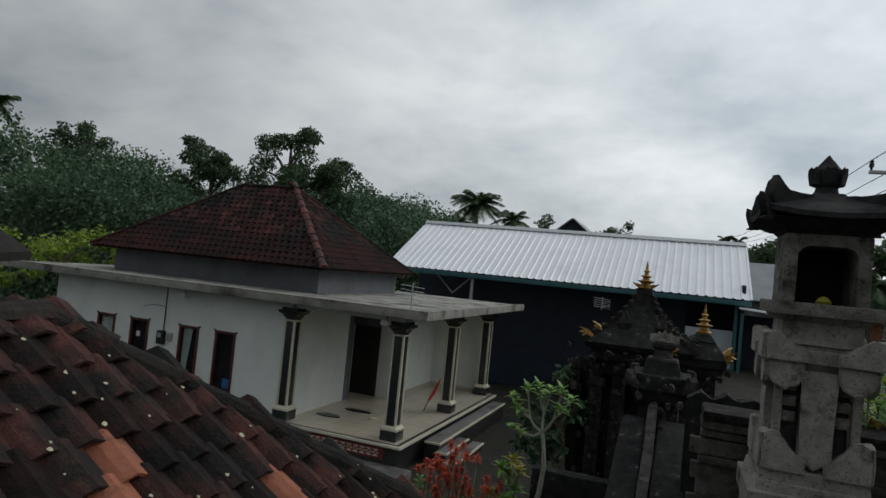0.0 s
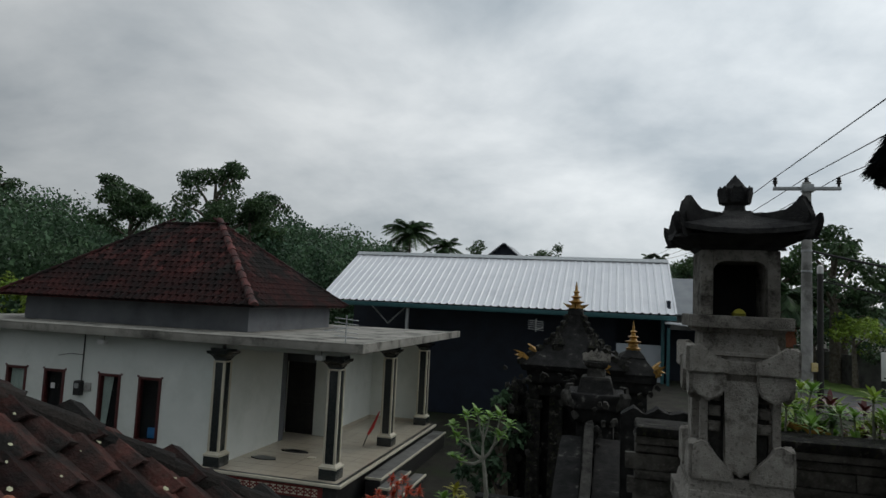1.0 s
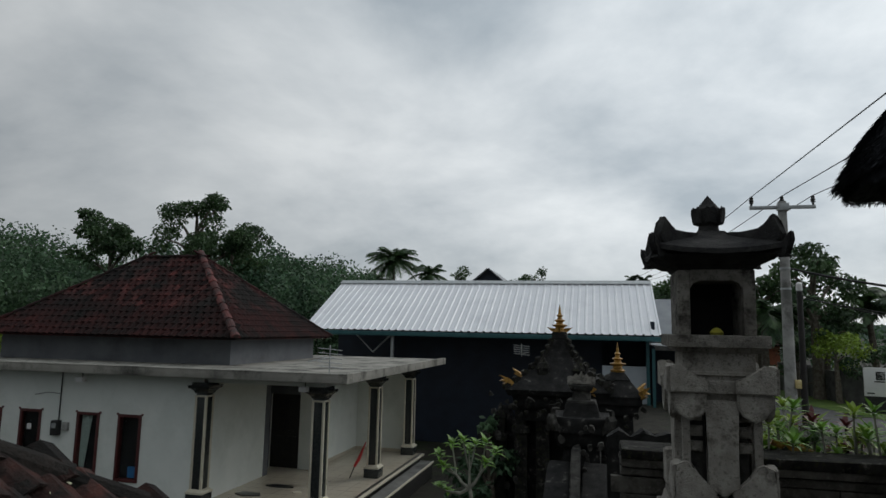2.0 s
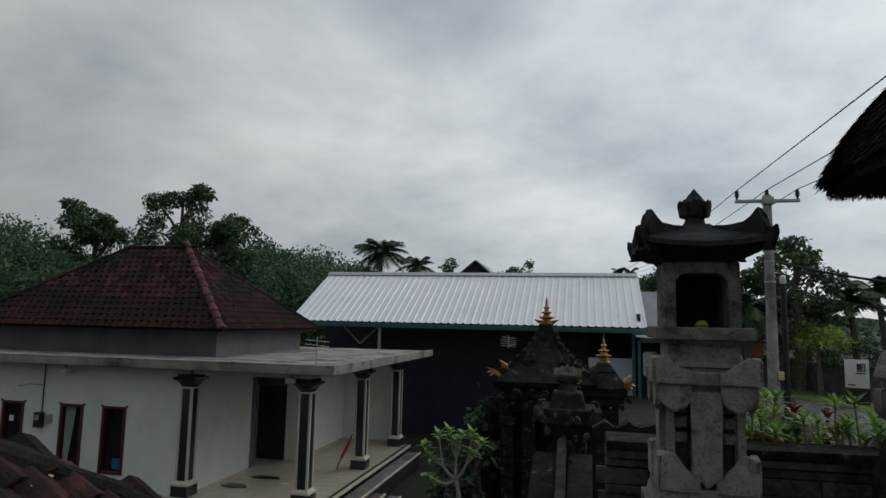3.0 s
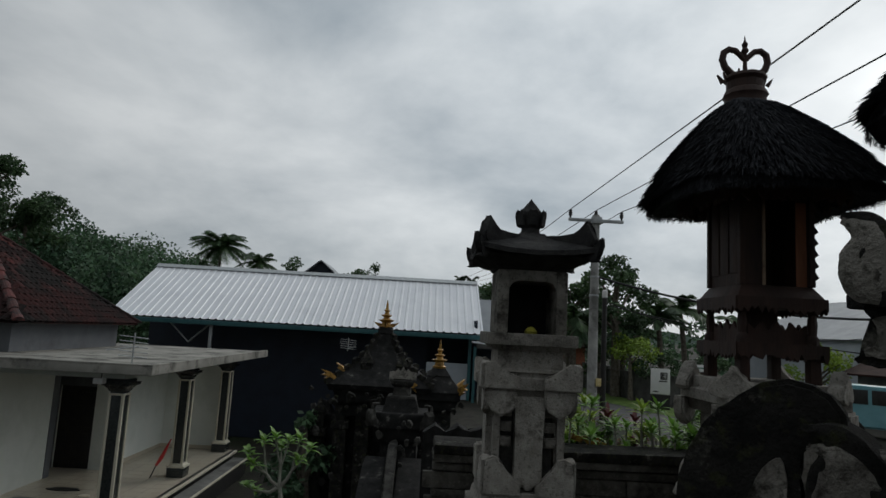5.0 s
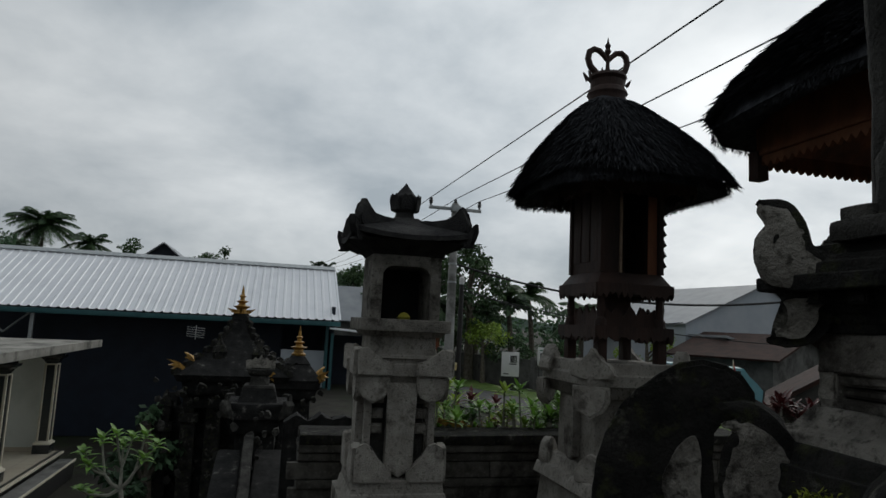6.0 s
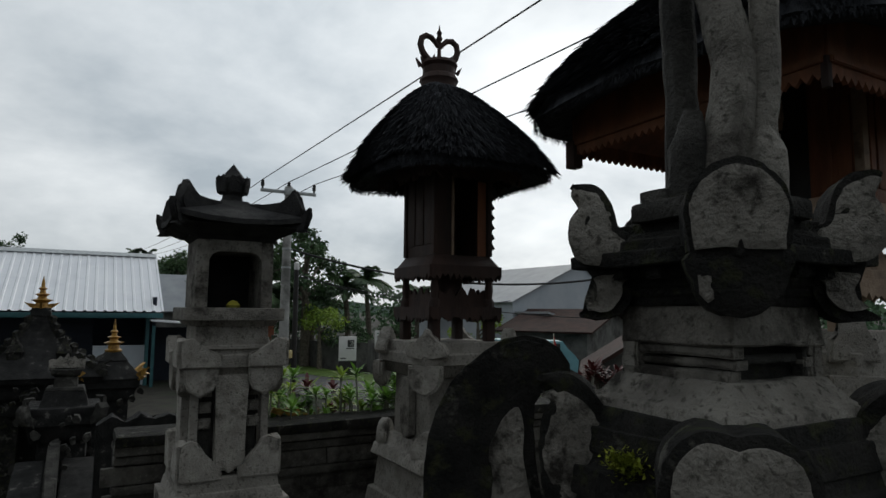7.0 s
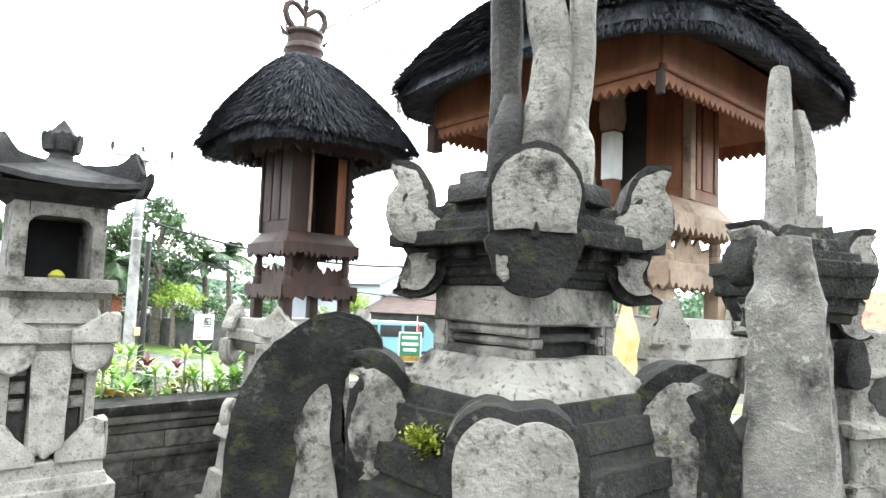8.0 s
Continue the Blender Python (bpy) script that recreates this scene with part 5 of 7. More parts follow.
def lump(rows, sides=10, squash=0.85, amount=0.02, seed=0.0):
    bm = B()
    rings = []
    for r, z, dx in rows:
        ring = []
        for k in range(sides):
            a = k * math.tau / sides
            c, sn = math.cos(a), math.sin(a)
            g = (abs(c) ** 4 + abs(sn) ** 4) ** (-0.25)
            p = Vector((c * g * r + dx, sn * g * r * squash, z))
            ring.append(bm.verts.new(p + noise.noise_vector(p * 6 + Vector((seed, 0, 0))) * amount))
        rings.append(ring)
    for a, b in zip(rings, rings[1:]):
        for k in range(sides):
            bm.faces.new((a[k], a[(k + 1) % sides], b[(k + 1) % sides], b[k]))
    bm.faces.new(rings[0][::-1])
    bm.faces.new(rings[-1])
    bmesh.ops.subdivide_edges(bm, edges=bm.edges[:], cuts=2, use_grid_fill=True)
    for v in bm.verts:
        v.co += noise.noise_vector(v.co * 15) * amount * 0.5
    return bm


part("pillar", lump([(0.30, 0.0, 0), (0.26, 1.5, 0), (0.19, 1.75, 0), (0.165, 1.95, 0), (0.155, 2.2, 0), (0.14, 2.4, 0), (0.13, 2.6, 0), (0.115, 2.8, 0), (0.11, 2.95, 0)], 16), "stone", s4, "lichen-stained grey pillar")
part("shoulder", bumpy(stack(B(), [(2.52, 2.56, 0.15, 0.16), (2.56, 2.62, 0.17, 0.18), (2.62, 2.70, 0.20, 0.205), (2.70, 2.76, 0.215, 0.215), (2.76, 2.80, 0.18, 0.18), (2.80, 2.85, 0.155, 0.15), (2.85, 2.90, 0.12, 0.11)]), 2, 0.010, 10), "mossy_black", s4, "black stepped shoulder")
part("prong", lump([(0.055, 2.85, -0.04), (0.048, 3.1, -0.045), (0.04, 3.35, -0.048), (0.036, 3.52, -0.045), (0.028, 3.57, -0.045)], 8, 1, 0.01, 3), "stone", s4, "broken pale stone prong")
part("prong", lump([(0.04, 2.85, 0.075), (0.038, 3.1, 0.085), (0.036, 3.22, 0.085), (0.03, 3.33, 0.065), (0.022, 3.40, 0.04)], 8, 1, 0.01, 7), "stone", s4)
bm = lump([(0.26, 1.0, 0), (0.22, 1.5, 0), (0.175, 1.62, 0), (0.165, 1.85, 0), (0.152, 1.88, 0), (0.150, 2.14, 0), (0.140, 2.16, 0), (0.134, 2.38, 0), (0.122, 2.42, 0), (0.116, 2.60, 0), (0.098, 2.68, 0), (0.088, 2.84, 0)], 20, 0.42, 0.03, 5)
bm.transform(pose(-0.20, -0.20, 0, 0, 0, -45))
part("pillar_slab", bm, "pillar_stone", s4, "tall lichen-stained slab with worn edges")
BIG = 1.35
for sx, dx in ((-1, 0.10), (1, 0.23)):
    cm = pose(sx * dx, 0, 2.66, 0, 0, 0 if sx > 0 else 180)
    sided("side_curl", [(u * BIG, v * BIG) for u, v in EAR], cm, 0.15, s4, "black upturned side curl", "pale flaking side")
    sided("side_hook", [(u * BIG, v * BIG) for u, v in HOOK], cm @ pose(0.01, 0, -0.04), 0.14, s4, "black hooked side lobe", "pale worn side of the hook")
    lw = pose(sx * 0.25, 0, 2.05, 0, 0, 0 if sx > 0 else 180)
    part("lower_wing", carved([(-0.15, -0.5), (0.25, -0.5), (0.28, -0.2), (0.2, 0.02), (0.28, 0.16), (0.18, 0.27), (0.06, 0.2), (0.1, 0.1), (0.02, 0.0), (-0.15, 0.06)], lw, 0.18, 0.02, 3, 0.01), "mossy_black" if sx < 0 else "dark_stone", s4, "black curled side wing")
part("side_block", bumpy(stack(B(), [(0.0, 1.75, 0.24, 0.24), (1.75, 1.9, 0.22, 0.21), (1.9, 2.08, 0.17, 0.16), (2.08, 2.13, 0.2, 0.2), (2.13, 2.3, 0.15, 0.12), (2.3, 2.34, 0.14, 0.14), (2.34, 2.5, 0.10, 0.10)], 0.36, 0.05), 2, 0.012), "plaster", s4, "weathered stone side block")
for z, r in ((1.30, 0.20), (1.62, 0.16)):
    part("fallen_stone", bumpy(stack(B(), [(z, z + 0.12, r, r * 0.95), (z + 0.12, z + 0.26, r * 0.8, r * 0.6)], 0.70, -0.08), 2, 0.03, 7), "stone", s4, "rough broken stone")
# no hollow here: a solid black slab paints the recess's shade
part("bracket_recess", carved([(0.17, 0.0), (0.27, 0.0), (0.27, 0.13), (0.22, 0.18), (0.17, 0.13)], pose(0, -0.08, 2.28), 0.08, 0.01, 2), "mossy_black", s4, "black pointed slab standing in for a shaded recess")

# ---- large thatched shrine with carved orange wood ----
WX, WY, WB = 4.56, 3.05, 2.15
s5 = thing("carved_thatched_shrine", (WX, WY, WB), "carved orange wood shrine under a wide black thatch", "shrine")
part("footing", stack(B(), [(0, 0.9, 0.75, 0.75), (0.9, 1.2, 0.66, 0.62)]), "pale_stone", s5)
ped = part("pedestal", stack(B(), [(1.2, 1.4, 0.58, 0.55), (1.4, 2.05, 0.46, 0.46), (2.05, 2.2, 0.52, 0.55), (2.2, 2.36, 0.57, 0.57), (2.36, 2.48, 0.53, 0.50)]), "pale_stone", s5, "pale smooth stone pedestal")
for a, b, ang in CORNERS:
    bm = B()
    petal(bm, pose(a * 0.53, b * 0.53, 2.22, 0, 0, ang + 90), 0.3, 0.3, 0.12, 0.015)
    prism(bm, [(-0.14, 0), (0.14, 0), (0.12, 0.14), (0.06, 0.18), (0.05, 0.32), (-0.05, 0.32), (-0.06, 0.18), (-0.12, 0.14)], pose(a * 0.5, b * 0.5, 2.3, 0, 0, ang + 90), 0.12, 0.015)
    part("corner_lobe", bm, "pale_stone", ped)
    part("corner_post", box(B(), a * 0.42 - 0.05, a * 0.42 + 0.05, b * 0.42 - 0.05, b * 0.42 + 0.05, 1.4, 2.05, 0.012), "pale_stone", ped)
for a, b, ang in CORNERS:
    part("leg", box(B(), a * 0.38 - 0.06, a * 0.38 + 0.06, b * 0.38 - 0.06, b * 0.38 + 0.06, 2.42, 2.78, 0.01), "pale_wood", s5)
    part("post", wood_post(B(), a * 0.38, b * 0.38, 2.88, 3.14, 0.055), "pale_wood", s5, "turned pale wooden post")
sh = part("lower_shelf", box(B(), -0.47, 0.47, -0.47, 0.47, 2.78, 2.88, 0.01), "pale_wood", s5, "carved pale wood shelf")
part("apron", fretted(B(), 0.48, 2.66, 2.82), "pale_wood", sh, "fretwork apron")
for a, b, ang in SIDES:
    part("carved_rail", prism(B(), [(-0.3, 0), (0.3, 0), (0.3, 0.14), (0.2, 0.1), (0.13, 0.2), (0.05, 0.13), (0.0, 0.22), (-0.05, 0.13), (-0.13, 0.2), (-0.2, 0.1), (-0.3, 0.14)], pose(0, 0, 2.88, 0, 0, ang) @ pose(0, -0.36, 0), 0.03), "pale_wood", s5)
sh = part("upper_shelf", stack(B(), [(3.14, 3.22, 0.50, 0.50), (3.22, 3.36, 0.50, 0.40)]), "pale_wood", s5, "carved pale wood shelf")
part("apron", fretted(B(), 0.51, 3.05, 3.22), "pale_wood", sh, "fretwork apron")
cab = part("cabin", box(B(), -0.02, 0.40, -0.40, -0.36, 3.36, 4.3), "orange_wood", s5, "orange carved wooden cabin")
for dims in ((0.36, 0.40, -0.36, 0.40, 3.36, 4.3), (-0.40, 0.36, 0.36, 0.40, 3.36, 4.3), (-0.06, -0.02, -0.40, -0.04, 3.36, 4.3)):
    part("wall_board", box(B(), *dims), "orange_wood", cab)
part("back_board", box(B(), -0.02, 0.02, -0.04, 0.36, 3.36, 4.3), "dark_door", cab, "dark inner board")
part("corner_strip", box(B(), -0.085, -0.015, -0.425, -0.36, 3.36, 4.25, 0.006), "pale_wood", cab)
for x0, x1 in ((0.03, 0.09), (0.12, 0.28), (0.31, 0.37)):
    part("carved_panel", box(B(), x0, x1, -0.412, -0.398, 3.45, 4.1, 0.008), "orange_wood", cab)
for y0, y1 in ((-0.34, -0.24), (-0.2, -0.08)):
    part("carved_panel", box(B(), -0.072, -0.058, y0, y1, 3.45, 4.1, 0.006), "orange_wood", cab)
for y in (0.03, 0.42):
    po = part("porch_post", box(B(), -0.47, -0.37, y - 0.05, y + 0.05, 3.3, 4.45, 0.008), "orange_wood", s5, "carved wooden post wrapped in white cloth")
    part("cloth", box(B(), -0.478, -0.362, y - 0.058, y + 0.058, 3.5, 3.86, 0.01), "white_cloth", po, "white cloth wrapped round the post")
    part("carved_block", stack(B(), [(3.88, 3.95, 0.065, 0.07), (3.95, 4.1, 0.075, 0.07), (4.1, 4.2, 0.06, 0.085)], -0.42, y), "pale_wood", po)
RX5, RY5, RO = 1.47, 1.40, 0.22
FX, FY, FC = RX5 - 0.40, RY5 - 0.38, -0.09
bm = B()
q0 = [bm.verts.new((FC + a * (FX - 0.02), b * (FY - 0.02) + RO, 3.98)) for a, b, _ in CORNERS]
q1 = [bm.verts.new((FC + a * 0.45, b * 0.4 + RO, 4.50)) for a, b, _ in CORNERS]
for i in range(4):
    bm.faces.new((q0[i], q0[(i + 1) % 4], q1[(i + 1) % 4], q1[i]))
bm.faces.new(q1)
part("soffit", bm, "orange_wood", s5, "orange boarded soffit")
for a, b, ang in SIDES:
    half, off = (FX, FY) if b else (FY, FX)
    pts = [(-half, 0.46), (half, 0.46)]
    teeth = 30
    for k in range(teeth * 4, -1, -1):
        pts.append((-half + 2 * half * k / (teeth * 4), (0.075, 0.05, 0.03, 0.05)[k % 4]))
    board = part("fascia", prism(B(), pts[::-1], pose(FC, RO, 3.82, 0, 0, ang) @ pose(0, -off, 0), 0.03), "orange_wood", s5, "deep orange fascia board with a fretted lower edge")
    part("moulding", prism(B(), [(-half, 0.12), (half, 0.12), (half, 0.16), (-half, 0.16)], pose(FC, RO, 3.82, 0, 0, ang) @ pose(0, -off - 0.025, 0), 0.03, 0.006), "orange_wood", board)
for a, b, ang in CORNERS:
    k = 0.05 if b > 0 else 0.022
    part("bracket_foot", box(B(), FC + a * FX - k, FC + a * FX + k, RO + b * FY - k, RO + b * FY + k, 3.80 if b < 0 else 3.76, 3.98, 0.010), "brown_wood", s5)
    part("rafter", tube(B(), [(FC + a * 0.45, b * 0.4 + RO, 4.46), (FC + a * (FX - 0.1), b * (FY - 0.1) + RO, 4.02)], 0.035, 6), "orange_wood", s5)
thatch_roof(s5, RX5 + 0.02, 4.12, 5.42, 0.28, 0.12, 24000, bulge=0.15, half_y=RY5, seed=11, hollow=0.6).location = (-0.09, RO, 0)

# yellow cloth on a stake, and a stone urn of red plants
clo = thing("temple_cloth", (3.72, 2.66, 2.15), "pale yellow temple cloth draped on a thin stake", "cloth")
part("stake", tube(B(), [(0, 0, 0), (0, 0, 2.62)], 0.012, 6), "brown_wood", clo)
bm = B()
ringsc = []
for k in range(9):
    z = 2.6 - 0.66 * k / 8
    r = 0.02 + 0.045 * min(1, k / 3)
    ringsc.append([bm.verts.new((r * (1 + 0.35 * math.sin(j * 2.4 + k)) * math.cos(j * math.tau / 12), r * (1 + 0.35 * math.sin(j * 2.4 + k)) * math.sin(j * math.tau / 12), z)) for j in range(12)])
for a, b in zip(ringsc, ringsc[1:]):
    for j in range(12):
        bm.faces.new((a[j], a[(j + 1) % 12], b[(j + 1) % 12], b[j])).smooth = True
part("drape", bm, "yellow_cloth", clo)
part("hem", lathe(B(), [(0.07, 2.02), (0.08, 2.0), (0.08, 1.97), (0.06, 1.96)], sides=12), "gold", clo, "gold fringe")

# ---- compound wall of dark stone courses ----
WY0, WX0, WX1, WTOP = 6.55, 0.25, 5.2, 3.66
cwall = thing("compound_wall", (0, WY0, 0), "dark mossy stone compound wall with a moulded coping", "wall", kind="structure")
part("core", box(B(), WX0, WX1, 0.06, 0.30, 0, WTOP - 0.1), "black_stone", cwall)
part("coping", bumpy(box(B(), WX0, WX1, -0.10, 0.42, WTOP - 0.10, WTOP, 0.03), 3, 0.018, 5), "mossy_black", cwall, "black mossy coping")
part("moulding", bumpy(box(B(), WX0, WX1, -0.07, 0.36, WTOP - 0.17, WTOP - 0.10, 0.015), 3, 0.010), "wall_stone", cwall)
part("moulding", bumpy(box(B(), WX0, WX1, -0.03, 0.34, WTOP - 0.26, WTOP - 0.185, 0.015), 3, 0.010), "wall_stone", cwall)
part("ledge", bumpy(box(B(), WX0, WX1, -0.05, 0.34, WTOP - 0.50, WTOP - 0.43, 0.012), 3, 0.008), "wall_stone", cwall)
part("gate_wall", bumpy(box(B(), -1.9, 0.4, 2.95, 3.2, 0, 1.9, 0.02), 3, 0.015, 5), "black_stone", cwall)

bm = B()
pts = [(0.15, 0.0), (2.6, 0.0)]
for k in range(17):
    u = 2.6 - 2.45 * k / 16
    pts.append((u, 3.42 + 0.11 * (k % 2) + 0.09 * noise.noise((k * 1.7, 0, 0))))
prism(bm, pts[::-1], pose(0, 2.3, 0), 0.26, 0.015)
part("carved_wall", bumpy(bm, 2, 0.02, 6), "black_stone", cwall, "jagged carved black stone wall")

# ---- stone gate with gilded finials ----
GX, GY = -0.72, 13.5
gate = thing("temple_gate", (GX, GY, 0), "black carved stone temple gate with a gilded finial", "gate")
part("plinth", bumpy(stack(B(), [(0, 0.5, 1.15, 1.1), (0.5, 0.9, 1.0, 0.95)]), 2, 0.02, 5), "black_stone", gate)
for sx in (-1, 1):
    part("jamb", bumpy(box(B(), sx * 0.62 - 0.26, sx * 0.62 + 0.26, -0.4, 0.4, 0.9, 3.2, 0.02), 3, 0.02, 6), "black_stone", gate, "carved black stone jamb")
    part("pier", bumpy(stack(B(), [(0.3, 2.5, 0.3, 0.28), (2.5, 2.7, 0.34, 0.34), (2.7, 2.95, 0.26, 0.22), (2.95, 3.2, 0.18, 0.1)], sx * 1.15, 0.05), 2, 0.02, 6), "black_stone", gate, "stepped black side pier")
part("door", box(B(), -0.36, 0.36, -0.05, 0.05, 0.9, 2.9), "dark_door", gate, "dark carved gate door")
part("lintel", bumpy(stack(B(), [(3.0, 3.25, 0.7, 0.76), (3.25, 3.5, 0.82, 0.88), (3.5, 3.62, 0.94, 1.0)]), 2, 0.015, 6), "black_stone", gate, "stepped black lintel")
bm = B()
rows = []
for k in range(9):
    f = k / 8
    rows.append((3.62 + 0.125 * k, 3.62 + 0.125 * (k + 1), 0.86 * (1 - f) ** 1.7 + 0.16, 0.86 * (1 - min(1, f + 0.1)) ** 1.7 + 0.14))
groof = part("roof", rough(stack(bm, rows, bevel=0.01), 0.012, 6), "black_stone", gate, "tiered black stone roof")
for a, b, ang in CORNERS:
    for k in range(8):
        r = (0.86 * (1 - k / 8) ** 1.7 + 0.16) * 1.38
        part("hip_crest", prism(B(), [(r - 0.12, 0), (r + 0.03, 0.0), (r + 0.05, 0.09), (r - 0.02, 0.13), (r - 0.12, 0.1)], pose(0, 0, 3.62 + 0.125 * k, 0, 0, ang), 0.08), "mossy_black", groof)
    part("hip_ornament", prism(B(), [(0, 0), (0.1, 0.0), (0.16, 0.07), (0.12, 0.1), (0.2, 0.14), (0.14, 0.17), (0.22, 0.25), (0.09, 0.19), (0.02, 0.1)], pose(a * 0.84, b * 0.84, 3.66, 0, 0, ang) @ Matrix.Diagonal((1.7, 1, 0.95, 1)), 0.06), "gold" if a < 0 else "dark_stone", groof, "flame-shaped gilded hip ornament" if a < 0 else "")
gold_profile = [(0.13, 0.0), (0.15, 0.05), (0.10, 0.08), (0.09, 0.14), (0.17, 0.19), (0.08, 0.21), (0.06, 0.25), (0.12, 0.29), (0.05, 0.31), (0.04, 0.36), (0.07, 0.39), (0.03, 0.42), (0.025, 0.5), (0.0, 0.62)]
fin = part("finial", lathe(B(), [(r, 4.70 + z) for r, z in gold_profile], sides=12), "gold", gate, "gilded tiered finial")
for ang in range(0, 360, 90):
    part("finial_wing", prism(B(), [(0.05, 0.0), (0.17, 0.03), (0.27, 0.12), (0.19, 0.10), (0.1, 0.09)], pose(0, 0, 4.73, 0, 0, ang), 0.03), "gold", fin)
for x, y, h in ((-0.32, -0.55, 4.28), (-1.02, -0.55, 4.32), (-1.9, -0.3, 3.3), (-1.45, -0.5, 3.5)):
    part("antefix", bumpy(stack(B(), [(0.3, h - 0.75, 0.14, 0.12), (h - 0.75, h - 0.6, 0.17, 0.16), (h - 0.6, h - 0.3, 0.09, 0.11), (h - 0.3, h - 0.18, 0.13, 0.08), (h - 0.18, h, 0.06, 0.01)], x - GX + 0.0, y), 1, 0.02, 7), "mossy_black", gate, "mossy pointed stone antefix")
# smaller tower beside it
tower = thing("stone_tower", (0.42, 13.0, 0.6), "small black stone tower with a gilded top and corners", "tower")
part("shaft", bumpy(stack(B(), [(0, 1.2, 0.4, 0.38), (1.2, 2.6, 0.28, 0.26), (2.6, 2.8, 0.34, 0.38), (2.8, 2.95, 0.42, 0.44)]), 2, 0.015, 6), "black_stone", tower)
part("roof", rough(stack(B(), [(2.95, 3.1, 0.46, 0.34), (3.1, 3.25, 0.34, 0.22), (3.25, 3.4, 0.24, 0.12)]), 0.008, 8), "black_stone", tower)
part("finial", lathe(B(), [(r * 0.95, 3.38 + z * 0.95) for r, z in gold_profile], sides=12), "gold", tower, "gilded tiered finial")
for a, b, ang in CORNERS:
    part("corner_ornament", prism(B(), [(0, 0), (0.12, 0.0), (0.2, 0.07), (0.15, 0.1), (0.27, 0.14), (0.18, 0.18), (0.27, 0.29), (0.12, 0.2), (0.04, 0.12)], pose(a * 0.34, b * 0.34, 2.93, 0, 0, ang) @ Matrix.Diagonal((1.1, 1, 0.8, 1)), 0.06), "gold", tower, "flame-shaped gilded corner")
# small shrine before the gate, with a pale crown
ms = thing("small_stone_shrine", (-0.22, 10.9, 0.85), "small black stone shrine topped by a pale carved crown", "shrine")
part("body", bumpy(stack(B(), [(-0.85, 1.4, 0.45, 0.4), (1.4, 1.6, 0.48, 0.5), (1.6, 2.1, 0.3, 0.28), (2.1, 2.3, 0.36, 0.42), (2.3, 2.55, 0.44, 0.44), (2.55, 2.75, 0.3, 0.24)]), 2, 0.02, 7), "black_stone", ms)
for a, b, ang in CORNERS:
    part("corner_leaf", bumpy(curl(B(), pose(a * 0.28, b * 0.28, 2.3, 0, 0, ang), 0.85, 0.16), 1, 0.012), "dark_stone", ms, "curled corner leaf with pale edges")
part("niche_block", bumpy(stack(B(), [(2.75, 2.8, 0.24, 0.22), (2.8, 2.95, 0.15, 0.14), (2.95, 3.05, 0.17, 0.2)]), 1, 0.01), "dark_stone", ms)
for k in range(5):
    x = (k - 2) * 0.085
    part("crown_leaf", prism(B(), [(-0.05, 0), (0.05, 0), (0.055, 0.12), (0, 0.22 - abs(k - 2) * 0.04), (-0.055, 0.12)], pose(x, -0.12, 3.05, -12, 0, 0), 0.06, 0.01), "plaster", ms, "pale crown leaf")
part("crown_back", bumpy(stack(B(), [(3.05, 3.2, 0.15, 0.10)]), 1, 0.01), "dark_stone", ms)
def relief(parent, x0, x1, y, z0, z1, count, size, seed, material):
    """Worn carving: many small knobs and leaves standing out of a face."""
    rnd = random.Random(seed)
    bm = B()
    for _ in range(count):
        x, z, r = rnd.uniform(x0, x1), rnd.uniform(z0, z1), size * rnd.uniform(0.5, 1.3)
        n = rnd.choice((5, 6, 7))
        pts = [(x + r * rnd.uniform(0.6, 1.0) * math.cos(j * math.tau / n), z + r * rnd.uniform(0.6, 1.2) * math.sin(j * math.tau / n)) for j in range(n)]
        prism(bm, pts[::-1], pose(0, y + rnd.uniform(-0.02, 0.02), 0, rnd.uniform(-15, 15), 0, rnd.uniform(-15, 15)), r * 0.9)
    ob = part("carved_relief", bm, material, parent, "worn carved relief with pale lichen")
    return tagged(ob, "worn carved relief with pale lichen", kind="stuff")


relief(gate, -1.45, 1.4, -0.42, 0.9, 3.5, 130, 0.075, 31, "dark_stone")
relief(gate, -0.9, 0.9, -0.72, 3.0, 3.6, 50, 0.07, 32, "mossy_black")
relief(ms, -0.46, 0.46, -0.44, -0.4, 2.5, 60, 0.065, 33, "dark_stone")
relief(tower, -0.4, 0.4, -0.36, 0.6, 2.9, 40, 0.06, 34, "mossy_black")
# stair balustrade running down towards the court
bal = thing("stair_balustrade", (-0.3, 8.9, 0), "dark sloping stone stair with a pale-spotted central ridge", "stair")
for x0, x1, z in ((-0.42, -0.08, 2.5), (0.1, 0.50, 2.5)):
    bm = prism(B(), [(-1.3, 0), (1.5, 0), (1.5, z + 0.25), (1.1, z + 0.2), (-1.0, 1.9), (-1.3, 1.85)], pose((x0 + x1) / 2, 0, 0, 0, 0, 90), x1 - x0, 0.02)
    part("ramp", bumpy(bm, 2, 0.012, 6), "black_stone", bal, "smooth dark sloping stone slab")
bm = prism(B(), [(-1.35, 0), (1.55, 0), (1.55, 3.0), (1.1, 2.96), (-1.0, 2.08), (-1.35, 2.0)], pose(0.01, 0, 0, 0, 0, 90), 0.13, 0.02)
part("ridge", bumpy(bm, 3, 0.025, 9), "dark_stone", bal, "knobbly pale-spotted stone ridge")
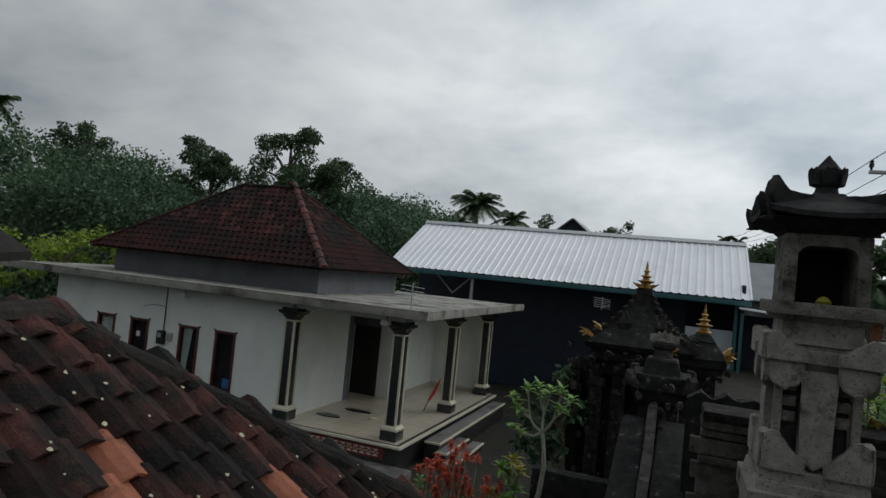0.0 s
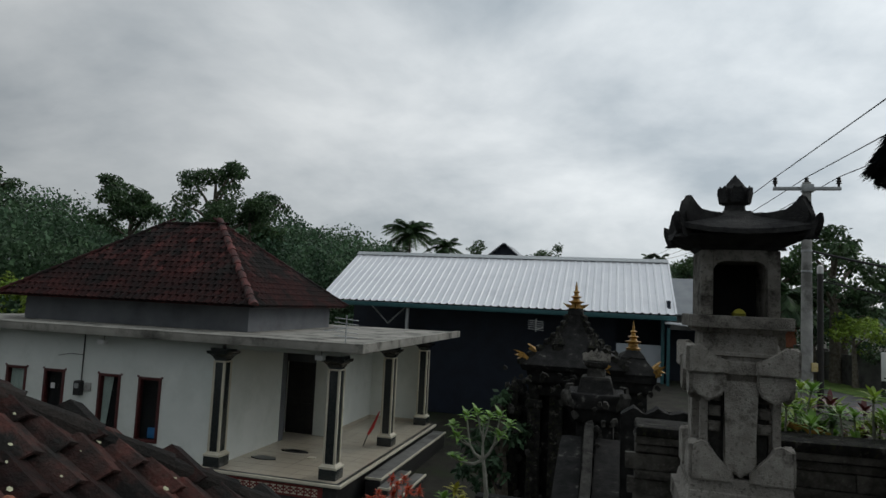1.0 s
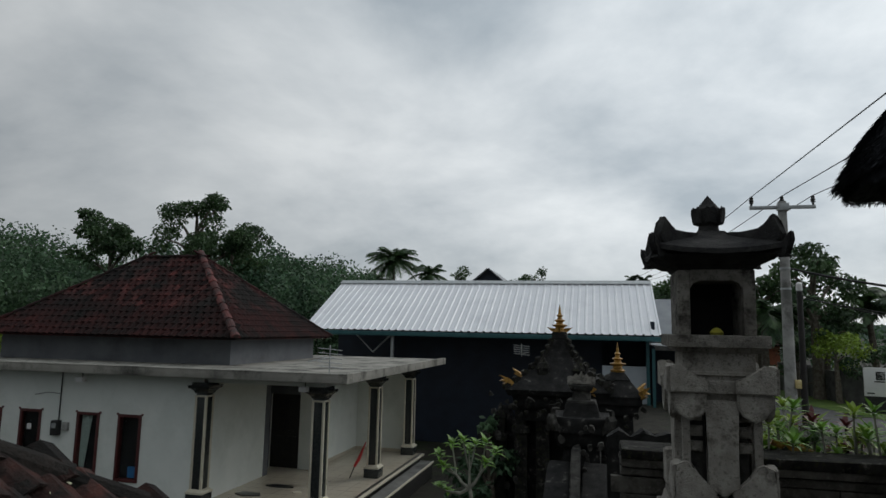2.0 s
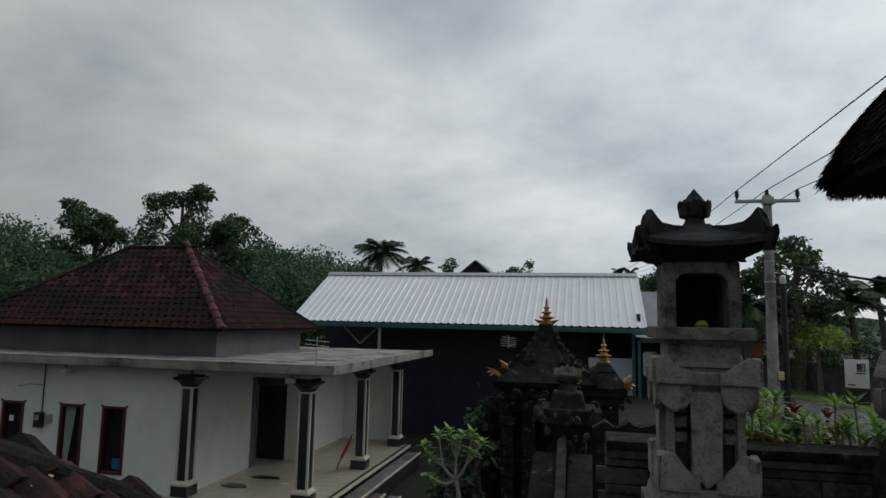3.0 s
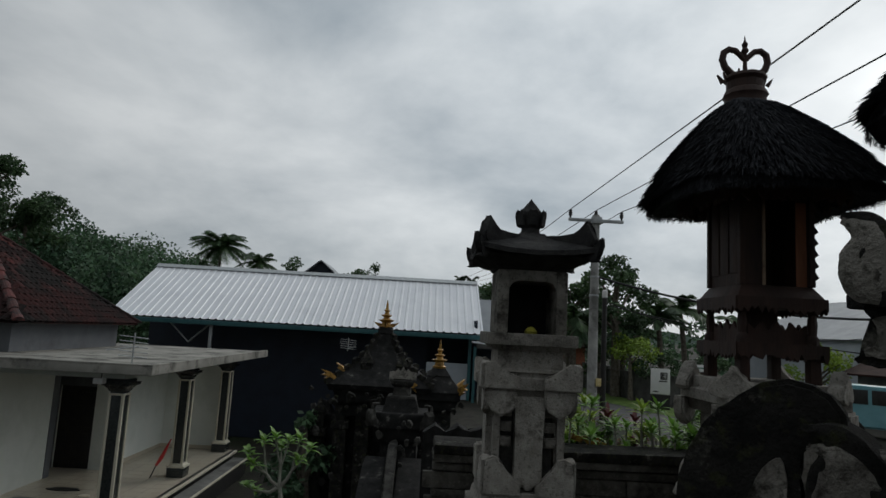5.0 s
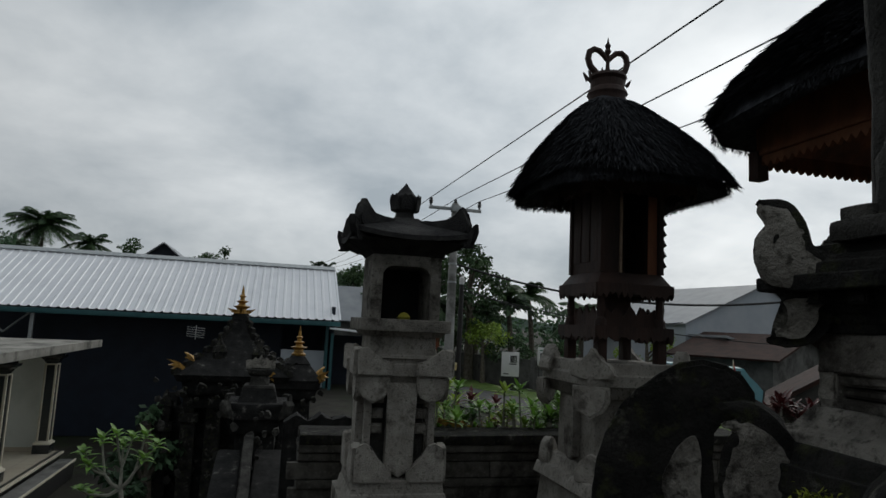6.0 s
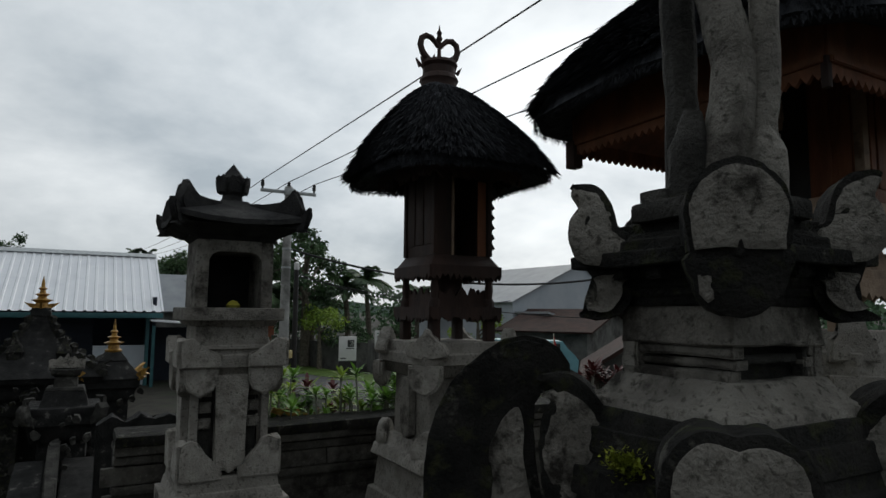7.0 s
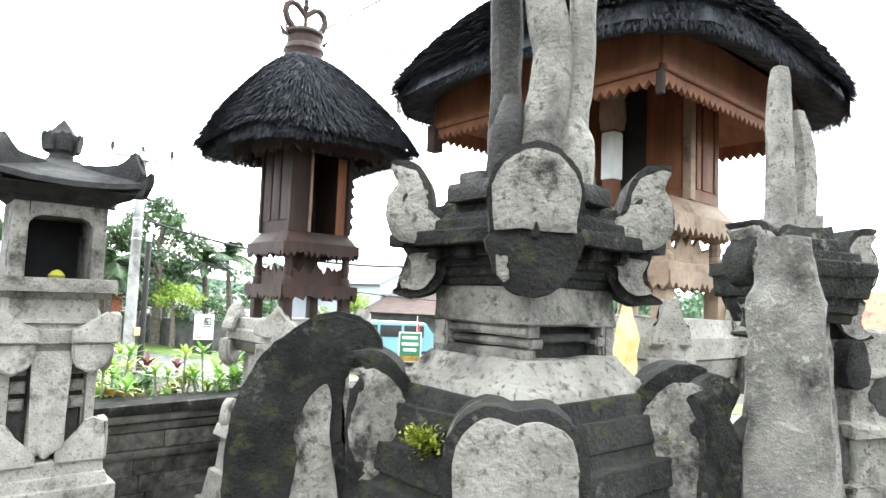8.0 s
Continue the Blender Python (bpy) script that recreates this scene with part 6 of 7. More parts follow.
# ---- road side: pole, wires, signs, far buildings ----
pole = thing("utility_pole", (5.44, 20.44, 2.1), "tapered grey concrete utility pole with a three-insulator crossarm", "utility pole")
part("shaft", lathe(B(), [(0.17, 0), (0.15, 3.0), (0.12, 6.65)], sides=14), "concrete", pole)
part("crossarm", box(B(), -0.90, 0.90, -0.045, 0.045, 6.42, 6.52, 0.008), "steel", pole, "grey steel crossarm")
part("bracket", box(B(), -0.16, 0.16, -0.16, 0.02, 6.36, 6.58, 0.01), "steel", pole)
INSUL = (-0.84, 0.0, 0.84)
for x in INSUL:
    part("insulator", lathe(B(), [(0.03, 6.52), (0.035, 6.60), (0.075, 6.62), (0.05, 6.66), (0.075, 6.69), (0.045, 6.73), (0.06, 6.77), (0.03, 6.81)], x, 0, 10), "black_plastic", pole, "dark ribbed insulator")
part("meter_box", box(B(), 0.08, 0.24, -0.2, -0.08, 1.18, 1.42, 0.01), "yellow_cloth", pole, "small yellow box")
for z in (4.0, 4.6):
    part("band", lathe(B(), [(0.15, z), (0.155, z + 0.02), (0.15, z + 0.06)], sides=14), "steel", pole)
pole2 = thing("timber_pole", (5.92, 20.9, 2.1), "slim dark timber pole with a pale lamp head", "pole")
part("shaft", lathe(B(), [(0.10, 0), (0.08, 4.0)], sides=10), "dark_door", pole2)
part("lamp_head", lathe(B(), [(0.05, 3.98), (0.09, 4.02), (0.09, 4.22), (0.03, 4.27)], sides=10), "sign_white", pole2)


def wire(points, r, label, group="overhead wires", sag=0.0):
    bm = B()
    a, b = Vector(points[0]), Vector(points[1])
    pts = []
    for k in range(21):
        u = k / 20
        p = a.lerp(b, u)
        p.z -= sag * 4 * u * (1 - u)
        pts.append(p)
    tube(bm, pts, r, 6)
    return solo("wire", bm, "wire", label, "wire", group)


for dx, end in ((-0.84, (6.01, -18, 9.11)), (0.0, (8.37, -18, 9.10)), (0.84, (11.87, -18, 9.12))):
    wire([(5.44 + dx, 20.44, 8.91), end], 0.013, "thin black overhead power wire from the pole", sag=0.03)
    wire([(5.44 + dx, 20.44, 8.91), (3.2 + dx, 62, 9.6)], 0.012, "thin black overhead power wire from the pole", sag=0.5)
wire([(5.5, 20.44, 6.75), (15.5, 16.4, 6.0)], 0.035, "thick twisted black service cable", "service cables", 0.62)
wire([(5.9, 20.9, 5.9), (15.2, 16.2, 4.6)], 0.016, "thin pale service cable", "service cables", 0.3)
wire([(5.9, 20.9, 6.0), (13.5, 19.5, 5.2)], 0.014, "thin pale service cable", "service cables", 0.5)


def board_sign(at, w, h, turn, top, label, marks):
    s = thing("sign", at, label, "sign", "roadside signs", turn=turn)
    b = part("board", box(B(), -w / 2, w / 2, -0.03, 0.03, top - h, top, 0.008), "sign_white", s, "white printed sign board")
    for sx in (-1, 1):
        part("post", box(B(), sx * w * 0.4 - 0.02, sx * w * 0.4 + 0.02, 0.03, 0.07, 0, top - 0.05), "black_plastic", s)
    for name, x0, x1, z0, z1, material in marks:
        part(name, box(B(), x0, x1, -0.036, -0.03, top + z0, top + z1), material, b)
    return s


def lettering(text, size, material, parent, m):
    cu = bpy.data.curves.new("lettering", "FONT")
    cu.body, cu.size, cu.extrude, cu.align_x = text, size, 0.002, "CENTER"
    tmp = bpy.data.objects.new("lettering", cu)
    me = bpy.data.meshes.new_from_object(tmp)
    bpy.data.objects.remove(tmp)
    me.materials.append(M[material])
    ob = new("lettering", me)
    ob.parent = parent
    ob.matrix_local = m @ pose(0, 0, 0, 90, 0, 0)
    return ob


sg = board_sign((9.35, 25.1, 2.12), 0.72, 0.98, -18, 1.62, "white roadside sign board with black lettering", [
    ("logo", 0.0, 0.26, -0.42, -0.14, "black_plastic"), ("logo_field", 0.03, 0.23, -0.39, -0.17, "sign_white"), ("mark", 0.08, 0.18, -0.33, -0.24, "black_plastic"),
    ("text_bar", -0.05, 0.26, -0.50, -0.46, "black_plastic"), ("text_bar", -0.28, -0.06, -0.90, -0.86, "black_plastic")])
part("base", box(B(), -0.36, 0.36, -0.02, 0.06, 0, 0.62), "black_plastic", sg, "black lower panel")
sg2 = board_sign((10.75, 24.8, 2.12), 0.62, 0.72, -22, 1.86, "white roadside sign with dark lettering", [
    ("text_bar", -0.2, -0.1, -0.52, -0.22, "black_plastic"), ("text_bar", -0.04, 0.22, -0.50, -0.26, "brown_wood"), ("text_bar", -0.2, 0.22, -0.62, -0.58, "brown_wood"), ("text_bar", -0.22, 0.22, -0.14, -0.1, "sign_green")])
gs = thing("green_sign", (12.5, 16.1, 2.1), "green and white lettered sign on a pale stand", "sign", turn=-38)
gb_ = part("board", box(B(), -0.32, 0.32, -0.02, 0.02, 0.62, 1.48, 0.008), "sign_green", gs)
part("frame", box(B(), -0.36, 0.36, 0.02, 0.04, 0.58, 1.52), "sign_white", gs)
for z, w in ((1.30, 0.24), (1.10, 0.26), (0.92, 0.2)):
    part("text_bar", box(B(), -w, w, -0.026, -0.02, z, z + 0.09), "sign_white", gb_)
part("lower_panel", box(B(), -0.32, 0.32, -0.025, -0.02, 0.62, 0.78), "gold", gb_)
for sx in (-1, 1):
    part("leg", box(B(), sx * 0.2 - 0.02, sx * 0.2 + 0.02, 0.0, 0.04, 0, 0.62), "cream", gs)
fl = thing("red_flag", (13.4, 16.9, 2.1), "small red pennant on a thin pole", "flag")
part("staff", tube(B(), [(0, 0, 0), (0, 0, 2.0)], 0.015, 6), "cream", fl)
part("pennant", prism(B(), [(0, 1.1), (0.16, 1.3), (0.02, 1.9), (0, 1.9)], pose(0, 0, 0, 0, 0, -35), 0.012), "red_paint", fl)

# pale blue parked van
van = thing("van", (14.9, 20.2, 2.12), "pale blue parked van with dark windows", "van", turn=-30)
bm = prism(B(), [(-1.7, 0.35), (1.7, 0.35), (1.75, 0.9), (1.55, 1.05), (1.15, 1.6), (-1.6, 1.65), (-1.75, 1.0)][::-1], Matrix.Identity(4), 1.5, 0.06)
body = part("body", bm, "car_paint", van)
for x0, x1 in ((-1.5, -0.7), (-0.6, 0.2), (0.3, 1.05)):
    part("window", box(B(), x0, x1, -0.765, -0.755, 1.08, 1.52, 0.003), "black_plastic", body)
for x in (-1.1, 1.1):
    w = part("wheel", prism(B(), [(0.3 * math.cos(a), 0.3 * math.sin(a)) for a in [k * math.tau / 16 for k in range(16)]][::-1], pose(x, -0.66, 0.3), 0.2, 0.02), "black_plastic", van)
    part("rim", prism(B(), [(0.17 * math.cos(a), 0.17 * math.sin(a)) for a in [k * math.tau / 12 for k in range(12)]][::-1], pose(x, -0.765, 0.3), 0.02), "steel", w)

# boundary wall of the road with piers
bw = thing("boundary_wall", (0, 0, 2.1), "grey concrete block boundary wall along the road", "wall", kind="structure")
line = [Vector((8.6, 34)), Vector((9.6, 29)), Vector((11.0, 26.6)), Vector((14.5, 24.0))]
for a, b in zip(line, line[1:]):
    d = (b - a)
    ang = math.degrees(math.atan2(d.y, d.x))
    m = pose(a.x, a.y, 0, 0, 0, ang)
    bm = box(B(), 0, d.length, -0.06, 0.06, 0, 1.28)
    bm.transform(m)
    part("panel", bm, "block_wall", bw)
    n = max(1, int(d.length / 2.2))
    for k in range(n + 1):
        bm = box(B(), d.length * k / n - 0.11, d.length * k / n + 0.11, -0.1, 0.1, 0, 1.4, 0.01)
        bm.transform(m)
        part("pier", bm, "block_wall", bw)


def gable_house(name, at, turn, w, d, h, rise, wall, roof_m, label, over=0.3, category="building"):
    g = thing(name, at, label, category, turn=turn)
    bm = prism(B(), [(-w / 2, 0), (w / 2, 0), (w / 2, h), (0, h + rise), (-w / 2, h)][::-1], pose(0, 0, 0, 0, 0, 0), d)
    part("wall", bm, wall, g)
    for sx in (-1, 1):
        L = math.hypot(w / 2, rise)
        bm = box(B(), 0, L + over, -d / 2 - over, d / 2 + over, 0.02, 0.1)
        bm.transform(pose(0, 0, h + rise, 0, math.degrees(math.atan2(rise, w / 2)), 0) if sx > 0 else pose(0, 0, h + rise, 0, 0, 180) @ pose(0, 0, 0, 0, math.degrees(math.atan2(rise, w / 2)), 0))
        part("roof", bm, roof_m, g)
    return g


gh = gable_house("warehouse", (23.0, 31.5, 1.8), 5, 9.5, 9.0, 3.5, 2.1, "far_wall", "far_roof", "pale blue-grey gabled warehouse with a grey metal roof", 0.15)
part("lean_to", prism(B(), [(0, 0), (3.0, 0), (3.0, 2.2), (0, 2.9)][::-1], pose(-4.4, -5.6, 0), 2.2), "far_wall", gh)
part("lean_roof", prism(B(), [(-0.2, 2.95), (3.2, 2.2), (3.2, 2.28), (-0.2, 3.05)][::-1], pose(-4.4, -5.6, 0), 2.6), "far_roof", gh)
gable_house("roadside_house", (20.5, 24.2, 2.0), 25, 6.0, 4.0, 2.0, 0.9, "block_wall", "brown_roof", "low roadside house with a brown roof", 0.4)
gable_house("shed", (12.6, 11.6, 2.0), -42, 3.6, 4.0, 1.45, 1.15, "block_wall", "brown_roof", "low shed with a dark brown roof", 0.25)
aw = thing("awning", (19.0, 23.2, 2.1), "white sheet awning before the roadside house", "awning", turn=-38)
part("sheet", box(B(), -2.6, 2.6, -0.9, 0.9, 0.62, 0.68), "sign_white", aw)
for sx in (-1, 1):
    part("post", box(B(), sx * 2.4 - 0.04, sx * 2.4 + 0.04, -0.8, -0.72, 0, 0.62), "steel", aw)
gable_house("grey_roofed_house", (4.2, 37.5, 1.6), 90, 4.5, 4.0, 3.2, 1.8, "block_wall", "far_roof", "small house with a grey tiled gable roof", 0.3)
gable_house("blue_gabled_house", (-9.6, 60, 3.0), 0, 3.6, 6.0, 5.8, 1.5, "navy", "far_roof", "dark blue gabled house beyond the hall", 0.5)
gable_house("water_tower_house", (-21.5, 45.5, 2.4), 15, 1.9, 1.9, 4.7, 0.6, "cream", "brown_roof", "small tower house with a red-brown roof", 0.35)
gable_house("pink_house", (7.1, 41, 1.8), 80, 5, 6, 2.6, 1.6, "new_tile", "brown_roof", "pink-walled house with a dark gable roof", 0.4)
gable_house("red_roofed_house", (13.6, 3.3, 1.6), 20, 4.0, 5.0, 2.2, 1.25, "cream", "new_tile", "house with an orange-red tiled roof", 0.4)
lh = thing("old_pavilion", (-8.65, 3.25, 0.25), "old pavilion with a dark pitched roof and stained wall", "pavilion", turn=38)
part("wall", box(B(), -1.6, 1.9, -0.5, 0.6, 3.55, 4.2), "block_wall", lh)
part("post", box(B(), 1.45, 1.6, -0.6, -0.45, -0.38, 3.55), "dark_door", lh)
part("post", box(B(), -1.6, -1.45, -0.6, -0.45, -0.38, 3.55), "dark_door", lh)
part("roof", prism(B(), [(-2.3, 4.1), (2.3, 4.1), (2.3, 4.2), (0, 5.75), (-2.3, 4.2)][::-1], Matrix.Identity(4), 1.8), "hip_black", lh)
# lean-to roof strip beside the hall
lt = thing("lean_to", (2.9, 25.4, 1.4), "open lean-to with a white sheet roof", "lean-to")
part("sheet", prism(B(), [(-1.0, 2.95), (2.2, 2.72), (2.2, 2.78), (-1.0, 3.01)][::-1], Matrix.Identity(4), 2.4), "metal_roof", lt)
for x in (-0.9, 2.0):
    part("post", box(B(), x - 0.05, x + 0.05, -1.1, -1.0, 0, 2.8), "teal", lt)
part("back", box(B(), -0.9, 2.0, 1.1, 1.2, 0, 2.7), "navy", lt)


# ---- porch and roof details ----
def yagi(at, n, w, h, turn, label):
    a = thing("tv_antenna", at, label, "antenna", "television antennas", turn=turn)
    part("mast", tube(B(), [(0, 0, 0), (0, 0, h)], 0.016, 6), "steel", a)
    for k in range(n):
        z = h - 0.06 - k * (h * 0.8 / n)
        part("rod", tube(B(), [(-w / 2, 0, z), (w / 2, 0.0, z - 0.05)], 0.009, 5), "steel", a)
    return a


yagi((-5.85, 13.5, SLAB_TOP), 5, 0.55, 0.62, 20, "aluminium television antenna on the flat roof")
part("boom", tube(B(), [(-0.5, 0.1, 0.25), (0.1, 0, 0.35)], 0.012, 5), "steel", bpy.data.objects["tv_antenna"])
yagi((-2.78, 24.4, 3.8), 5, 0.6, 0.5, 0, "aluminium television antenna on the hall wall").location.z = 3.78
part("arm", tube(B(), [(0, 0, 0.1), (0, 2.6, 0.1)], 0.02, 5), "steel", bpy.data.objects["tv_antenna.001"])
for x, y in ((-12.19, 13.2), (-6.3, 13.25)):
    f = thing("floodlight", (x, y, 3.55), "small white floodlight under the eaves", "lamp", "floodlights")
    part("arm", tube(B(), [(0, 0, 0), (0, 0, -0.12)], 0.012, 6), "black_plastic", f)
    part("head", box(B(), -0.12, 0.08, -0.1, 0.06, -0.24, -0.12, 0.02), "sign_white", f)
mb = thing("meter_box", (-12.97, 13.4, 1.98), "black electricity meter on the wall", "meter box")
part("body", box(B(), -0.1, 0.1, -0.14, 0, 0, 0.36, 0.015), "black_plastic", mb)
part("window", box(B(), -0.06, 0.06, -0.148, -0.14, 0.18, 0.3), "steel", mb)
part("conduit", tube(B(), [(0.02, -0.02, 0.36), (0.02, -0.02, 1.55)], 0.014, 6), "black_plastic", mb)
part("cable", tube(B(), [(0.02, -0.02, 1.0), (-0.35, -0.02, 1.02), (-0.75, -0.02, 0.95)], 0.008, 5), "black_plastic", mb)
part("switch_box", box(B(), 0.17, 0.33, -0.07, 0, 0.12, 0.32, 0.01), "concrete", mb)
um = thing("umbrella", (-6.52, 17.0, FLOOR), "folded red and black umbrella leaning on a column", "umbrella")
part("canopy", tube(B(), [(0.0, 0.0, 0.3), (0.1, 0.06, 0.5), (0.27, 0.12, 0.95)], [0.035, 0.05, 0.015], 8), "red_paint", um)
part("shaft", tube(B(), [(-0.10, -0.06, 0.0), (0.0, 0.0, 0.3)], 0.016, 6), "black_plastic", um)
for (x, y), (a, b) in (((-8.3, 14.55), (0.32, 0.16)), ((-7.95, 15.5), (0.36, 0.13)), ((-7.25, 15.05), (0.12, 0.1))):
    bm = B()
    pts = [(a * math.cos(t) * (1 + 0.15 * math.sin(5 * t)), b * math.sin(t) * (1 + 0.1 * math.cos(3 * t))) for t in [k * math.tau / 18 for k in range(18)]]
    prism(bm, pts[::-1], pose(0, 0, 0, 90, 0, 0), 0.025)
    ob = solo("doormat", bm, "black_tile" if a > 0.2 else "cream", "dark crumpled doormat on the porch floor" if a > 0.2 else "small woven tray on the porch floor", "mat", "porch mats")
    ob.location = (x, y, FLOOR + 0.0135)
# loose rubble and weeds where the wall meets the ground
bm = B()
rnd = random.Random(5)
for k in range(40):
    x = rnd.uniform(-10.4, -9.3)
    box(bm, x, x + rnd.uniform(0.04, 0.12), 13.1 + rnd.uniform(0, 0.2), 13.3, 0.0, 0.62 + rnd.uniform(-0.08, 0.1) - abs(x + 9.7) * 0.15)
solo("rubble", bm, "concrete", "pale broken rubble heaped at the wall foot", "rubble", kind="stuff")


# ---- plants ----
def leaf_quads(rnd, centres, count, size, droop=0.3, verts=None, faces=None, shape=0.5):
    """Pointed bent leaves scattered in clumps (centre, radii)."""
    verts, faces = verts if verts is not None else [], faces if faces is not None else []
    weights = [r[0] * r[1] + r[1] * r[2] + r[0] * r[2] for _, r in centres]
    total = sum(weights)
    for (c, r), w in zip(centres, weights):
        for _ in range(int(count * w / total)):
            d = Vector((rnd.gauss(0, 1), rnd.gauss(0, 1), rnd.gauss(0, 1))).normalized()
            k = rnd.uniform(0.55, 1.05)
            p = Vector((c[0] + d.x * r[0] * k, c[1] + d.y * r[1] * k, c[2] + d.z * r[2] * k))
            a = Vector((rnd.uniform(-1, 1), rnd.uniform(-1, 1), rnd.uniform(-1, 0.5) - droop)).normalized()
            s = a.cross(Vector((rnd.uniform(-1, 1), rnd.uniform(-1, 1), rnd.uniform(-1, 1)))).normalized()
            L = size * rnd.uniform(0.6, 1.3)
            i = len(verts)
            verts += [p, p + a * L * 0.5 + s * L * shape * 0.5, p + a * L, p + a * L * 0.5 - s * L * shape * 0.5]
            faces.append((i, i + 1, i + 2, i + 3))
    return verts, faces


def tree(name, at, height, spread, seed, leaves, leaf, material="leaf", label="", group="", bare=0.45, limbs=7, core=True):
    rnd = random.Random(seed)
    t = thing(name, at, label, "tree", group)
    bm = B()
    lean = Vector((rnd.uniform(-0.05, 0.05), rnd.uniform(-0.05, 0.05), 0)) * height
    r0 = height * 0.022 + 0.05
    tube(bm, [(0, 0, -0.3), tuple(lean * 0.3 + Vector((0, 0, height * 0.3))), tuple(lean * 0.7 + Vector((0, 0, height * 0.6))), tuple(lean + Vector((0, 0, height * 0.9)))], [r0 * 1.3, r0, r0 * 0.7, r0 * 0.25], 8)
    clumps = []
    for k in range(limbs):
        a = k * 2.4 + rnd.uniform(-0.4, 0.4)
        h = height * rnd.uniform(bare, 0.8)
        base = lean * (h / height) + Vector((0, 0, h))
        reach = spread * rnd.uniform(0.5, 1.0) * (1.15 - 0.5 * (h / height))
        tip = base + Vector((math.cos(a) * reach, math.sin(a) * reach, height * rnd.uniform(0.08, 0.24)))
        midp = base.lerp(tip, 0.5) + Vector((0, 0, height * 0.02))
        tube(bm, [tuple(base), tuple(midp), tuple(tip)], [r0 * 0.45, r0 * 0.3, r0 * 0.1], 6)
        for j in range(3):
            c = base.lerp(tip, rnd.uniform(0.65, 1.1)) + Vector((rnd.uniform(-1, 1), rnd.uniform(-1, 1), rnd.uniform(-0.6, 1))) * spread * 0.22
            q = spread * rnd.uniform(0.16, 0.3)
            clumps.append((c, (q, q, q * 0.72)))
    for j in range(4):
        q = spread * rnd.uniform(0.18, 0.3)
        clumps.append((lean + Vector((rnd.uniform(-1, 1) * spread * 0.3, rnd.uniform(-1, 1) * spread * 0.3, height * rnd.uniform(0.84, 0.98))), (q, q, q * 0.75)))
    part("trunk", bm, "bark", t, "forked brown trunk")
    verts, faces = leaf_quads(rnd, clumps, leaves, leaf)
    cr = new("crown", from_arrays("crown", verts, faces, material))
    cr.parent = t
    return t


def palm(at, height, fronds, length, seed, label, group="coconut palms", material="leaf"):
    rnd = random.Random(seed)
    t = thing("palm", at, label, "palm tree", group)
    bm = B()
    bend = Vector((rnd.uniform(-0.08, 0.08), rnd.uniform(-0.05, 0.05), 0)) * height
    tube(bm, [tuple(bend * (k / 6) ** 2 + Vector((0, 0, height * k / 6))) for k in range(7)], [0.2, 0.16, 0.15, 0.14, 0.13, 0.12, 0.12], 8)
    part("trunk", bm, "bark", t, "slender ringed grey trunk")
    top = bend + Vector((0, 0, height))
    for k in range(fronds):
        a = k * 2.399 + rnd.uniform(-0.2, 0.2)
        lift_ = rnd.uniform(-0.35, 1.45)
        d = Vector((math.cos(a), math.sin(a), 0))
        L = length * rnd.uniform(0.8, 1.1)
        pts = []
        for j in range(9):
            u = j / 8
            pts.append(top + d * (L * u * math.cos(lift_ * 0.7)) + Vector((0, 0, L * (u * math.sin(lift_) - 0.62 * u * u))))
        verts, faces = [], []
        for j in range(8):
            p, q = pts[j], pts[j + 1]
            f = (q - p).normalized()
            s = f.cross(Vector((0, 0, 1))).normalized()
            i = len(verts)
            verts += [p - s * 0.02, p + s * 0.02, q + s * 0.015, q - s * 0.015]
            faces.append((i, i + 1, i + 2, i + 3))
            for m in range(4):
                u = (j + m / 4) / 8
                o = p.lerp(q, m / 4)
                ll = L * 0.30 * math.sin(math.pi * min(1, 0.18 + u * 0.85)) ** 0.7
                for sd in (-1, 1):
                    e = o + s * sd * ll * 0.75 + f * ll * 0.55 + Vector((0, 0, -ll * rnd.uniform(0.3, 0.65)))
                    i = len(verts)
                    verts += [o - f * 0.06, o + f * 0.09, e]
                    faces.append((i, i + 1, i + 2))
        fr = new("frond", from_arrays("frond", verts, faces, material))
        fr.parent = t
    return t


# the wooded slope behind the house
def wood(name, spots, count, size, seed, material, label):
    rnd = random.Random(seed)
    clumps = []
    for x, y, top, r in spots:
        g = ground_z(x, y)
        clumps.append(((x, y, top - r * 0.7), (r, r, r * 0.75)))
        for k in range(9):
            q = r * rnd.uniform(0.3, 0.55)
            clumps.append(((x + rnd.uniform(-1, 1) * r, y + rnd.uniform(-0.7, 0.7) * r, top - r * rnd.uniform(0.15, 1.5)), (q, q, q * 0.8)))
        h = g
        while h < top - r:
            clumps.append(((x + rnd.uniform(-1, 1) * r * 0.5, y + rnd.uniform(-1, 1) * r * 0.5, h + r * 0.4), (r, r * 0.9, r * 0.7)))
            h += r * 0.8
    verts, faces = leaf_quads(rnd, clumps, count, size, shape=0.75)
    return tagged(new(name, from_arrays(name, verts, faces, material)), label, "woodland", kind="stuff")


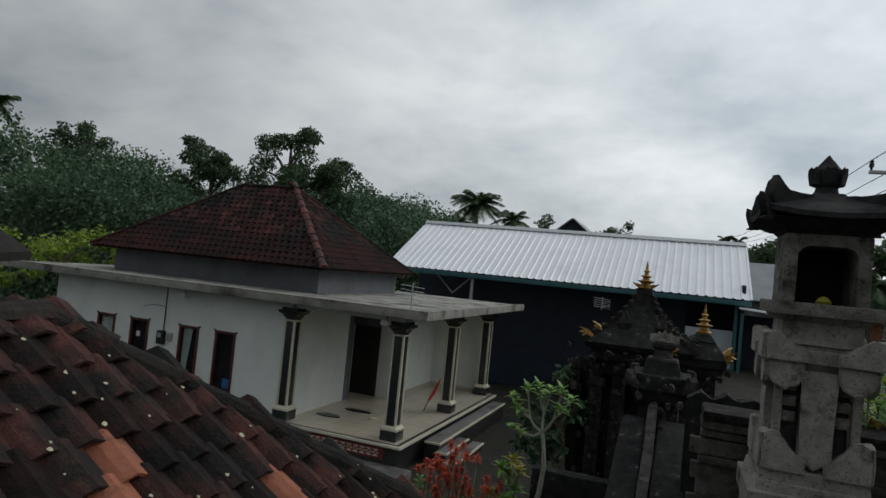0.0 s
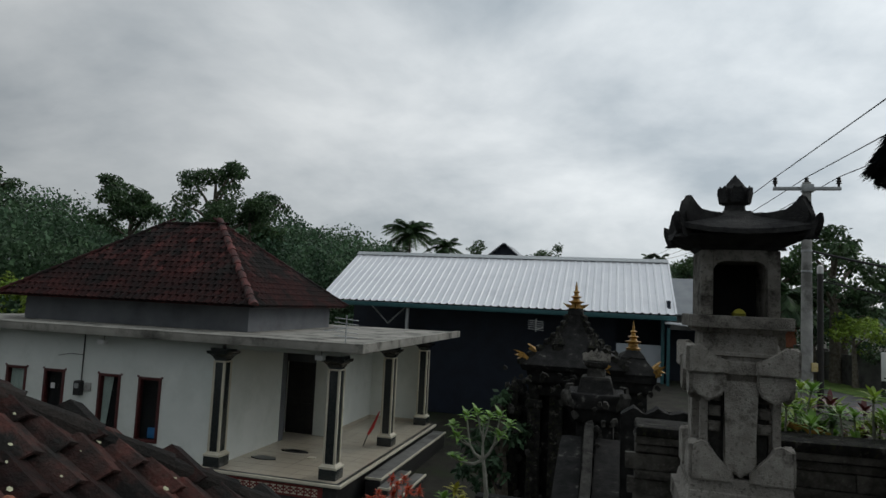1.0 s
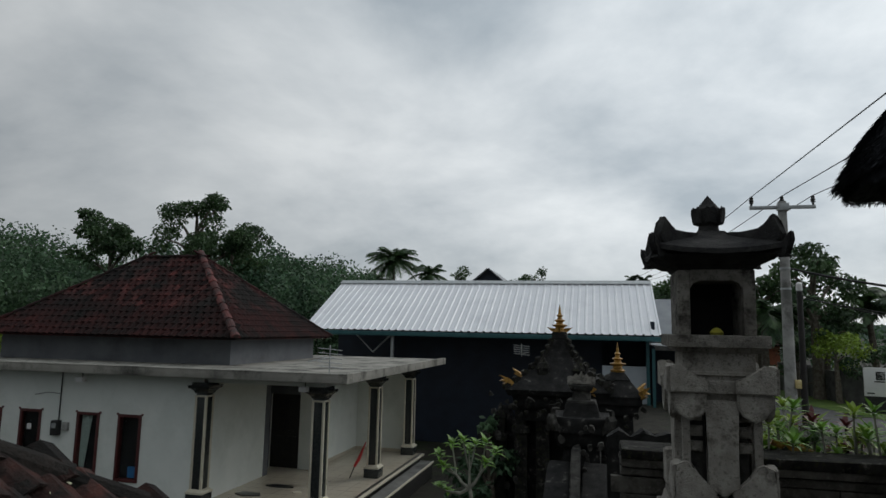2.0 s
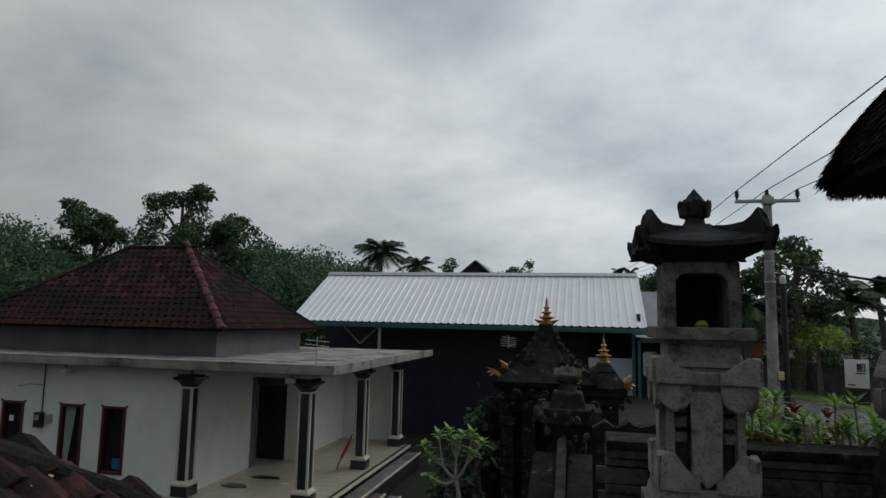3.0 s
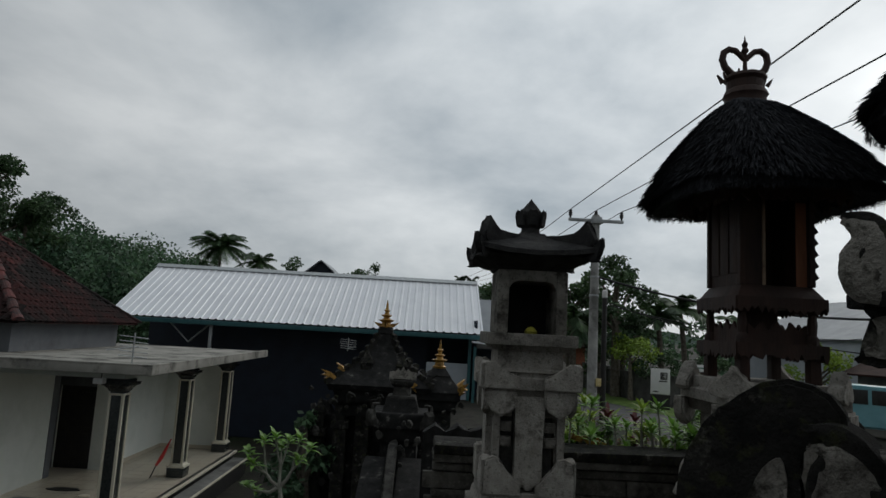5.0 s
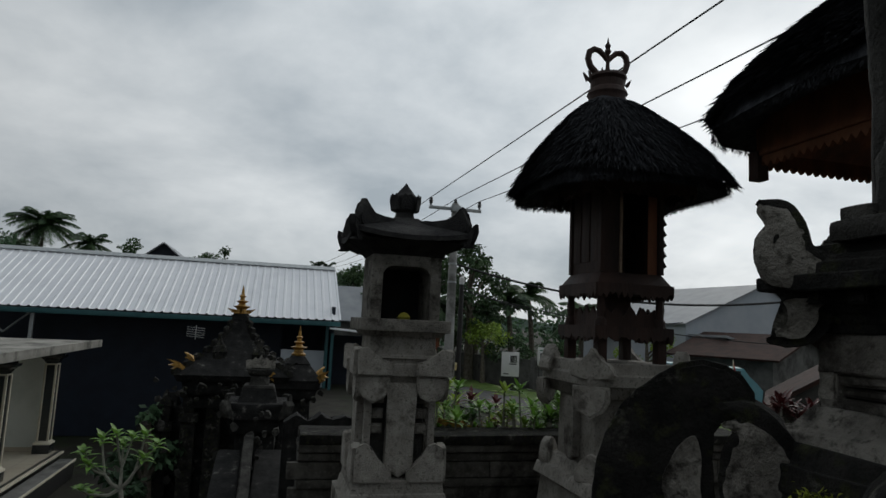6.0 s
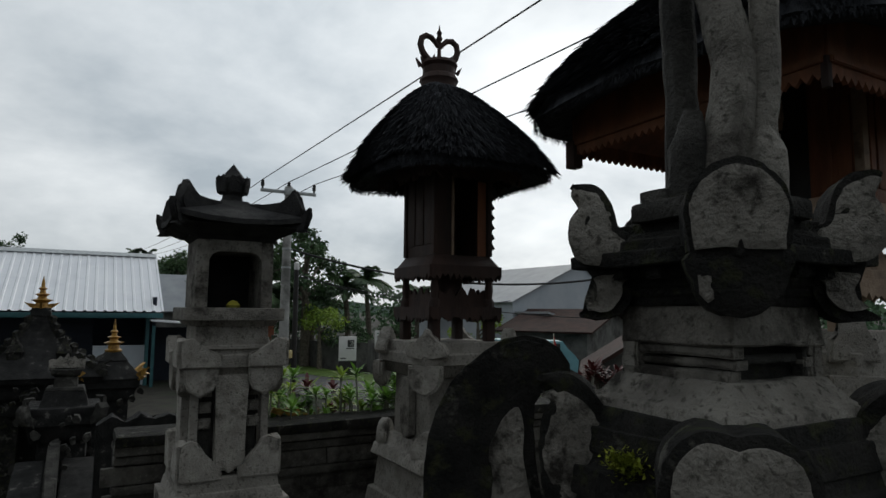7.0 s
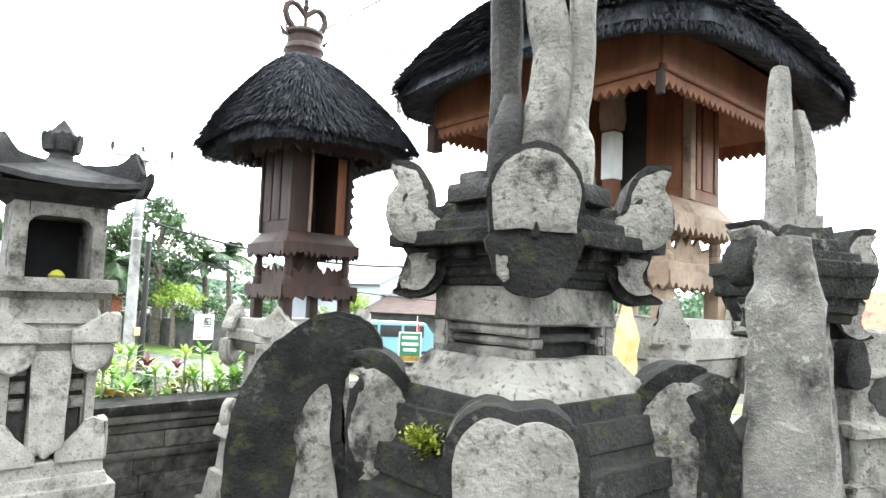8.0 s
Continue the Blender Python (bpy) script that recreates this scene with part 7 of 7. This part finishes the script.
rnd = random.Random(21)
spots = []
RIDGE = [(56, 12.9), (52, 11.9), (48, 12.2), (45, 10.6), (41, 10.6), (38, 11.6), (35, 11.2), (32, 12.4), (29, 12.6), (26, 11.6), (23.5, 11.3), (21.3, 9.3), (19.5, 8.0)]
for k in range(len(RIDGE) - 1):
    for j in range(3):
        u = j / 3
        yaw = RIDGE[k][0] * (1 - u) + RIDGE[k + 1][0] * u
        top = RIDGE[k][1] * (1 - u) + RIDGE[k + 1][1] * u
        for d, s in ((58, 1.0), (50, 0.86), (42, 0.70)):
            dd = d + rnd.uniform(-3, 3)
            a = radians(yaw + rnd.uniform(-1.2, 1.2))
            spots.append((-math.sin(a) * dd, math.cos(a) * dd, E + (top - E) * s * dd / 60 + rnd.uniform(-0.9, 0.5), rnd.uniform(1.7, 2.7)))
for k in range(10):
    a = radians(58 + k * 3)
    spots.append((-math.sin(a) * 50, math.cos(a) * 50, 12.5 + rnd.uniform(-1, 1), 3))
wood("hillside_wood", spots, 200000, 0.25, 31, "forest", "dense dark green wood on the slope behind the house")
spots = []
for k in range(30):
    a = radians(-2 - k * 2.2)
    dd = rnd.uniform(48, 66)
    spots.append((-math.sin(a) * dd, math.cos(a) * dd, E + 1.6 + rnd.uniform(-0.5, 1.3) - 0.02 * k, rnd.uniform(1.6, 2.6)))
for k in range(16):
    a = radians(19 - k * 1.3)
    dd = rnd.uniform(70, 80)
    spots.append((-math.sin(a) * dd, math.cos(a) * dd, E + 2.4 + rnd.uniform(-0.6, 0.8), 2.4))
for k in range(40):
    a = radians(-60 - k * 6)
    spots.append((-math.sin(a) * 60, math.cos(a) * 60, 7 + rnd.uniform(-1, 1), 3))
wood("distant_wood", spots, 42000, 0.45, 32, "forest", "dark green tree line beyond the road")
tree("tree", (-25.9, 37.0, 3.0), 10.3, 3.0, 41, 7500, 0.24, label="tall broad-leaved tree with an open rounded crown", limbs=9)
tree("tree", (-23.9, 38.0, 3.0), 8.2, 2.9, 42, 9500, 0.23, label="dense dark broad-leaved tree beside a taller one", limbs=9)
tree("tree", (-29.9, 33.9, 3.0), 8.2, 2.7, 43, 6000, 0.25, label="broad-leaved tree with layered branches above the roof", limbs=8)
tree("tree", (-43.5, 35.0, 3.0), 10.0, 2.6, 44, 3500, 0.3, label="feathery dark green tree on the slope", limbs=8)
for k, (x, y, h, s) in enumerate(((-23.4, 18.6, 4.6, 2.0), (-22.2, 19.9, 4.9, 1.6), (-25.5, 17.0, 4.3, 1.8), (-21.2, 20.6, 4.2, 1.4))):
    tree("garden_tree", (x, y, 0), h, s, 50 + k, 1900, 0.2, "lime_leaf", "yellow-green garden tree beside the house", "garden trees", 0.3)
palm((-21.0, 64, 3), 9.0, 34, 3.6, 61, "coconut palm with a full dark crown beyond the hall")
palm((-17.8, 65, 3), 7.6, 24, 2.5, 62, "smaller coconut palm beyond the hall")
palm((-23.6, 66, 3), 7.0, 14, 2.4, 63, "smaller coconut palm beyond the hall")
palm((-57, 37, 4), 11.3, 16, 2.6, 64, "coconut palm standing above the wooded slope")
tree("tree", (-13.2, 62, 2.5), 8.2, 2.0, 45, 1500, 0.3, label="round dark tree beside the blue gable")
tree("tree", (-6.9, 62, 2.5), 8.2, 2.2, 46, 1500, 0.3, label="round dark tree beside the blue gable")
for k, x in enumerate((3.6, 5.2)):
    palm((x - 0.8, 62, 2), 7.6, 12, 1.5, 70 + k, "far coconut palm above the metal roof")
# trees over the road
tree("tree", (9.0, 29.8, 2.1), 6.6, 2.1, 47, 4200, 0.24, label="broad-leaved roadside tree with an open crown", limbs=9, bare=0.35)
tree("tree", (7.3, 32.5, 2.1), 5.6, 2.0, 48, 3600, 0.22, label="dark roadside tree behind the pole", bare=0.25)
tree("tree", (4.6, 39.5, 2.0), 6.2, 2.4, 49, 3600, 0.26, label="dark tree behind the grey roof", bare=0.2)
palm((7.0, 29.8, 2.1), 3.6, 16, 1.9, 65, "coconut palm with hanging fronds beside the pole", "roadside palms")
palm((11.8, 31.5, 2.1), 3.9, 16, 2.0, 66, "coconut palm with hanging fronds by the wall", "roadside palms")
palm((13.6, 33.0, 2.1), 4.4, 18, 2.0, 67, "coconut palm with hanging fronds by the wall", "roadside palms")
palm((16.5, 33.0, 2.1), 3.6, 16, 2.0, 68, "coconut palm with hanging fronds by the wall", "roadside palms")
palm((10.3, 33.0, 2.1), 3.0, 16, 2.0, 69, "low coconut palm with hanging fronds by the wall", "roadside palms")
for k, (x, y, h, s, m) in enumerate(((9.2, 28.2, 2.6, 1.3, "lime_leaf"), (10.6, 28.4, 2.2, 1.2, "leaf"), (12.4, 27.2, 2.0, 1.1, "leaf"), (16.4, 26.2, 3.0, 1.4, "lime_leaf"), (8.4, 30.6, 2.6, 1.3, "leaf"))):
    tree("shrub", (x, y, 2.1), h, s, 80 + k, 1500, 0.16, m, "leafy shrub growing along the road wall" if m == "leaf" else "yellow-green shrub growing along the road wall", "road shrubs", 0.2)


def long_leaf(verts, faces, o, d, L, w, droop):
    up = Vector((0, 0, 1))
    s = d.cross(up).normalized()
    rows = []
    for k in range(5):
        u = k / 4
        p = o + d * (L * u) + Vector((0, 0, -droop * L * u * u))
        ww = w * math.sin(math.pi * (0.12 + 0.88 * u) ** 0.8) if k < 4 else 0.002
        rows.append((p - s * ww / 2, p + Vector((0, 0, -ww * 0.15)), p + s * ww / 2))
    for a, b in zip(rows, rows[1:]):
        i = len(verts)
        verts += [*a, *b]
        faces += [(i, i + 1, i + 4, i + 3), (i + 1, i + 2, i + 5, i + 4)]


def rosette_shrub(at, stems, spread, height, L, w, material, seed, label, group="", category="shrub", leaves=13, name="croton_shrub", mixed=True, heads_at=None, trunk=None):
    """Forked stems that each end in a rosette of long leaves."""
    rnd = random.Random(seed)
    t = thing(name, at, label, category, group)
    bm = B()
    heads = []
    for k in range(len(heads_at or ())):
        tip = Vector(heads_at[k])
        fork = Vector(trunk)
        mates = [Vector(h) for h in heads_at[k // 3 * 3:k // 3 * 3 + 3]]
        node = fork.lerp(sum(mates, Vector()) / len(mates), 0.5) + Vector((0, 0, -0.06))
        midp = node.lerp(tip, 0.55) + Vector((0, 0, -0.03))
        if k % 3 == 0:
            tube(bm, [tuple(fork), tuple(fork.lerp(node, 0.6) + Vector((0, 0, -0.03))), tuple(node)], [0.026, 0.022, 0.018], 6)
        tube(bm, [tuple(node), tuple(midp), tuple(tip)], [0.016, 0.013, 0.011], 6)
        heads.append((tip, (tip - midp).normalized()))
    for k in range(0 if heads_at else stems):
        a = k * 2.4 + rnd.uniform(-0.4, 0.4)
        r = spread * math.sqrt((k + 0.5) / stems)
        tip = Vector((math.cos(a) * r, math.sin(a) * r, height * (rnd.uniform(0.45, 1.05) if mixed else rnd.uniform(0.8, 1.05))))
        midp = Vector((tip.x * 0.5, tip.y * 0.5, tip.z * 0.55))
        tube(bm, [(rnd.uniform(-0.03, 0.03), rnd.uniform(-0.03, 0.03), 0), tuple(midp), tuple(tip)], [0.02, 0.014, 0.009], 5)
        heads.append((tip, (tip - midp).normalized()))
    part("stem", bm, "pale_bark", t, "thin forked stems")
    verts, faces = [], []
    for tip, ax in heads:
        for j in range(leaves):
            a = j * 2.4
            el = 0.15 + 0.85 * (j / leaves)
            d = (Vector((math.cos(a), math.sin(a), 0)) * (1.1 - el * 0.7) + Vector((0, 0, 0.25 + el * 0.6))).normalized()
            long_leaf(verts, faces, tip - ax * 0.08 * (1 - el), d, L * rnd.uniform(0.75, 1.15), w, rnd.uniform(0.2, 0.7))
    cr = new("foliage", from_arrays("foliage", verts, faces, material, True))
    cr.parent = t
    return t


for k, (x, y, z, m, h, st) in enumerate(((1.75, 7.35, 2.6, "bright_leaf", 1.3, 9), (2.1, 7.9, 2.5, "lime_leaf", 1.45, 9), (2.55, 7.6, 2.5, "wine_leaf", 1.35, 5), (2.9, 7.5, 2.5, "bright_leaf", 1.25, 9), (3.3, 7.6, 2.5, "bright_leaf", 1.4, 9), (2.3, 7.2, 2.6, "bright_leaf", 1.0, 6), (3.0, 7.15, 2.6, "bright_leaf", 1.05, 8), (3.6, 7.3, 2.5, "lime_leaf", 1.2, 8), (1.3, 7.7, 2.5, "bright_leaf", 1.25, 8), (2.6, 7.1, 2.6, "lime_leaf", 0.95, 7))):
    rosette_shrub((x, y, z), st, 0.32, h + 0.12, 0.23, 0.055, m, 100 + k, {"wine_leaf": "dark red croton shrub behind the compound wall", "lime_leaf": "yellow-green croton shrub behind the compound wall"}.get(m, "bright green leafy shrub behind the compound wall"), "shrubs behind the wall")
for k, (x, y) in enumerate(((3.25, 7.0), (4.1, 7.4))):
    rosette_shrub((x, y, 2.5), 6, 0.25, 1.3, 0.15, 0.05, "leaf", 130 + k, "dark green leafy shrub behind the compound wall", "shrubs behind the wall")
rnd = random.Random(77)
for k in range(12):
    m = ("bright_leaf", "lime_leaf", "bright_leaf", "leaf")[k % 4]
    rosette_shrub((1.45 + 0.21 * k, rnd.uniform(6.95, 7.45), 2.6), 8, 0.26, rnd.uniform(1.0, 1.45), 0.2, 0.05, m, 200 + k, {"lime_leaf": "yellow-green croton shrub behind the compound wall", "leaf": "dark green leafy shrub behind the compound wall"}.get(m, "bright green leafy shrub behind the compound wall"), "shrubs behind the wall")
# frangipani by the porch
HEADS = [(-0.36, 0.0, 2.84), (-0.18, 0.12, 2.98), (-0.26, -0.12, 2.72), (0.02, -0.12, 3.08), (0.16, 0.12, 3.00), (0.06, 0.14, 2.90), (0.34, -0.08, 3.06), (0.46, 0.10, 2.92), (0.36, -0.14, 2.80), (-0.34, -0.05, 2.42), (-0.24, 0.08, 2.34)]
frang = rosette_shrub((-1.78, 8.85, 0.2), 11, 0.42, 2.95, 0.19, 0.07, "bright_leaf", 140, "young frangipani tree with bright green leaf rosettes", category="tree", leaves=10, name="frangipani_tree", heads_at=HEADS, trunk=(0.10, 0, 2.4))
bm = B()
tube(bm, [(0, 0, -0.2), (0.0, 0, 1.0), (0.13, 0, 1.55), (0.17, 0, 1.95), (0.14, 0, 2.2), (0.10, 0, 2.43)], [0.055, 0.046, 0.04, 0.034, 0.03, 0.024], 8)
part("trunk", bm, "pale_bark", frang, "pale bent trunk")
rosette_shrub((-2.02, 8.75, 0.2), 5, 0.12, 2.05, 0.22, 0.07, "yellow_leaf", 141, "low plant with yellow and green leaves", category="plant")
rosette_shrub((-2.02, 8.7, 0.2), 5, 0.16, 1.9, 0.22, 0.075, "bright_leaf", 142, "low bright green leafy plant beside the frangipani", category="plant")
for k, (x, y, h) in enumerate(((-3.1, 8.45, 1.75), (-2.85, 8.5, 1.95), (-2.6, 8.6, 1.8), (-2.95, 8.7, 1.6), (-2.4, 8.7, 1.6))):
    rosette_shrub((x, y, 0.1), 22, 0.26, h + 0.16, 0.12, 0.036, "red_leaf", 150 + k, "bright red-orange flowering shrub by the porch", "red shrubs", leaves=20)
for k, (x, y, h) in enumerate(((-3.35, 8.5, 1.6), (-2.75, 8.4, 1.55), (-2.3, 8.55, 1.6))):
    rosette_shrub((x, y, 0.1), 14, 0.25, h, 0.14, 0.04, "bright_leaf", 156 + k, "low bright green shrub below the red blossoms", "porch shrubs", leaves=14)
# dark foliage between house and gate
for k, (x, y, z, h, s) in enumerate(((-2.0, 13.0, 0, 3.2, 0.6), (-2.5, 13.5, 0, 1.9, 0.6), (1.0, 11.5, 0.6, 2.0, 0.6))):
    tree("dark_shrub", (x, y, z), h, s, 160 + k, 900, 0.16, "forest", "dark leafy shrub in the shade beside the gate", "dark shrubs", 0.2)
# stone urn with red plants
urn = thing("stone_urn", (3.75, 4.35, 2.15), "pale stone urn with dark red spiky plants", "urn")
part("pedestal", stack(B(), [(0, 1.5, 0.2, 0.17), (1.5, 1.58, 0.22, 0.22)]), "dark_stone", urn)
part("bowl", lathe(B(), [(0.1, 1.58), (0.09, 1.66), (0.16, 1.76), (0.19, 1.86), (0.17, 1.92), (0.2, 1.95)], sides=16), "plaster", urn, "turned pale urn bowl")
for k in range(3):
    ro = rosette_shrub((3.75 + (k - 1) * 0.16, 4.35 + 0.05 * k, 4.02), 5, 0.12, 0.26, 0.17, 0.035, "wine_leaf", 170 + k, "dark red spiky plant in a stone urn", "urn plants", "plant", 14)
# gilded dragon ornament at the wall gate
orn = thing("gilded_ornament", (1.9, 7.12, 2.2), "gilded flame-shaped roof ornament on a low stone gate", "ornament")
part("block", bumpy(stack(B(), [(0, 1.2, 0.22, 0.2), (1.2, 1.42, 0.28, 0.22)]), 1, 0.01), "black_stone", orn)
part("flame", prism(B(), [(-0.25, 0.16), (-0.12, 0.1), (-0.08, 0.16), (0.0, 0.04), (0.06, 0.08), (0.14, -0.04), (0.16, 0.06), (0.24, 0.1), (0.16, 0.12), (0.1, 0.2), (0.06, 0.13), (-0.04, 0.22), (-0.1, 0.19), (-0.22, 0.24)][::-1], pose(-0.02, -0.14, 1.40) @ Matrix.Diagonal((0.8, 1, 0.62, 1)), 0.04), "gold", orn)
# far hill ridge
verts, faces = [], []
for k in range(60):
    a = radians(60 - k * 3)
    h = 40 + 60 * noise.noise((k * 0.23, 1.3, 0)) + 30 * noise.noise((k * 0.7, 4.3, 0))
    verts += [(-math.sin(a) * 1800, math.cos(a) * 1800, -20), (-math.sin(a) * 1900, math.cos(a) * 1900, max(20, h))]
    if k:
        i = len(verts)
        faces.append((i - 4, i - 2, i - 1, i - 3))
tagged(new("backdrop", from_arrays("backdrop", verts, faces, "hill", True)), "far hills under low cloud, haze put into their blue-green colour", "hills", kind="structure")
# ---- roof tiles, last ----
HOUSE_TILES.sort(key=lambda v: v[0])
front = [m for r, m in HOUSE_TILES if r < 6][:300]
rest = [m for r, m in HOUSE_TILES if r < 6][300:] + [m for r, m in HOUSE_TILES if r >= 6]
for m in front:
    piece("tile", tile_far, m, roof)
tv = [v.co.copy() for v in tile_far.vertices]
tf = [tuple(p.vertices) for p in tile_far.polygons]
verts, faces = [], []
for m in rest:
    i = len(verts)
    verts += [m @ v for v in tv]
    faces += [tuple(i + k for k in f) for f in tf]
ob = new("roof_tiling", from_arrays("roof_tiling", verts, faces, "old_tile"))
ob.parent = roof
tagged(ob, kind="stuff")

# foreground tiles
TW, TL = 0.21, 0.235
near_mesh = tile_mesh("tile", TW * 1.05, TL * 1.28, 0.02, 0.045, "near_tile")
new_mesh = tile_mesh("tile", TW * 1.05, TL * 1.28, 0.02, 0.045, "new_tile")
n_len = math.hypot(N_RUN, N_RUN * n_slope)
up = Vector((-N_RUN, 0, N_RUN * n_slope)).normalized()
along = Vector((0, 1, 0))
normal = along.cross(up).normalized()
basis = Matrix((along, up, normal)).transposed().to_4x4()
rnd = random.Random(9)
ORANGE = {(6, 5), (5, 6), (5, 9), (3, 12), (2, 11), (4, 3)}
spare = []
row = 0
count = 0
while row * TL < n_len - 0.05:
    f = row * TL / n_len
    y_top = N_RUN * (1 - f)
    k = 0
    while True:
        y = y_top - 0.1 - k * TW - (row % 2) * TW * 0.5
        if y < -3.6:
            break
        p = Vector((N_RUN, 0, eave_z)) + up * (row * TL) + Vector((0, y, 0)) + normal * 0.03
        m = Matrix.Translation(p) @ basis @ Matrix.Rotation(radians(-4.5 + rnd.uniform(-2, 2)), 4, "X") @ Matrix.Rotation(radians(rnd.uniform(-2.5, 2.5)), 4, "Z")
        if count < 300:
            piece("tile", new_mesh if (row, k) in ORANGE else near_mesh, m, near_roof)
            count += 1
        else:
            spare.append(m)
        k += 1
    row += 1
tv = [v.co.copy() for v in near_mesh.vertices]
tf = [tuple(p.vertices) for p in near_mesh.polygons]
verts, faces = [], []
for m in spare:
    i = len(verts)
    verts += [m @ v for v in tv]
    faces += [tuple(i + k for k in f) for f in tf]
if spare:
    ob = new("roof_tiling", from_arrays("roof_tiling", verts, faces, "near_tile"))
    ob.parent = near_roof
    tagged(ob, kind="stuff")
hip_caps(near_roof, (N_RUN, N_RUN, eave_z - 0.02), (0, 0, NR["z"] - 0.03), "hip_black", 0.19)
hip_caps(near_roof, (0, 0, NR["z"] - 0.03), (0, -6.0, NR["z"] - 0.03), "hip_black", 0.19)
# lichen flecks
verts, faces = [], []
for k in range(170):
    u, v = rnd.uniform(0.05, 0.95), rnd.uniform(-2.0, 1.8)
    if v > N_RUN * (1 - u):
        continue
    o = Vector((N_RUN, v, eave_z)) + up * (u * n_len) + normal * 0.085
    r = rnd.uniform(0.004, 0.014)
    i = len(verts)
    verts.append(o + normal * 0.004)
    for j in range(6):
        a = j * math.tau / 6
        q = r * rnd.uniform(0.5, 1.4)
        verts.append(o + along * math.cos(a) * q + up * math.sin(a) * q)
    faces += [(i, i + 1 + j, i + 1 + (j + 1) % 6) for j in range(6)]
ob = new("lichen", from_arrays("lichen", verts, faces, "lichen"))
ob.parent = near_roof
tagged(ob, kind="stuff")

# stone blocks of the compound wall
blocks = []
for w in (0.52, 0.66, 0.80):
    bm = box(B(), 0.004, w - 0.004, -0.03, 0.05, 0.003, 0.152, 0.010)
    rough(bm, 0.006, 11)
    me = bpy.data.meshes.new("stone_block")
    bm.to_mesh(me)
    bm.free()
    me.materials.append(M["wall_stone"])
    blocks.append((w, me))
rnd = random.Random(12)
for z0, rows in ((WTOP - 0.425, 1), (WTOP - 0.5, 7)):
    for r in range(rows):
        z = z0 if rows == 1 else z0 - 0.155 * (r + 1)
        x = WX0 - rnd.uniform(0, 0.2)
        while x < WX1 - 0.3:
            w, me = rnd.choice(blocks)
            piece("stone_block", me, pose(x, 0.012 + rnd.uniform(-0.008, 0.008), z), cwall)
            x += w
